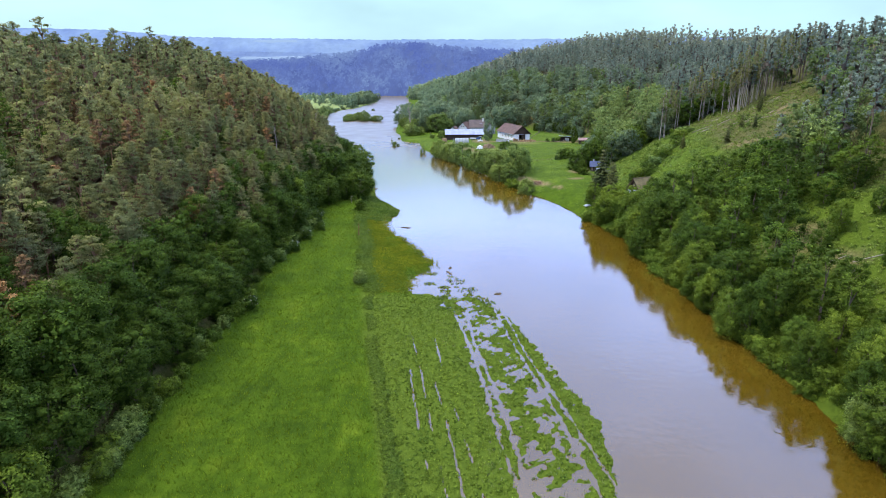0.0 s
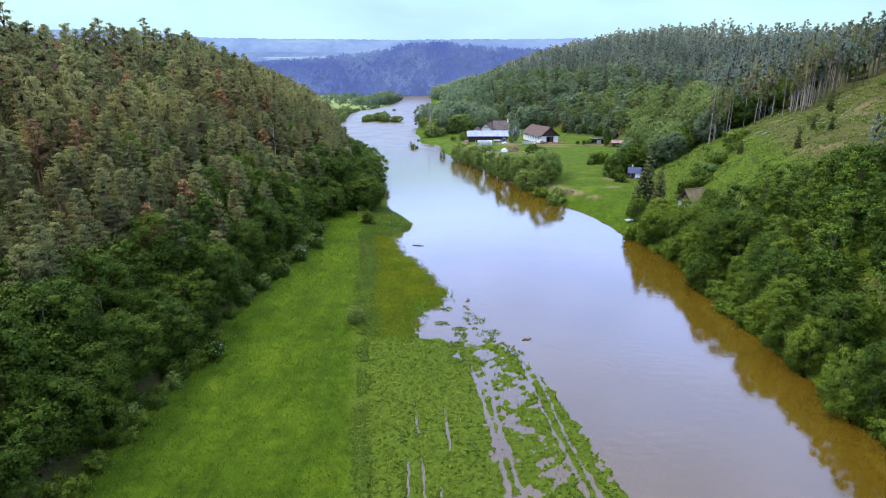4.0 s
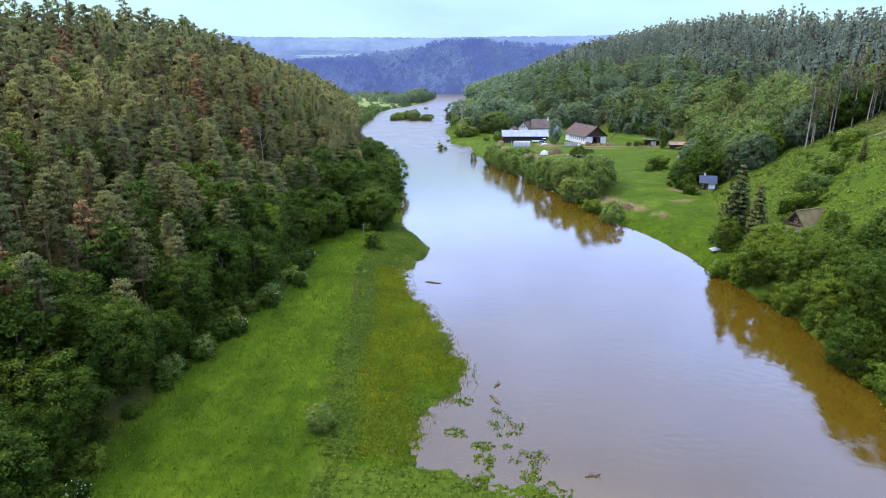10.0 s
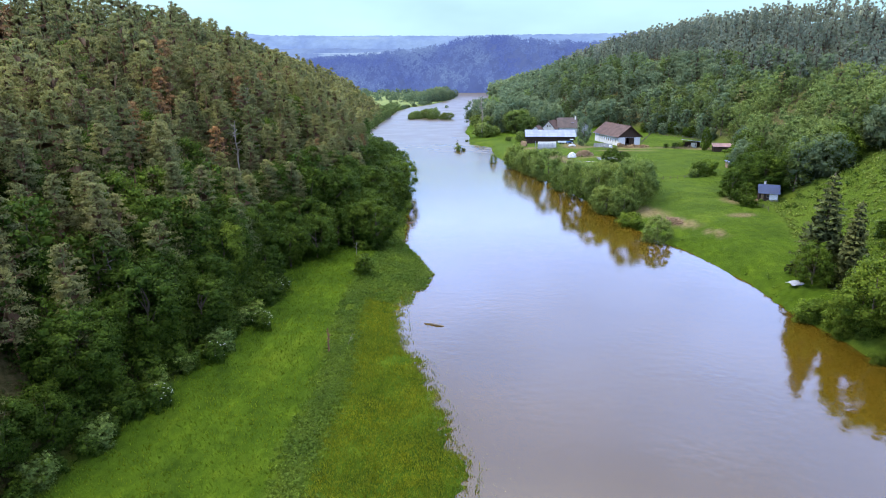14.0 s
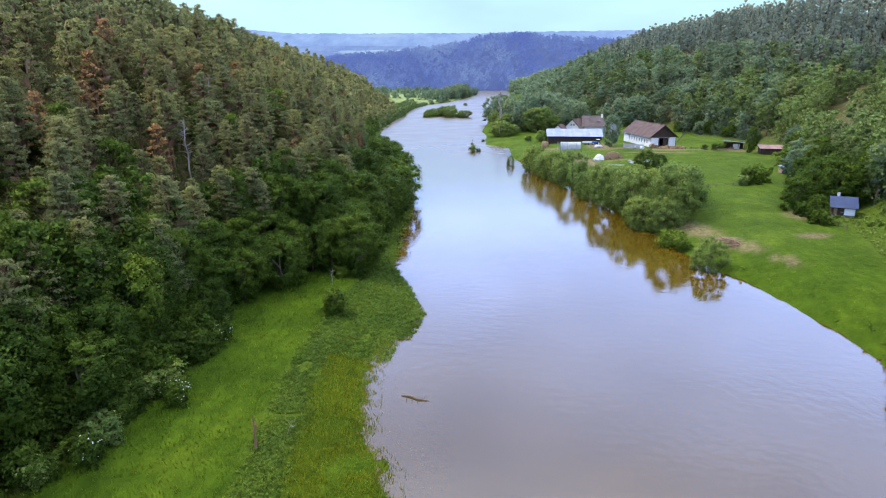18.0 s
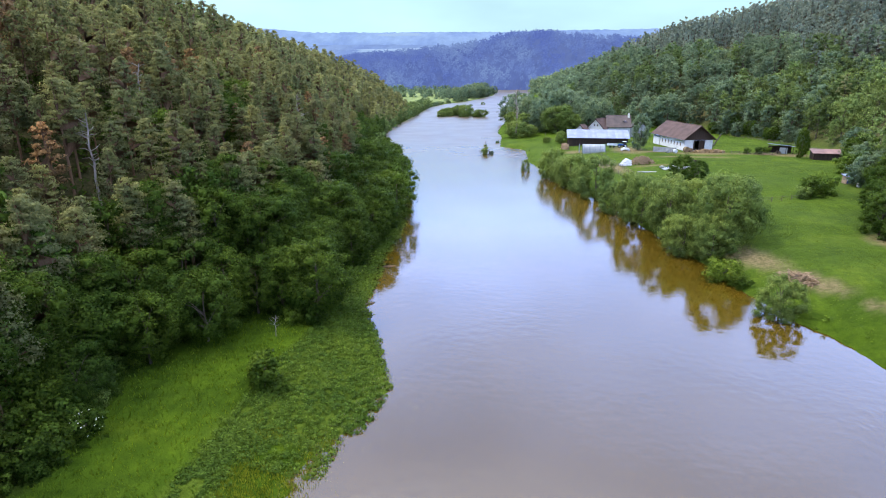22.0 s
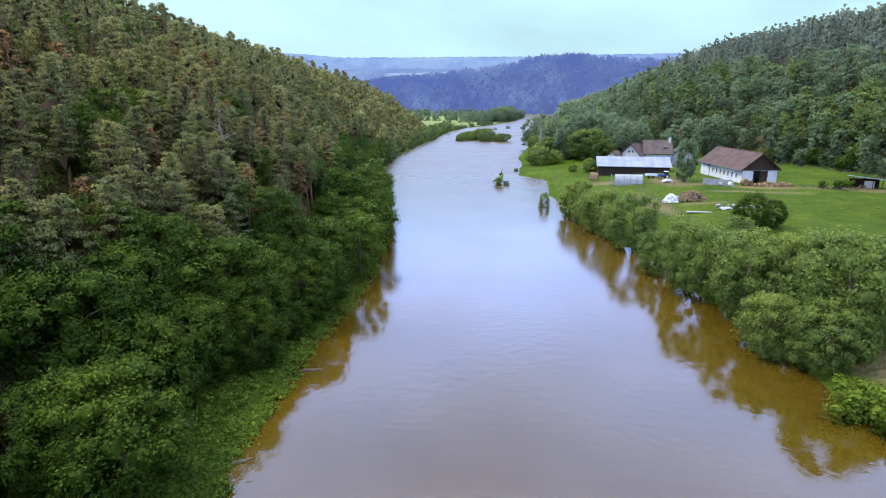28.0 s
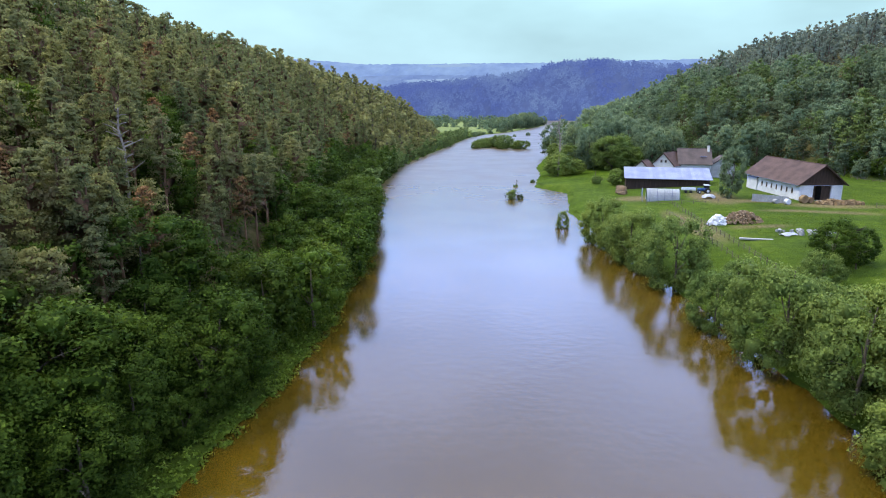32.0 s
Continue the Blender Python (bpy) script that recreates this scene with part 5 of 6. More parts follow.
def bm_gable(w, y, z0, z1, thick):
    """A triangular wall over the width w at y."""
    bm = bmesh.new()
    f = [bm.verts.new(p) for p in ((0, y, z0), (w, y, z0), (w / 2, y, z1))]
    k = [bm.verts.new(p) for p in ((0, y + thick, z0), (w, y + thick, z0), (w / 2, y + thick, z1))]
    bm.faces.new(f)
    bm.faces.new(k[::-1])
    for i in range(3):
        bm.faces.new((f[i], k[i], k[(i + 1) % 3], f[(i + 1) % 3]))
    return bm


def bm_wall(length, height, thick, holes):
    """An upright wall along x with openings (x0, x1, z0, z1) cut through it."""
    bm = bmesh.new()
    xs = sorted({0.0, length, *(v for h in holes for v in h[:2])})
    zs = sorted({-0.8, height, *(v for h in holes for v in h[2:])})
    for x0, x1 in zip(xs, xs[1:]):
        for z0, z1 in zip(zs, zs[1:]):
            if not any(h[0] - 1e-6 <= x0 and x1 <= h[1] + 1e-6 and h[2] - 1e-6 <= z0 and z1 <= h[3] + 1e-6 for h in holes):
                bm_box((x0 + x1) / 2, thick / 2, (z0 + z1) / 2, x1 - x0, thick, z1 - z0, bm=bm)
    bmesh.ops.remove_doubles(bm, verts=bm.verts, dist=1e-4)
    return bm


def placed(ob, x, y, z, turn=0.0):
    ob.matrix_basis = pose(x, y, z, 0, 0, turn)
    return ob


def window(parent, x, z, w, h, y=0.0, frame_mat=None):
    """A window in a wall that runs along x: frame with a pane."""
    bm = bm_box(x - w / 2 + 0.04, y + 0.06, z + h / 2, 0.08, 0.1, h)
    bm_box(x + w / 2 - 0.04, y + 0.06, z + h / 2, 0.08, 0.1, h, bm=bm)
    bm_box(x, y + 0.06, z + h - 0.04, w - 0.16, 0.1, 0.08, bm=bm)
    bm_box(x, y + 0.06, z + 0.04, w - 0.16, 0.1, 0.08, bm=bm)
    bm_box(x, y + 0.06, z + h / 2, 0.05, 0.08, h - 0.16, bm=bm)
    fr = part("window", bm, frame_mat or M_WOOD, parent)
    part("pane", bm_box(x, y + 0.09, z + h / 2, w - 0.14, 0.02, h - 0.14), M_GLASS, fr)
    part("sill", bm_box(x, y - 0.04, z - 0.03, w + 0.1, 0.16, 0.05), M_CONCRETE, fr)
    return fr


def gabled(root, w, l, eave, ridge, wall, gable, roof, over=0.6, front=(), left=(), thick=0.35, front_windows=(), left_windows=()):
    """A gabled building: front gable along x at y = 0, running back along y. Holes as in bm_wall."""
    zero = part("front_wall", bm_wall(w, eave, thick, front), wall, root)
    for q in front_windows:
        window(zero, *q)
    back = part("back_wall", bm_wall(w, eave, thick, ()), wall, root)
    placed(back, 0, l - thick, 0)
    side = part("side_wall", bm_wall(l - 2 * thick, eave, thick, left), wall, root)
    placed(side, 0, l - thick, 0, -90)
    for q in left_windows:
        window(side, *q)
    other = part("side_wall", bm_wall(l - 2 * thick, eave, thick, ()), wall, root)
    placed(other, w, thick, 0, 90)
    part("gable", bm_gable(w, 0.0, eave, ridge, thick * 0.6), gable, root)
    part("gable", bm_gable(w, l - thick * 0.6, eave, ridge, thick * 0.6), gable, root)
    fall = (ridge - eave) / (w / 2)
    lo = eave - fall * over
    part("roof_slope", bm_slab((-over, -over, lo + 0.06), (w / 2, -over, ridge + 0.06), (w / 2, l + over, ridge + 0.06), (-over, l + over, lo + 0.06), 0.18), roof, root)
    part("roof_slope", bm_slab((w / 2, -over, ridge + 0.06), (w + over, -over, lo + 0.06), (w + over, l + over, lo + 0.06), (w / 2, l + over, ridge + 0.06), 0.18), roof, root)
    part("ridge_cap", bm_box(w / 2, l / 2, ridge + 0.26, 0.4, l + 2 * over, 0.12, 0.03), roof, root)
    for x in (-over - 0.06, w + over + 0.06):
        part("gutter", bm_box(x, l / 2, lo + 0.08, 0.14, l + 2 * over, 0.12, 0.03), M_TIN, root)
    for sx in (0, 1):
        part("bargeboard", bm_slab(*(((-over, -over - 0.05, lo - 0.1), (w / 2, -over - 0.05, ridge - 0.1), (w / 2, -over - 0.05, ridge + 0.16), (-over, -over - 0.05, lo + 0.16)) if sx == 0 else ((w / 2, -over - 0.05, ridge - 0.1), (w + over, -over - 0.05, lo - 0.1), (w + over, -over - 0.05, lo + 0.16), (w / 2, -over - 0.05, ridge + 0.16))), 0.05), M_BOARD, root)
    part("floor", bm_box(w / 2, l / 2, -0.1, w - 2 * thick, l - 2 * thick, 0.16), M_CONCRETE, root)


# the long barn: white walls, dark boarded gable, brown tiled roof
barn = thing("barn", 46.6, 391.5, 17, "long white barn with dark boarded gable and brown tiled roof", "barn")
slots = [(3.0 + 2.6 * i, 3.8 + 2.6 * i, 1.5, 2.9) for i in range(9)]
gabled(barn, 11.4, 28.0, 4.7, 9.3, M_PLASTER, M_BOARD, M_TILE, 0.9, front=((3.6, 8.4, 0.0, 3.9),), left=slots, left_windows=[((h[0] + h[1]) / 2, h[2], 0.8, 1.4) for h in slots])
part("lintel_board", bm_box(5.7, -0.04, 4.4, 11.4, 0.08, 0.6), M_BOARD, barn)
part("door_leaf", bm_box(7.2, 0.5, 1.95, 2.3, 0.08, 3.9, 0.02), M_BOARD, barn, "dark boarded sliding door leaf")
part("door_leaf", bm_box(4.0, 0.5, 1.95, 0.8, 0.08, 3.9, 0.02), M_BOARD, barn, "dark boarded sliding door leaf")
part("door_rail", bm_box(6.0, -0.12, 4.02, 6.0, 0.1, 0.1), M_TIN, barn)
# near-black board across the inside, behind the door opening
part("stable_partition", bm_box(5.7, 12, 1.5, 10.6, 0.2, 3.0), M_DARK, barn)
annex = thing("annex", 40.0, 412, 17, "small white lean-to with small windows beside the barn", "outbuilding")
gabled(annex, 4.0, 4.5, 3.6, 4.8, M_PLASTER, M_PLASTER, M_TIN, 0.25, front_windows=((1.0, 1.6, 0.7, 0.8), (3.0, 1.6, 0.7, 0.8)), front=((0.65, 1.35, 1.6, 2.4), (2.65, 3.35, 1.6, 2.4)))

# the open-fronted long shed with a pale metal roof
shed = thing("long_shed", 2.2, 419.5, 3, "long dark timber shed with pale sheet-metal roof", "shed", dz=-0.1)
part("front_wall", bm_wall(26.0, 4.1, 0.15, ()), M_BOARD, shed)
placed(part("back_wall", bm_wall(26.0, 6.5, 0.15, ()), M_BOARD, shed), 0, 8.0, 0)
for x in (0.0, 25.85):
    bm = bm_slab((x, 0.15, -0.8), (x, 8.0, -0.8), (x, 8.0, 6.45), (x, 0.15, 4.1), 0.15)
    part("end_wall", bm, M_BOARD, shed)
for i in range(27):
    x = -0.6 + i * 1.01
    part("roof_panel", bm_slab((x, -0.9, 3.92 + 0.02 * (i % 2)), (x + 1.03, -0.9, 3.92 + 0.02 * (i % 2)), (x + 1.03, 8.6, 6.8 + 0.02 * (i % 2)), (x, 8.6, 6.8 + 0.02 * (i % 2)), 0.04), M_TIN, shed)
for i in range(9):
    part("post", bm_box(0.4 + i * 3.15, -0.14, 1.7, 0.18, 0.18, 4.4), M_BOARD, shed)
part("gutter", bm_box(13, -1.0, 3.9, 27.4, 0.14, 0.12, 0.03), M_TIN, shed)

# dwelling houses behind the shed
house = thing("house", 11.0, 441, -28, "cream farmhouse with brown tiled gable roof", "house")
gabled(house, 8.0, 10.0, 5.2, 9.2, M_CREAM, M_CREAM, M_TILE, 0.5, front_windows=((2.4, 4.3 - 2.9, 0.9, 1.3), (5.6, 1.4, 0.9, 1.3)), front=((1.95, 2.85, 1.4, 2.7), (5.15, 6.05, 1.4, 2.7)))
for x in (3.3, 4.9):
    window(house, x, 6.0, 0.7, 0.9, -0.14)
house = thing("house", 20.0, 441, 4, "white house with broad weathered brown roof and chimney", "house")
gh = 9.0
part("front_wall", bm_wall(10.6, 5.4, 0.35, [(1.4 + 3.2 * i, 2.4 + 3.2 * i, 1.4, 2.8) for i in range(3)]), M_PLASTER, house)
for i in range(3):
    window(house, 1.9 + 3.2 * i, 1.4, 1.0, 1.4)
placed(part("back_wall", bm_wall(10.6, 5.4, 0.35, ()), M_PLASTER, house), 0, gh - 0.35, 0)
for x in (0.0, 10.25):
    bm = bmesh.new()
    pts = ((0.35, -0.8), (gh - 0.35, -0.8), (gh - 0.35, 5.4), (gh / 2, 9.9), (0.35, 5.4))
    a = [bm.verts.new((x, p, z)) for p, z in pts]
    c = [bm.verts.new((x + 0.35, p, z)) for p, z in pts]
    bm.faces.new(a[::-1])
    bm.faces.new(c)
    for i in range(5):
        bm.faces.new((a[i], a[(i + 1) % 5], c[(i + 1) % 5], c[i]))
    part("end_wall", bm, M_PLASTER, house)
part("roof_slope", bm_slab((-0.5, -0.7, 4.8), (11.1, -0.7, 4.8), (11.1, gh / 2, 10.05), (-0.5, gh / 2, 10.05), 0.2), M_OLDTILE, house)
part("roof_slope", bm_slab((11.1, gh + 0.7, 4.8), (-0.5, gh + 0.7, 4.8), (-0.5, gh / 2, 10.05), (11.1, gh / 2, 10.05), 0.2), M_OLDTILE, house)
part("ridge_cap", bm_box(5.3, gh / 2, 10.25, 11.6, 0.4, 0.12, 0.03), M_OLDTILE, house)
sky_light = part("skylight", bm_box(7.6, 1.6, 7.65, 0.9, 0.9, 0.1), M_TIN, house)
part("skylight", bm_box(8.7, 1.6, 7.65, 0.9, 0.9, 0.1), M_TIN, house)
ch = part("chimney", bm_box(10.0, gh / 2 - 0.8, 10.0, 0.8, 0.8, 2.4, 0.02), M_CREAM, house)
part("chimney_cap", bm_box(10.0, gh / 2 - 0.8, 11.25, 1.0, 1.0, 0.14), M_CONCRETE, ch)
wing = thing("house_wing", 30.9, 443.5, 4, "low house wing with weathered tiled roof and grey wall", "house")
gabled(wing, 8.0, 6.5, 4.4, 7.2, M_CONCRETE, M_CONCRETE, M_OLDTILE, 0.4)
hut = thing("outbuilding", 5.0, 438, -25, "small outbuilding with reddish brown tiled roof", "outbuilding")
gabled(hut, 5.0, 5.0, 4.6, 6.9, M_CREAM, M_CREAM, M_TILE, 0.3)

# polytunnel
tunnel = thing("polytunnel", 8.0, 394.0, 3, "white plastic polytunnel with hoops and one open end", "greenhouse")
arc = [(2.3 * math.cos(a), 3.7 * math.sin(a) ** 0.8 if 0 < a < math.pi else 0.0) for a in np.linspace(0, math.pi, 13)]
bm = bmesh.new()
prev = None
for x in np.linspace(0, 8.8, 12):
    ring = [bm.verts.new((x, q[0], q[1] - 0.1)) for q in arc]
    if prev:
        for i in range(12):
            bm.faces.new((prev[i], prev[i + 1], ring[i + 1], ring[i]))
    prev = ring
bmesh.ops.solidify(bm, geom=bm.faces[:], thickness=0.02)
part("cover", bm, M_SHEET, tunnel, "white milky plastic cover")
for x in np.linspace(-1.2, 8.9, 6):
    v, f = tube([(x, q[0] * 1.02, q[1] * 1.02 - 0.08) for q in arc], [0.06] * 13, 5)
    hoop = new("hoop", mesh_of("hoop", v, f, [M_TIN]))
    hoop.parent = tunnel
bm = bmesh.new()
bm.faces.new([bm.verts.new((8.7, q[0] * 0.97, q[1] * 0.97 - 0.1)) for q in arc])
bmesh.ops.solidify(bm, geom=bm.faces[:], thickness=0.04)
part("end_panel", bm, M_SHEET, tunnel)
bm = bmesh.new()
bm.faces.new([bm.verts.new((0.1, q[0] * 0.97, q[1] * 0.97 - 0.1)) for q in arc])
bmesh.ops.solidify(bm, geom=bm.faces[:], thickness=0.04)
part("end_panel", bm, M_GREENWALL, tunnel, "green end panel")


def logs(name, x, y, turn, rows, length, radius, label, category, count, seed):
    """A stack of round logs, each a part, lying across in rows."""
    root = thing(name, x, y, turn, label, category)
    rng = np.random.default_rng(seed)
    v, f = tube([(0, 0, 0), (0, length, 0)], [radius, radius * 0.93], 7)
    cap = np.array([(0, i, i + 1, i + 2) for i in range(1, 5, 2)])
    me = mesh_of("log", v, np.concatenate([f, cap]), [M_WOOD])
    n = 0
    for r in range(rows):
        m = count - r * max(1, count // (rows + 2))
        for i in range(m):
            ob = new("log", me)
            ob.parent = root
            ob.matrix_basis = pose((i - m / 2) * radius * 2.05 + rng.normal() * 0.04, rng.normal() * 0.12, radius + r * radius * 1.75, rng.normal() * 2, 0, rng.normal() * 4)
            n += 1
    return root


def heap(name, x, y, turn, label, category, sizes, spread, high, material, count, seed, stick=False):
    """A loose heap of pieces, each a part."""
    root = thing(name, x, y, turn, label, category)
    rng = np.random.default_rng(seed)
    pool = []
    for k in range(4):
        if stick:
            L = sizes[k % len(sizes)]
            v, f = tube([(-L / 2, 0, 0), (0, 0.05 * L * rng.normal(), 0.03), (L / 2, 0, 0)], [0.09, 0.08, 0.05], 5)
            pool.append(mesh_of("piece", v, f, [material]))
        else:
            bm = bm_box(0, 0, 0, *(sizes[k % len(sizes)] * rng.uniform(0.7, 1.3, 3)), 0.04)
            me = bpy.data.meshes.new("piece")
            for q in bm.verts:
                q.co += Vector(rng.normal(size=3) * 0.05)
            bm.to_mesh(me)
            bm.free()
            me.materials.append(material)
            pool.append(me)
    for i in range(count):
        a, r = rng.uniform(0, 6.28), rng.uniform(0, 1) ** 0.6
        px, py = spread[0] * r * math.cos(a), spread[1] * r * math.sin(a)
        pz = high * (1 - r * r) * rng.uniform(0.55, 1.0) + 0.08
        ob = new("branch" if stick else "billet", pool[i % 4])
        ob.parent = root
        ob.matrix_basis = pose(px, py, pz, rng.uniform(-25, 25), rng.uniform(-25, 25), rng.uniform(0, 360))
    return root


logs("log_stack", 1.6, 411, 75, 8, 2.2, 0.17, "long stack of cut logs under old boards", "log pile", 9, 1)
logs("log_stack", 2.4, 408, 75, 8, 2.2, 0.17, "long stack of cut logs weathered grey", "log pile", 9, 2)
heap("firewood_heap", 27.4, 357.5, 8, "large heap of split firewood beside a track", "firewood", (0.42, 0.5, 0.36, 0.45), (4.6, 2.5), 2.5, M_WOOD, 290, 3)
heap("brush_heap", 39.4, 243.0, -50, "heap of brown branches on the bank", "brushwood", (1.6, 2.2, 1.2, 2.8), (3.4, 1.7), 1.1, M_WOOD, 110, 4, True)
heap("stone_heap", 37.5, 345.0, 0, "scattered pale stones and rubble in the grass", "stones", (0.35, 0.5, 0.6, 0.4), (6.0, 2.4), 0.1, M_CONCRETE, 34, 5)
heap("straw_heap", 54.5, 387.0, 15, "low heap of old straw and dung before the barn", "straw", (0.9, 1.1, 0.8, 1.2), (6.5, 1.3), 0.7, M_HAY, 70, 6)


def tarp(name, x, y, sx, sy, h, turn, label, material, seed):
    """A crumpled sheet laid over a heap."""
    root = thing(name, x, y, turn, label, "tarpaulin")
    u, w = np.meshgrid(np.linspace(-1, 1, 15), np.linspace(-1, 1, 15))
    z = h * np.clip(1 - 0.75 * (u * u + w * w), 0, 1) ** 0.6 + 0.10 * rough(u * 4, w * 4, 1.0, seed) + 0.08
    idx = np.arange(225).reshape(15, 15)
    v = np.stack([u * sx + 0.12 * rough(u, w, 0.3, seed + 2), w * sy + 0.12 * rough(u, w, 0.3, seed + 5), z], -1).reshape(-1, 3)
    lo = v - (0, 0, 0.05)
    f = np.stack([idx[:-1, :-1], idx[:-1, 1:], idx[1:, 1:], idx[1:, :-1]], -1).reshape(-1, 4)
    ob = new("sheet", mesh_of("sheet", np.concatenate([v, lo]), np.concatenate([f, f[:, ::-1] + 225]), [material], shade=True))
    ob.parent = root
    return root


heap("bag_heap", 22.4, 356.6, 8, "heap of white plastic bags beside the firewood", "bags", (0.8, 1.0, 0.7, 0.9), (1.9, 1.5), 1.8, M_SHEET, 40, 12)
tarp("tarpaulin", 24.8, 394.5, 1.7, 1.4, 1.1, 0, "grey sheet over a heap in the farmyard", M_TARP, 2)
tarp("tarpaulin", 33.5, 343.0, 1.6, 1.0, 0.4, 30, "pale crumpled sheet lying in the grass", M_TARP, 3)
tarp("tarpaulin", 49.8, 197.5, 1.5, 1.0, 0.35, 20, "grey sheet lying under the trees by the bank", M_TARP, 4)
tarp("tarpaulin", 39.0, 276.0, 1.2, 0.8, 0.5, 20, "small pale sheet on the meadow edge", M_TARP, 5)

# concrete yard wall of upright slabs
wall = thing("yard_wall", 34.6, 387.6, -21, "grey concrete panel wall beside the barn", "wall")
for i in range(5):
    part("panel", bm_box(0.85 + 1.72 * i, 0, 0.8, 1.68, 0.16, 2.4, 0.02), M_CONCRETE, wall)
slab = thing("concrete_slab", 28.3, 339.6, 2, "long pale concrete strip lying in the meadow", "slab")
part("slab", bm_box(0, 0, -0.02, 8.5, 0.8, 0.3, 0.03), M_CONCRETE, slab)


def bale(x, y, r, material, label):
    root = thing("bale", x, y, 30, label, "bale", "bales")
    bm = bmesh.new()
    bmesh.ops.create_cone(bm, cap_ends=True, segments=16, radius1=r, radius2=r, depth=1.2, matrix=pose(0, 0, r * 0.95, 90, 0, 0))
    bmesh.ops.bevel(bm, geom=bm.edges[:], offset=0.08, segments=2, affect="EDGES")
    part("roll", bm, material, root)


bale(42.0, 383.0, 0.75, M_SHEET, "white wrapped round bale before the concrete wall")
bale(39.5, 384.0, 0.6, M_CONCRETE, "grey weathered round bale by the wall")
bale(46.5, 386.5, 1.1, M_HAY, "round bale of brown hay by the barn corner")
bale(48.2, 387.3, 0.8, M_HAY, "round bale of brown hay by the barn corner")

# tractor with a flat trailer
tractor = thing("tractor", 25.0, 404.0, 100, "blue tractor with pale cab parked in the yard", "tractor")
part("bonnet", bm_box(0, 1.5, 1.2, 0.8, 1.7, 0.7, 0.08), M_BLUE, tractor)
part("chassis", bm_box(0, 0.6, 0.75, 0.6, 3.2, 0.35, 0.04), M_RUBBER, tractor)
cab = part("cab", bm_box(0, -0.2, 1.25, 1.4, 1.4, 0.7, 0.06), M_BLUE, tractor)
part("cab_glass", bm_box(0, -0.2, 2.0, 1.34, 1.3, 0.8, 0.04), M_GLASS, cab)
part("cab_roof", bm_box(0, -0.2, 2.48, 1.6, 1.6, 0.16, 0.05), M_SHEET, cab)
for x, y, r, w in ((-0.85, -0.4, 0.8, 0.45), (0.85, -0.4, 0.8, 0.45), (-0.75, 1.9, 0.5, 0.3), (0.75, 1.9, 0.5, 0.3)):
    bm = bmesh.new()
    bmesh.ops.create_cone(bm, cap_ends=True, segments=18, radius1=r, radius2=r, depth=w, matrix=pose(x, y, r, 0, 90, 0))
    bmesh.ops.bevel(bm, geom=bm.edges[:], offset=0.05, segments=1, affect="EDGES")
    wheel = part("wheel", bm, M_RUBBER, tractor)
    bm = bmesh.new()
    bmesh.ops.create_cone(bm, cap_ends=True, segments=14, radius1=r * 0.5, radius2=r * 0.5, depth=w + 0.04, matrix=pose(x, y, r, 0, 90, 0))
    part("rim", bm, M_SHEET, wheel)
trailer = thing("trailer", 20.5, 406.5, 85, "flat farm trailer with pale load boards", "trailer")
part("bed", bm_box(0, 0, 1.0, 2.0, 4.2, 0.18, 0.02), M_SHEET, trailer)
for x in (-1, 1):
    part("sideboard", bm_box(x, 0, 1.3, 0.06, 4.2, 0.5), M_SHEET, trailer)
    for y in (-0.7, 0.7):
        bm = bmesh.new()
        bmesh.ops.create_cone(bm, cap_ends=True, segments=14, radius1=0.42, radius2=0.42, depth=0.25, matrix=pose(x * 0.8, y, 0.42, 0, 90, 0))
        part("wheel", bm, M_RUBBER, trailer)
part("drawbar", bm_box(0, 2.9, 0.8, 0.14, 1.8, 0.12), M_RUBBER, trailer)

# small sheds at the foot of the hill
lean = thing("open_shed", 76.5, 388.5, -8, "open timber shed with pale mono-pitch roof and firewood inside", "shed")
for x, y, h in ((0, 0, 3.6), (2.6, 0, 3.3), (5.2, 0, 3.0), (7.6, 0, 2.7), (0, 4, 3.2), (7.6, 4, 2.4)):
    part("post", bm_box(x, y, h / 2 - 0.3, 0.16, 0.16, h + 0.6), M_BOARD, lean)
part("roof", bm_slab((-0.7, -0.8, 3.7), (8.2, -0.8, 2.75), (8.2, 4.6, 2.35), (-0.7, 4.6, 3.3), 0.14), M_TIN, lean)
part("back_wall", bm_box(3.8, 4.1, 1.1, 7.8, 0.1, 2.8), M_BOARD, lean)
part("inner_wall", bm_box(4.6, 1.2, 1.0, 2.6, 0.1, 2.4), M_CREAM, lean)
logs("log_stack", 79.5, 388.4, -8, 4, 1.0, 0.14, "split logs stacked under the open shed", "log pile", 8, 7)
logs("log_stack", 86.5, 385.0, 10, 4, 1.0, 0.14, "reddish split logs stacked beside the shed", "log pile", 10, 8)
heap("timber_heap", 74.0, 383.5, 10, "loose timber and boards lying before the shed", "timber", (0.5, 1.0, 0.7, 1.3), (4.0, 1.6), 0.4, M_WOOD, 40, 9, True)
low = thing("low_shed", 85.5, 372.0, -6, "low dark shed with rusty red sheet-metal roof", "shed")
part("front_wall", bm_wall(9.0, 2.3, 0.15, ()), M_BOARD, low)
placed(part("back_wall", bm_wall(9.0, 3.0, 0.15, ()), M_BOARD, low), 0, 4.8, 0)
for x in (0, 8.85):
    part("end_wall", bm_slab((x, 0.15, -0.8), (x, 4.8, -0.8), (x, 4.8, 2.95), (x, 0.15, 2.3), 0.15), M_BOARD, low)
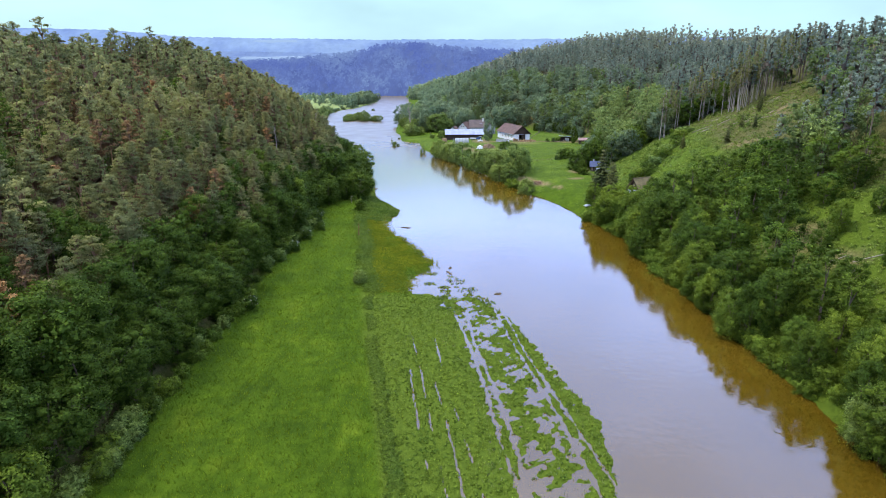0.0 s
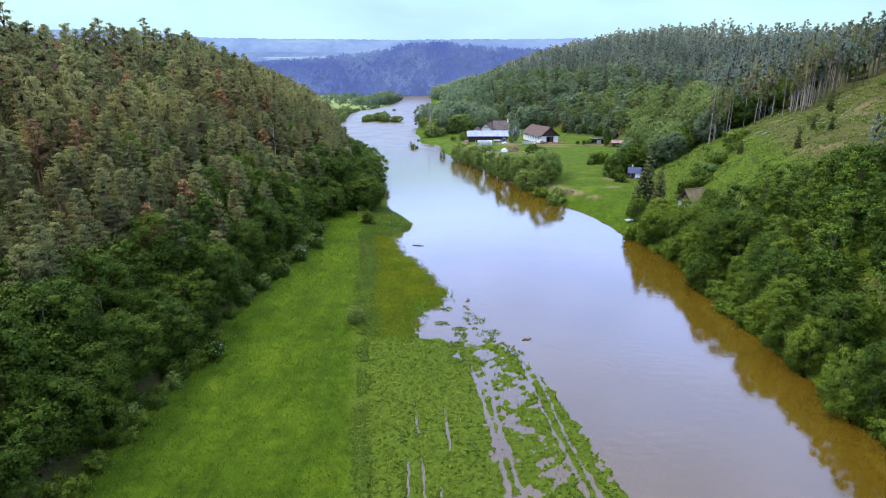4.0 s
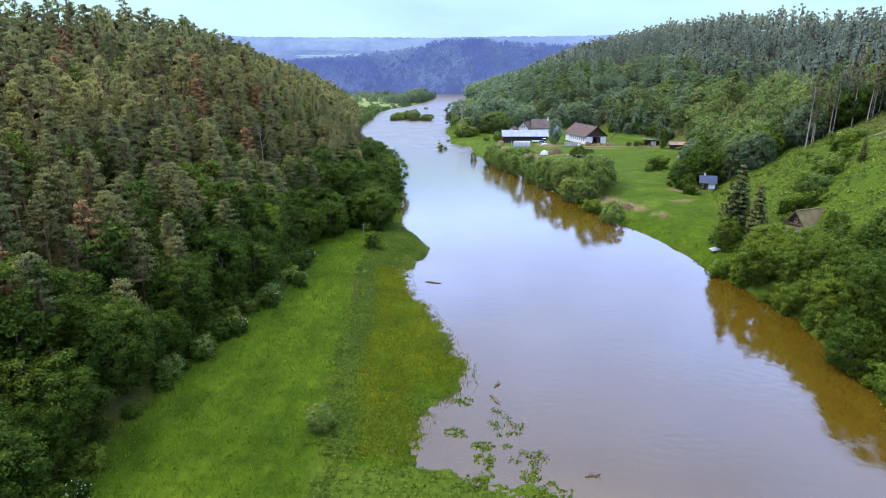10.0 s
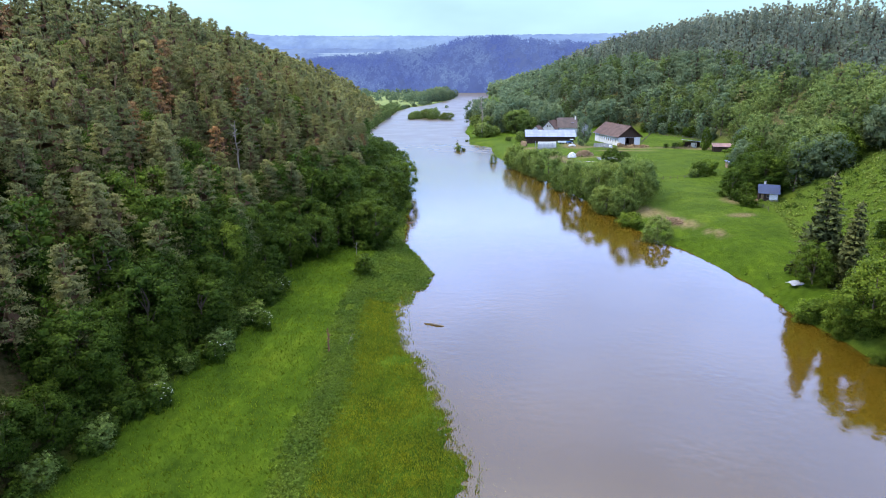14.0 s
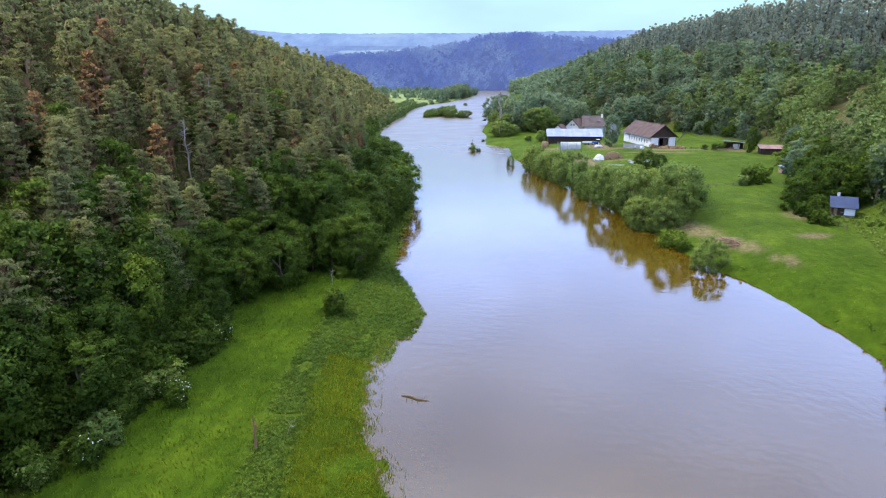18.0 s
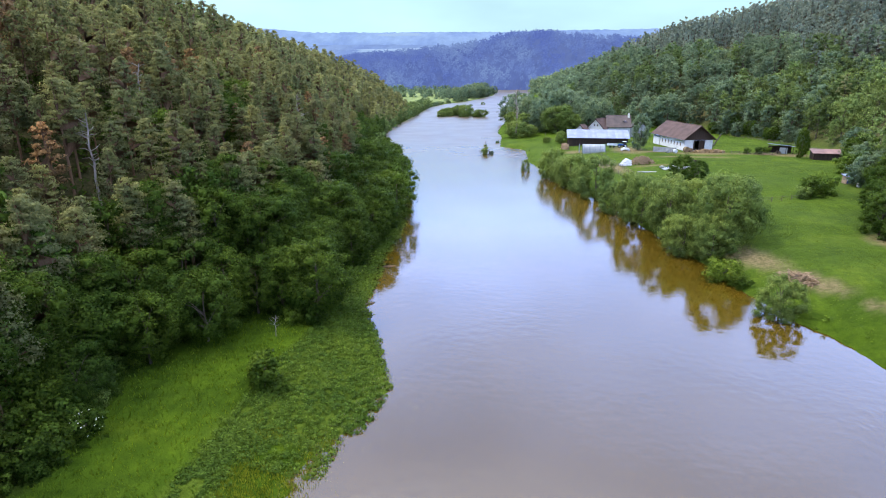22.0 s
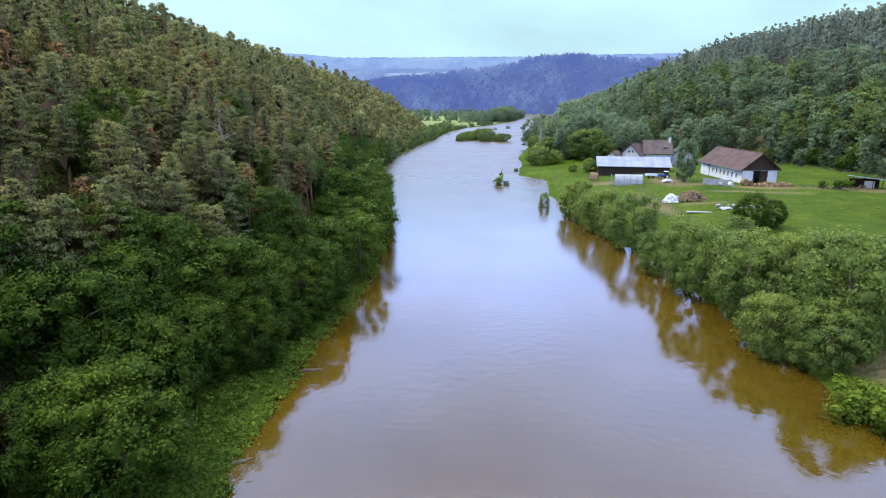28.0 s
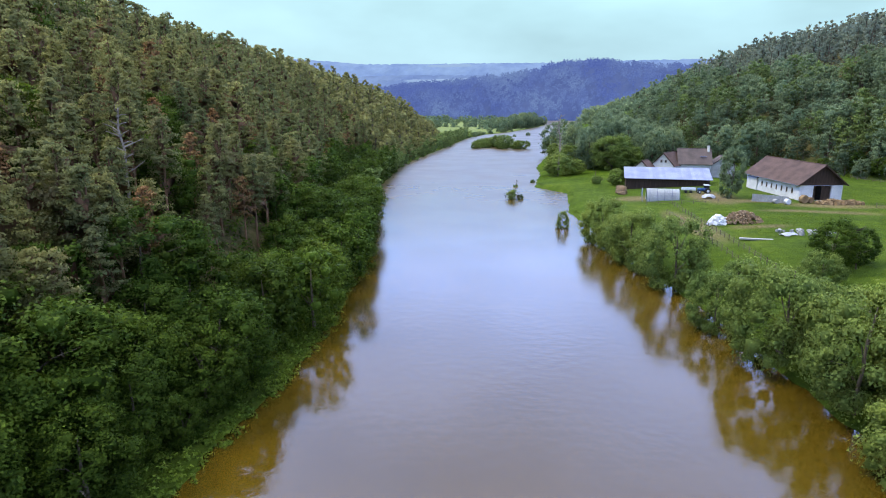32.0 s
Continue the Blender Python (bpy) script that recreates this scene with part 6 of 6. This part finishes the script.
for i in range(10):
    part("roof_panel", bm_slab((-0.5 + i, -0.8, 2.3 + 0.02 * (i % 2)), (0.52 + i, -0.8, 2.3 + 0.02 * (i % 2)), (0.52 + i, 5.4, 3.25 + 0.02 * (i % 2)), (-0.5 + i, 5.4, 3.25 + 0.02 * (i % 2)), 0.04), M_REDTIN, low)
hive = thing("bee_house", 76.0, 321.5, 12, "small timber bee house with pale flat roof", "hut")
part("body", bm_box(1.3, 1.0, 0.9, 2.6, 2.0, 2.2, 0.03), M_WOOD, hive)
part("roof", bm_slab((-0.3, -0.5, 2.05), (2.9, -0.5, 2.05), (2.9, 2.4, 2.35), (-0.3, 2.4, 2.35), 0.1), M_TIN, hive)
for i in range(4):
    for j in range(2):
        part("hive_box", bm_box(0.4 + i * 0.6, -0.06, 0.5 + j * 0.7, 0.5, 0.14, 0.5, 0.02), M_PLASTER if (i + j) % 2 else M_BLUE, hive)
tank = thing("water_tank", 77.5, 317.5, 0, "white plastic water tank beside the bee house", "tank")
part("tank", bm_box(0, 0, 0.45, 1.0, 1.0, 1.1, 0.08), M_SHEET, tank)

# weekend cabin with dark blue roof
cabin = thing("cabin", 66.0, 262.5, -14, "small brown timber cabin with dark blue metal roof", "cabin", dz=0.2)
part("base", bm_box(2.9, 2.2, -0.5, 5.6, 4.4, 1.6), M_STONE, cabin)
part("front_wall", bm_wall(5.6, 2.6, 0.15, [(0.6, 1.4, 0.3, 2.2), (2.2, 3.2, 1.0, 2.0)]), M_BOARD, cabin)
part("door", bm_box(1.0, 0.1, 1.25, 0.78, 0.06, 1.9), M_WOOD, cabin)
window(cabin, 2.7, 1.0, 1.0, 1.0)
part("white_panel", bm_box(4.3, -0.05, 1.3, 2.5, 0.06, 2.0), M_PLASTER, cabin, "white painted wall panel")
placed(part("back_wall", bm_wall(5.6, 2.6, 0.15, ()), M_BOARD, cabin), 0, 4.4, 0)
for x in (0.0, 5.45):
    bm = bmesh.new()
    pts = ((0.15, -0.3), (4.4, -0.3), (4.4, 2.6), (2.25, 4.6), (0.15, 2.6))
    a = [bm.verts.new((x, p, z)) for p, z in pts]
    c = [bm.verts.new((x + 0.15, p, z)) for p, z in pts]
    bm.faces.new(a[::-1])
    bm.faces.new(c)
    for i in range(5):
        bm.faces.new((a[i], a[(i + 1) % 5], c[(i + 1) % 5], c[i]))
    part("end_wall", bm, M_BOARD, cabin)
part("roof_slope", bm_slab((-0.5, -0.7, 2.2), (6.1, -0.7, 2.2), (6.1, 2.27, 4.75), (-0.5, 2.27, 4.75), 0.1), M_BLUETIN, cabin)
part("roof_slope", bm_slab((6.1, 5.2, 2.2), (-0.5, 5.2, 2.2), (-0.5, 2.27, 4.75), (6.1, 2.27, 4.75), 0.1), M_BLUETIN, cabin)
ch = part("chimney", bm_box(1.6, 2.9, 4.9, 0.6, 0.6, 1.5, 0.02), M_PLASTER, cabin)
part("chimney_cap", bm_box(1.6, 2.9, 5.7, 0.75, 0.75, 0.1), M_CONCRETE, ch)
part("porch", bm_box(-0.8, 1.0, -0.2, 1.6, 3.0, 0.15), M_WOOD, cabin)
for y in (-0.4, 2.4):
    part("porch_post", bm_box(-1.5, y, 0.6, 0.1, 0.1, 1.6), M_WOOD, cabin)
part("porch_rail", bm_box(-1.5, 1.0, 0.75, 0.08, 2.8, 0.08), M_WOOD, cabin)
cabin.scale = (0.82, 0.82, 0.86)

# cabin with a steep mossy roof over a white base
cabin = thing("cabin", 62.2, 195.0, -62, "white cabin with steep mossy shingle roof and timber gable", "cabin", dz=0.2)
gabled(cabin, 5.2, 6.5, 2.2, 5.6, M_PLASTER, M_BOARD, M_THATCH, 0.7, front=((1.4, 2.4, 0.9, 1.9),), front_windows=((1.9, 0.9, 1.0, 1.0),))
part("balcony", bm_box(2.6, -0.35, 2.3, 3.6, 0.7, 0.12), M_WOOD, cabin)
for i in range(9):
    part("baluster", bm_box(0.95 + i * 0.41, -0.66, 2.75, 0.06, 0.06, 0.8), M_WOOD, cabin)
part("handrail", bm_box(2.6, -0.66, 3.18, 3.6, 0.09, 0.08), M_WOOD, cabin)
window(cabin, 2.6, 3.4, 0.7, 0.8, -0.14)
part("side_porch", bm_box(6.2, 3.0, 1.9, 1.6, 5.0, 0.1), M_GREENWALL, cabin, "green porch roof")
for y in (1.0, 5.0):
    part("porch_post", bm_box(6.9, y, 0.6, 0.1, 0.1, 2.6), M_WOOD, cabin)
post = thing("white_post", 55.0, 200.5, 0, "short white painted post under the spruces", "post")
part("shaft", bm_box(0, 0, 0.9, 0.25, 0.2, 2.2, 0.03), M_PLASTER, post)


# fences: posts with rails
def fence(points, label, rails=(0.55, 1.0), gap=2.6):
    (x0, y0), (x1, y1) = points
    n = max(2, int(math.hypot(x1 - x0, y1 - y0) / gap) + 1)
    root = thing("fence", x0, y0, 0, label, "fence", "pasture fences")
    z0 = float(ground_z(x0, y0))
    last = None
    for i in range(n):
        t = i / (n - 1)
        x, y = x0 + (x1 - x0) * t, y0 + (y1 - y0) * t
        z = float(ground_z(x, y)) - z0
        part("post", bm_box(x - x0, y - y0, z + 0.5, 0.12, 0.12, 1.5, 0.02), M_FENCE, root)
        if last:
            for r in rails:
                v, f = tube([(last[0], last[1], last[2] + r), (x - x0, y - y0, z + r)], [0.035, 0.035], 4)
                ob = new("rail", mesh_of("rail", v, f, [M_FENCE]))
                ob.parent = root
        last = (x - x0, y - y0, z)


for pts in (((14.5, 384), (25.5, 322)), ((12.5, 372), (22, 322)), ((25.5, 322), (34, 292)), ((60, 300), (42, 290)), ((77, 452), (90, 430)), ((62, 384), (78, 381)), ((58, 398), (74, 455)), ((90, 430), (97, 402)), ((63, 262), (64, 250)), ((8, 386), (26, 385)), ((-9, 440), (-10, 470)), ((-9, 440), (0, 436))):
    fence(pts, "weathered timber post-and-rail pasture fence")

# ---- dead wood, snags and single marks ----


def snag(name, x, y, z, height, label, seed, arms=5, lean=0.0, thick=0.14, reach=1.2, material=None):
    root = new(name)
    root.matrix_basis = pose(x, y, z, lean, lean * 0.5, seed * 40)
    tagged(root, label, "dead tree")
    rng = np.random.default_rng(seed)
    zs = np.linspace(-0.6, height, 7)
    wob = rng.normal(size=(7, 2)) * 0.04 * height * np.linspace(0, 1, 7)[:, None] * 0.5
    v, f = tube(np.stack([wob[:, 0], wob[:, 1], zs], -1), np.linspace(thick, thick * 0.35, 7), 7)
    ob = new("trunk", mesh_of("trunk", v, f, [material or M_DEADWOOD]))
    ob.parent = root
    for i in range(arms):
        t = rng.uniform(0.35, 0.97)
        a = rng.uniform(0, 6.28)
        k = reach * rng.uniform(0.5, 1.1) * (1.15 - t * 0.5)
        p0 = np.array((np.interp(t * height, zs, wob[:, 0]), np.interp(t * height, zs, wob[:, 1]), t * height))
        p1 = p0 + (k * 0.5 * math.cos(a), k * 0.5 * math.sin(a), k * 0.25)
        p2 = p0 + (k * math.cos(a + 0.3), k * math.sin(a + 0.3), k * rng.uniform(0.2, 0.7))
        v, f = tube([p0, p1, p2], [thick * 0.35, thick * 0.25, thick * 0.1], 5)
        ob = new("branch", mesh_of("branch", v, f, [material or M_DEADWOOD]))
        ob.parent = root
    return root


snag("dead_stump", -24.5, 165.0, float(ground_z(-24.5, 165.0)), 3.7, "slender dead tree stub standing in the meadow", 1, 14, 2, 0.17, 0.55, M_PINEBARK)
snag("dead_sapling", -22.6, 167.8, float(ground_z(-22.6, 167.8)), 2.0, "bare leaning sapling beside the dead stub", 2, 5, 20, 0.05, 0.8)
snag("dead_sapling", -33.5, 210.5, float(ground_z(-33.5, 210.5)), 3.0, "bare pale sapling at the wood's edge", 3, 8, 4, 0.07, 1.1)
snag("dead_pine", -57.5, 272.0, float(ground_z(-57.5, 272)), 14.5, "bleached dead pine with bare branches on the slope", 4, 26, 2, 0.26, 2.6)
snag("dead_pine", -60, 214, float(ground_z(-60, 214)), 12.5, "bleached dead pine with bare branches on the slope", 5, 20, 3, 0.2, 2.0)
snag("dead_pine", -66, 232, float(ground_z(-66, 232)), 12.0, "bleached dead pine with bare branches on the slope", 6, 16, -3, 0.18, 2.0)
snag("dead_pine", -49, 158, float(ground_z(-49, 158)), 10.0, "bleached dead pine with bare branches on the slope", 7, 16, 8, 0.16, 1.8)
snag("dead_pine", -48.5, 96, float(ground_z(-48.5, 96)), 9.0, "pale bare dead tree among the leaves", 8, 20, 3, 0.12, 2.0)
snag("dead_fruit_tree", 37.0, 317.5, float(ground_z(37, 317.5)), 6.5, "bare branched dead fruit tree among the willows", 14, 22, 6, 0.16, 2.2, M_BARK)
snag("dead_poplar", -26.8, 482, 1.5, 24, "tall bare dead poplar on the river spit", 9, 34, 0, 0.42, 3.4)
snag("flooded_tree", -31.5, 401, -0.5, 3.0, "half-drowned bare tree standing in the river", 10, 12, 10, 0.1, 1.8, M_BARK)
snag("flooded_tree", -35.0, 403, -0.5, 2.4, "half-drowned bare tree standing in the river", 11, 10, -14, 0.1, 1.6, M_BARK)
snag("flooded_tree", -38, 436, -0.5, 2.6, "half-drowned bare tree standing in the river", 12, 10, 14, 0.1, 1.6, M_BARK)
for i, (x, y, L, turn) in enumerate(((-11.6, 178.2, 3.4, -12), (1.5, 134.2, 2.6, -60), (1.8, 138, 1.6, 60), (12, 120, 1.8, 20), (-26, 226, 2.2, 50), (-28.5, 244, 2.8, 30))):
    root = new("driftwood")
    root.matrix_basis = pose(x, y, 0.03, 0, 0, turn)
    tagged(root, "dark waterlogged log drifting at the river's edge", "log", "driftwood")
    rng = np.random.default_rng(40 + i)
    v, f = tube([(-L / 2, 0, 0), (-L / 6, 0.12, 0.04), (L / 6, -0.1, 0.05), (L / 2, 0.1, 0.0)], [0.1, 0.17, 0.16, 0.05], 7)
    ob = new("trunk", mesh_of("trunk", v, f, [M_BARK]))
    ob.parent = root
    for k in range(4):
        p = np.array(((k - 1.5) * L / 5, 0, 0.1))
        v, f = tube([p, p + (0.2, rng.normal() * 0.5, 0.35)], [0.05, 0.02], 5)
        ob = new("branch", mesh_of("branch", v, f, [M_BARK]))
        ob.parent = root
# ---- low plants, joined by kind ----
R = np.random.default_rng(23)


def blades(name, label, rng, x, y, low, high, width, per, material, spread=0.25, category="grass"):
    """Tufts of narrow blades: each blade a bent strip."""
    n = len(x)
    x, y = np.repeat(x, per) + rng.normal(size=n * per) * spread, np.repeat(y, per) + rng.normal(size=n * per) * spread
    z = np.maximum(ground_z(x, y), -0.25) - 0.05
    h = rng.uniform(low, high, n * per)
    a = rng.uniform(0, 6.28, n * per)
    dx, dy = np.cos(a), np.sin(a)
    w = width * rng.uniform(0.6, 1.3, n * per)
    bend = h * rng.uniform(0.15, 0.6, n * per)
    b = rng.uniform(0, 6.28, n * per)
    p0 = np.stack([x - dx * w, y - dy * w, z], -1)
    p1 = np.stack([x + dx * w, y + dy * w, z], -1)
    p2 = np.stack([x + dx * w * 0.4 + np.cos(b) * bend, y + dy * w * 0.4 + np.sin(b) * bend, z + h], -1)
    p3 = np.stack([x - dx * w * 0.4 + np.cos(b) * bend, y - dy * w * 0.4 + np.sin(b) * bend, z + h * 0.96], -1)
    v = np.stack([p0, p1, p2, p3], 1).reshape(-1, 3)
    ob = new(name, mesh_of(name, v, np.arange(len(v)).reshape(-1, 4), [material]))
    return tagged(ob, label, category, kind="stuff")


def herbs(name, label, rng, x, y, radius, count, size, material, flat=0.6, category="plants"):
    """Low leafy clumps."""
    z = np.maximum(ground_z(x, y), -0.1)
    r = radius * rng.uniform(0.55, 1.4, len(x))
    c = np.stack([x, y, z + r * flat * 0.3], -1)
    v, f, n = leaves(rng, c, r, count, size, flat, 0.8, 0.35)
    ob = new(name, mesh_of(name, v, f, [material], shade=True, normals=n))
    return tagged(ob, label, category, kind="stuff")


def within(n, x0, x1, y0, y1, keep):
    x, y = R.uniform(x0, x1, n), R.uniform(y0, y1, n)
    k = keep(x, y)
    return x[k], y[k]


# meadow on the left bank
x, y = within(26000, -48, 4, 46, 232, lambda x, y: (x > line(F_LEFT, y) - 1) & (x < np.where(y < 119, divide(y), np.minimum(line(S_LEFT, y) - 0.5, 4))) & ~((y > 188) & (x > divide(y) + 1)))
blades("meadow_grass", "tall lush meadow grass moved by the wind", R, x, y, 0.18, 0.42, 0.07, 2, M_GRASS, 0.3)
# strip of tall weeds and the nettle bed by the point
y = R.uniform(46, 192, 7000)
x = divide(y) + np.where(y < 120, 1.25, 2.1) + 0.35 * rough(y, 0 * y, 6, 2) + R.normal(size=7000) * np.where(y < 120, 0.42, 1.05)
keep = rough(x, y, 3.5, 6) > np.where(y < 120, -0.4, -0.75)
x, y = x[keep], y[keep]
herbs("weed_strip", "dark strip of tall weeds dividing the meadow", R, x, y, 0.36, 24, 0.11, M_WEED)
x, y = within(5200, -36, -12, 186, 236, lambda x, y: (x > divide(y) + 0.5) & (x < line(S_LEFT, y) + 0.3))
herbs("nettle_bed", "dense bed of nettles on the river point", R, x, y, 0.46, 30, 0.115, M_NETTLE)
x, y = within(9000, -20, 22, 46, 134, lambda x, y: (x > divide(y) + 1) & (x < line(S_LEFT, y) + 0.2) & (ground_z(x, y) > 0.0))
herbs("marsh_plants", "low leafy plants on the flooded field", R, x, y, 0.28, 11, 0.13, M_WEED, 0.5)
# sedge standing in the shallow edge of the flood
x, y = within(5200, -24, 8, 124, 205, lambda x, y: (line(S_LEFT, y) - x < 2.6) & (line(S_LEFT, y) - x > -3.2 + 1.6 * rough(x, y, 5, 2)))
blades("sedge", "pale sedge standing in shallow flood water", R, x, y, 0.16, 0.4, 0.03, 7, M_SEDGE, 0.25)
x, y = within(1500, -5, 24, 50, 134, lambda x, y: (ground_z(x, y) > -0.12) & (x > line(S_LEFT, y) - 16) & (x < line(S_LEFT, y) + 0.8))
blades("flooded_sedge", "sedge tufts on the flooded field", R, x, y, 0.25, 0.5, 0.035, 3, M_SEDGE, 0.2)
x, y = within(120, -1, 8, 110, 134, lambda x, y: (np.hypot((x - 3.5) / 4, (y - 124) / 9) < 1) & (rough(x, y, 2.2, 4) > 0.1))
herbs("marsh_tussocks", "green tussocks standing in the flood water", R, x, y, 0.7, 26, 0.16, M_WEED, 0.45)
# left shore under the trees
x, y = within(26000, -92, -22, 222, 410, lambda x, y: (line(S_LEFT, y) - x > -0.7) & (line(S_LEFT, y) - x < 8))
herbs("shore_plants", "dark green undergrowth along the wooded shore", R, x, y, 0.6, 15, 0.19, M_WEED)
# right bank fringe and meadow
x, y = within(5600, -35, 60, 36, 470, lambda x, y: (x - line(S_RIGHT, y) > -0.4) & (x - line(S_RIGHT, y) < 2.4))
herbs("bank_plants", "rank green plants along the river bank", R, x, y, 0.45, 13, 0.17, M_WEED)
x, y = within(14000, 0, 96, 200, 420, lambda x, y: (x - line(S_RIGHT, y) > 2) & (x < line(F_RIGHT, y) + 4) & (rough(x, y, 7, 3) > -0.35) & ~((x > 0) & (x < 62) & (y > 378)) & ~((x > 11) & (x < 22) & (y > 336)) & ~((np.abs(y - 373) < 3) & (x > 30)))
blades("pasture_grass", "rough pasture grass on the right bank", R, x, y, 0.1, 0.24, 0.08, 3, M_PASTURE, 0.5)
# brambles and young growth on the clear-cut slope
x, y = within(16000, 56, 150, 80, 275, lambda x, y: (x > line(F_RIGHT, y) - 3) & ~wooded(x, y) & (rough(x, y, 6, 6) + 0.6 * rough(x, y, 2.4, 2) > -0.45))
herbs("brambles", "brambles and young growth over the clear-cut slope", R, x, y, 0.62, 9, 0.25, M_BRAMBLE)
x, y = within(4000, 62, 135, 84, 262, lambda x, y: (x > line(F_RIGHT, y) + 4) & ~wooded(x, y) & (rough(x + 0.8 * y, y * 0.4, 4, 3) > 0.35))
blades("dry_brash", "dry grey brash lying over the clear-cut slope", R, x, y, 0.1, 0.5, 0.05, 2, M_BRASH, 0.5, "brash")
x, y = within(13000, -28, 2, 120, 192, lambda x, y: (x > divide(y) + 4.0 + 0.5 * rough(x, y, 3.0, 4.0)) & (x < line(S_LEFT, y) - 0.4) & (rough(x, y, 8, 4) > -0.7))
blades("flowering_grass", "yellow-green flowering grass beside the river", R, x, y, 0.16, 0.36, 0.045, 10, M_FLOWERING, 0.45)
x, y = within(6000, -100, -40, 40, 340, lambda x, y: (line(F_LEFT, y) - x > 3) & (line(F_LEFT, y) - x < 46))
herbs("forest_undergrowth", "young growth and brambles on the forest floor", R, x, y, 1.2, 12, 0.36, M_LEAF, 0.8)
x, y = within(620, 58, 140, 90, 262, lambda x, y: (x > line(F_RIGHT, y)) & ~wooded(x, y) & (rough(x, y, 13, 8) > 0.25))
herbs("young_bushes", "young broadleaved bushes on the clear-cut slope", R, x, y, 1.25, 60, 0.24, M_LEAF, 0.85)
for i in range(6):
    x, y = R.uniform(84, 128), R.uniform(190, 245)
    if not wooded(np.array([x]), np.array([y]))[0]:
        at(SPRUCE, i, x, y, R.uniform(0.25, 0.5), R.uniform(0, 360))
for i in range(9):
    x, y = R.uniform(66, 96), R.uniform(86, 118)
    at(LIGHT if i % 2 else BROADMID, i, x, y, R.uniform(0.35, 0.8), R.uniform(0, 360), 0, 0, 0.8)
# felled stems and brash left on the slope
for i in range(26):
    x, y = (R.uniform(98, 130), R.uniform(205, 240)) if i < 16 else (R.uniform(68, 88), R.uniform(84, 112))
    L = R.uniform(3, 8)
    v, f = tube([(-L / 2, 0, 0), (0, 0.1, 0.05), (L / 2, 0, 0)], [0.12, 0.11, 0.07], 6)
    root = new("felled_stem", mesh_of("felled_stem", v, f, [M_PALEBARK]))
    g = (float(ground_z(x + 1, y)) - float(ground_z(x - 1, y))) / 2
    turn = R.uniform(-35, 35)
    root.matrix_basis = pose(x, y, float(ground_z(x, y)) + 0.12, 0, -math.degrees(math.atan(g * math.cos(radians(turn)))), turn)
    tagged(root, "grey felled stem lying on the clear-cut slope", "log", "felled stems")
# elder in flower along the left wood's edge
for px, py in ((-36.8, 171), (-38.5, 160), (-39.0, 148), (-40.0, 186), (-38.5, 110)):
    at(SHRUB, 0, px, py, 1.1, 33 * py, 0.1)
    z = float(ground_z(px, py))
    d = unit(R.normal(size=(26, 3)) + (0.6, 0, 0.6))
    c = np.array((px, py, z + 1.5)) + d * (1.55, 1.55, 1.3)
    v, f, n = leaves(R, c, np.full(26, 0.05), 3, 0.08, 0.6)
    ob = new("elder_blossom", mesh_of("elder_blossom", v, f, [M_CREAM], normals=n))
    tagged(ob, "small white elder flower heads on a shrub", "blossom", kind="stuff")
for i, (px, py, r) in enumerate(((-2.9, 126.2, 1.2), (0.3, 124.1, 1.0), (0.6, 121.6, 1.1), (5.4, 119.3, 0.9), (7.9, 117.2, 1.5), (9.4, 114.8, 1.3), (3.7, 111.3, 1.4), (0.8, 111.0, 1.6), (-2.6, 133.3, 1.0), (-0.7, 117.5, 1.3))):
    a, q = R.uniform(0, 6.28, 26), r * R.uniform(0, 1, 26) ** 0.6
    tuss = herbs("tussock", "green tussock of marsh plants standing in the flood", R, px + q * np.cos(a) * 1.3, py + q * np.sin(a), 0.3, 14, 0.13, M_WEED, 0.5, "tussock")
    tuss.location.z = 0.05
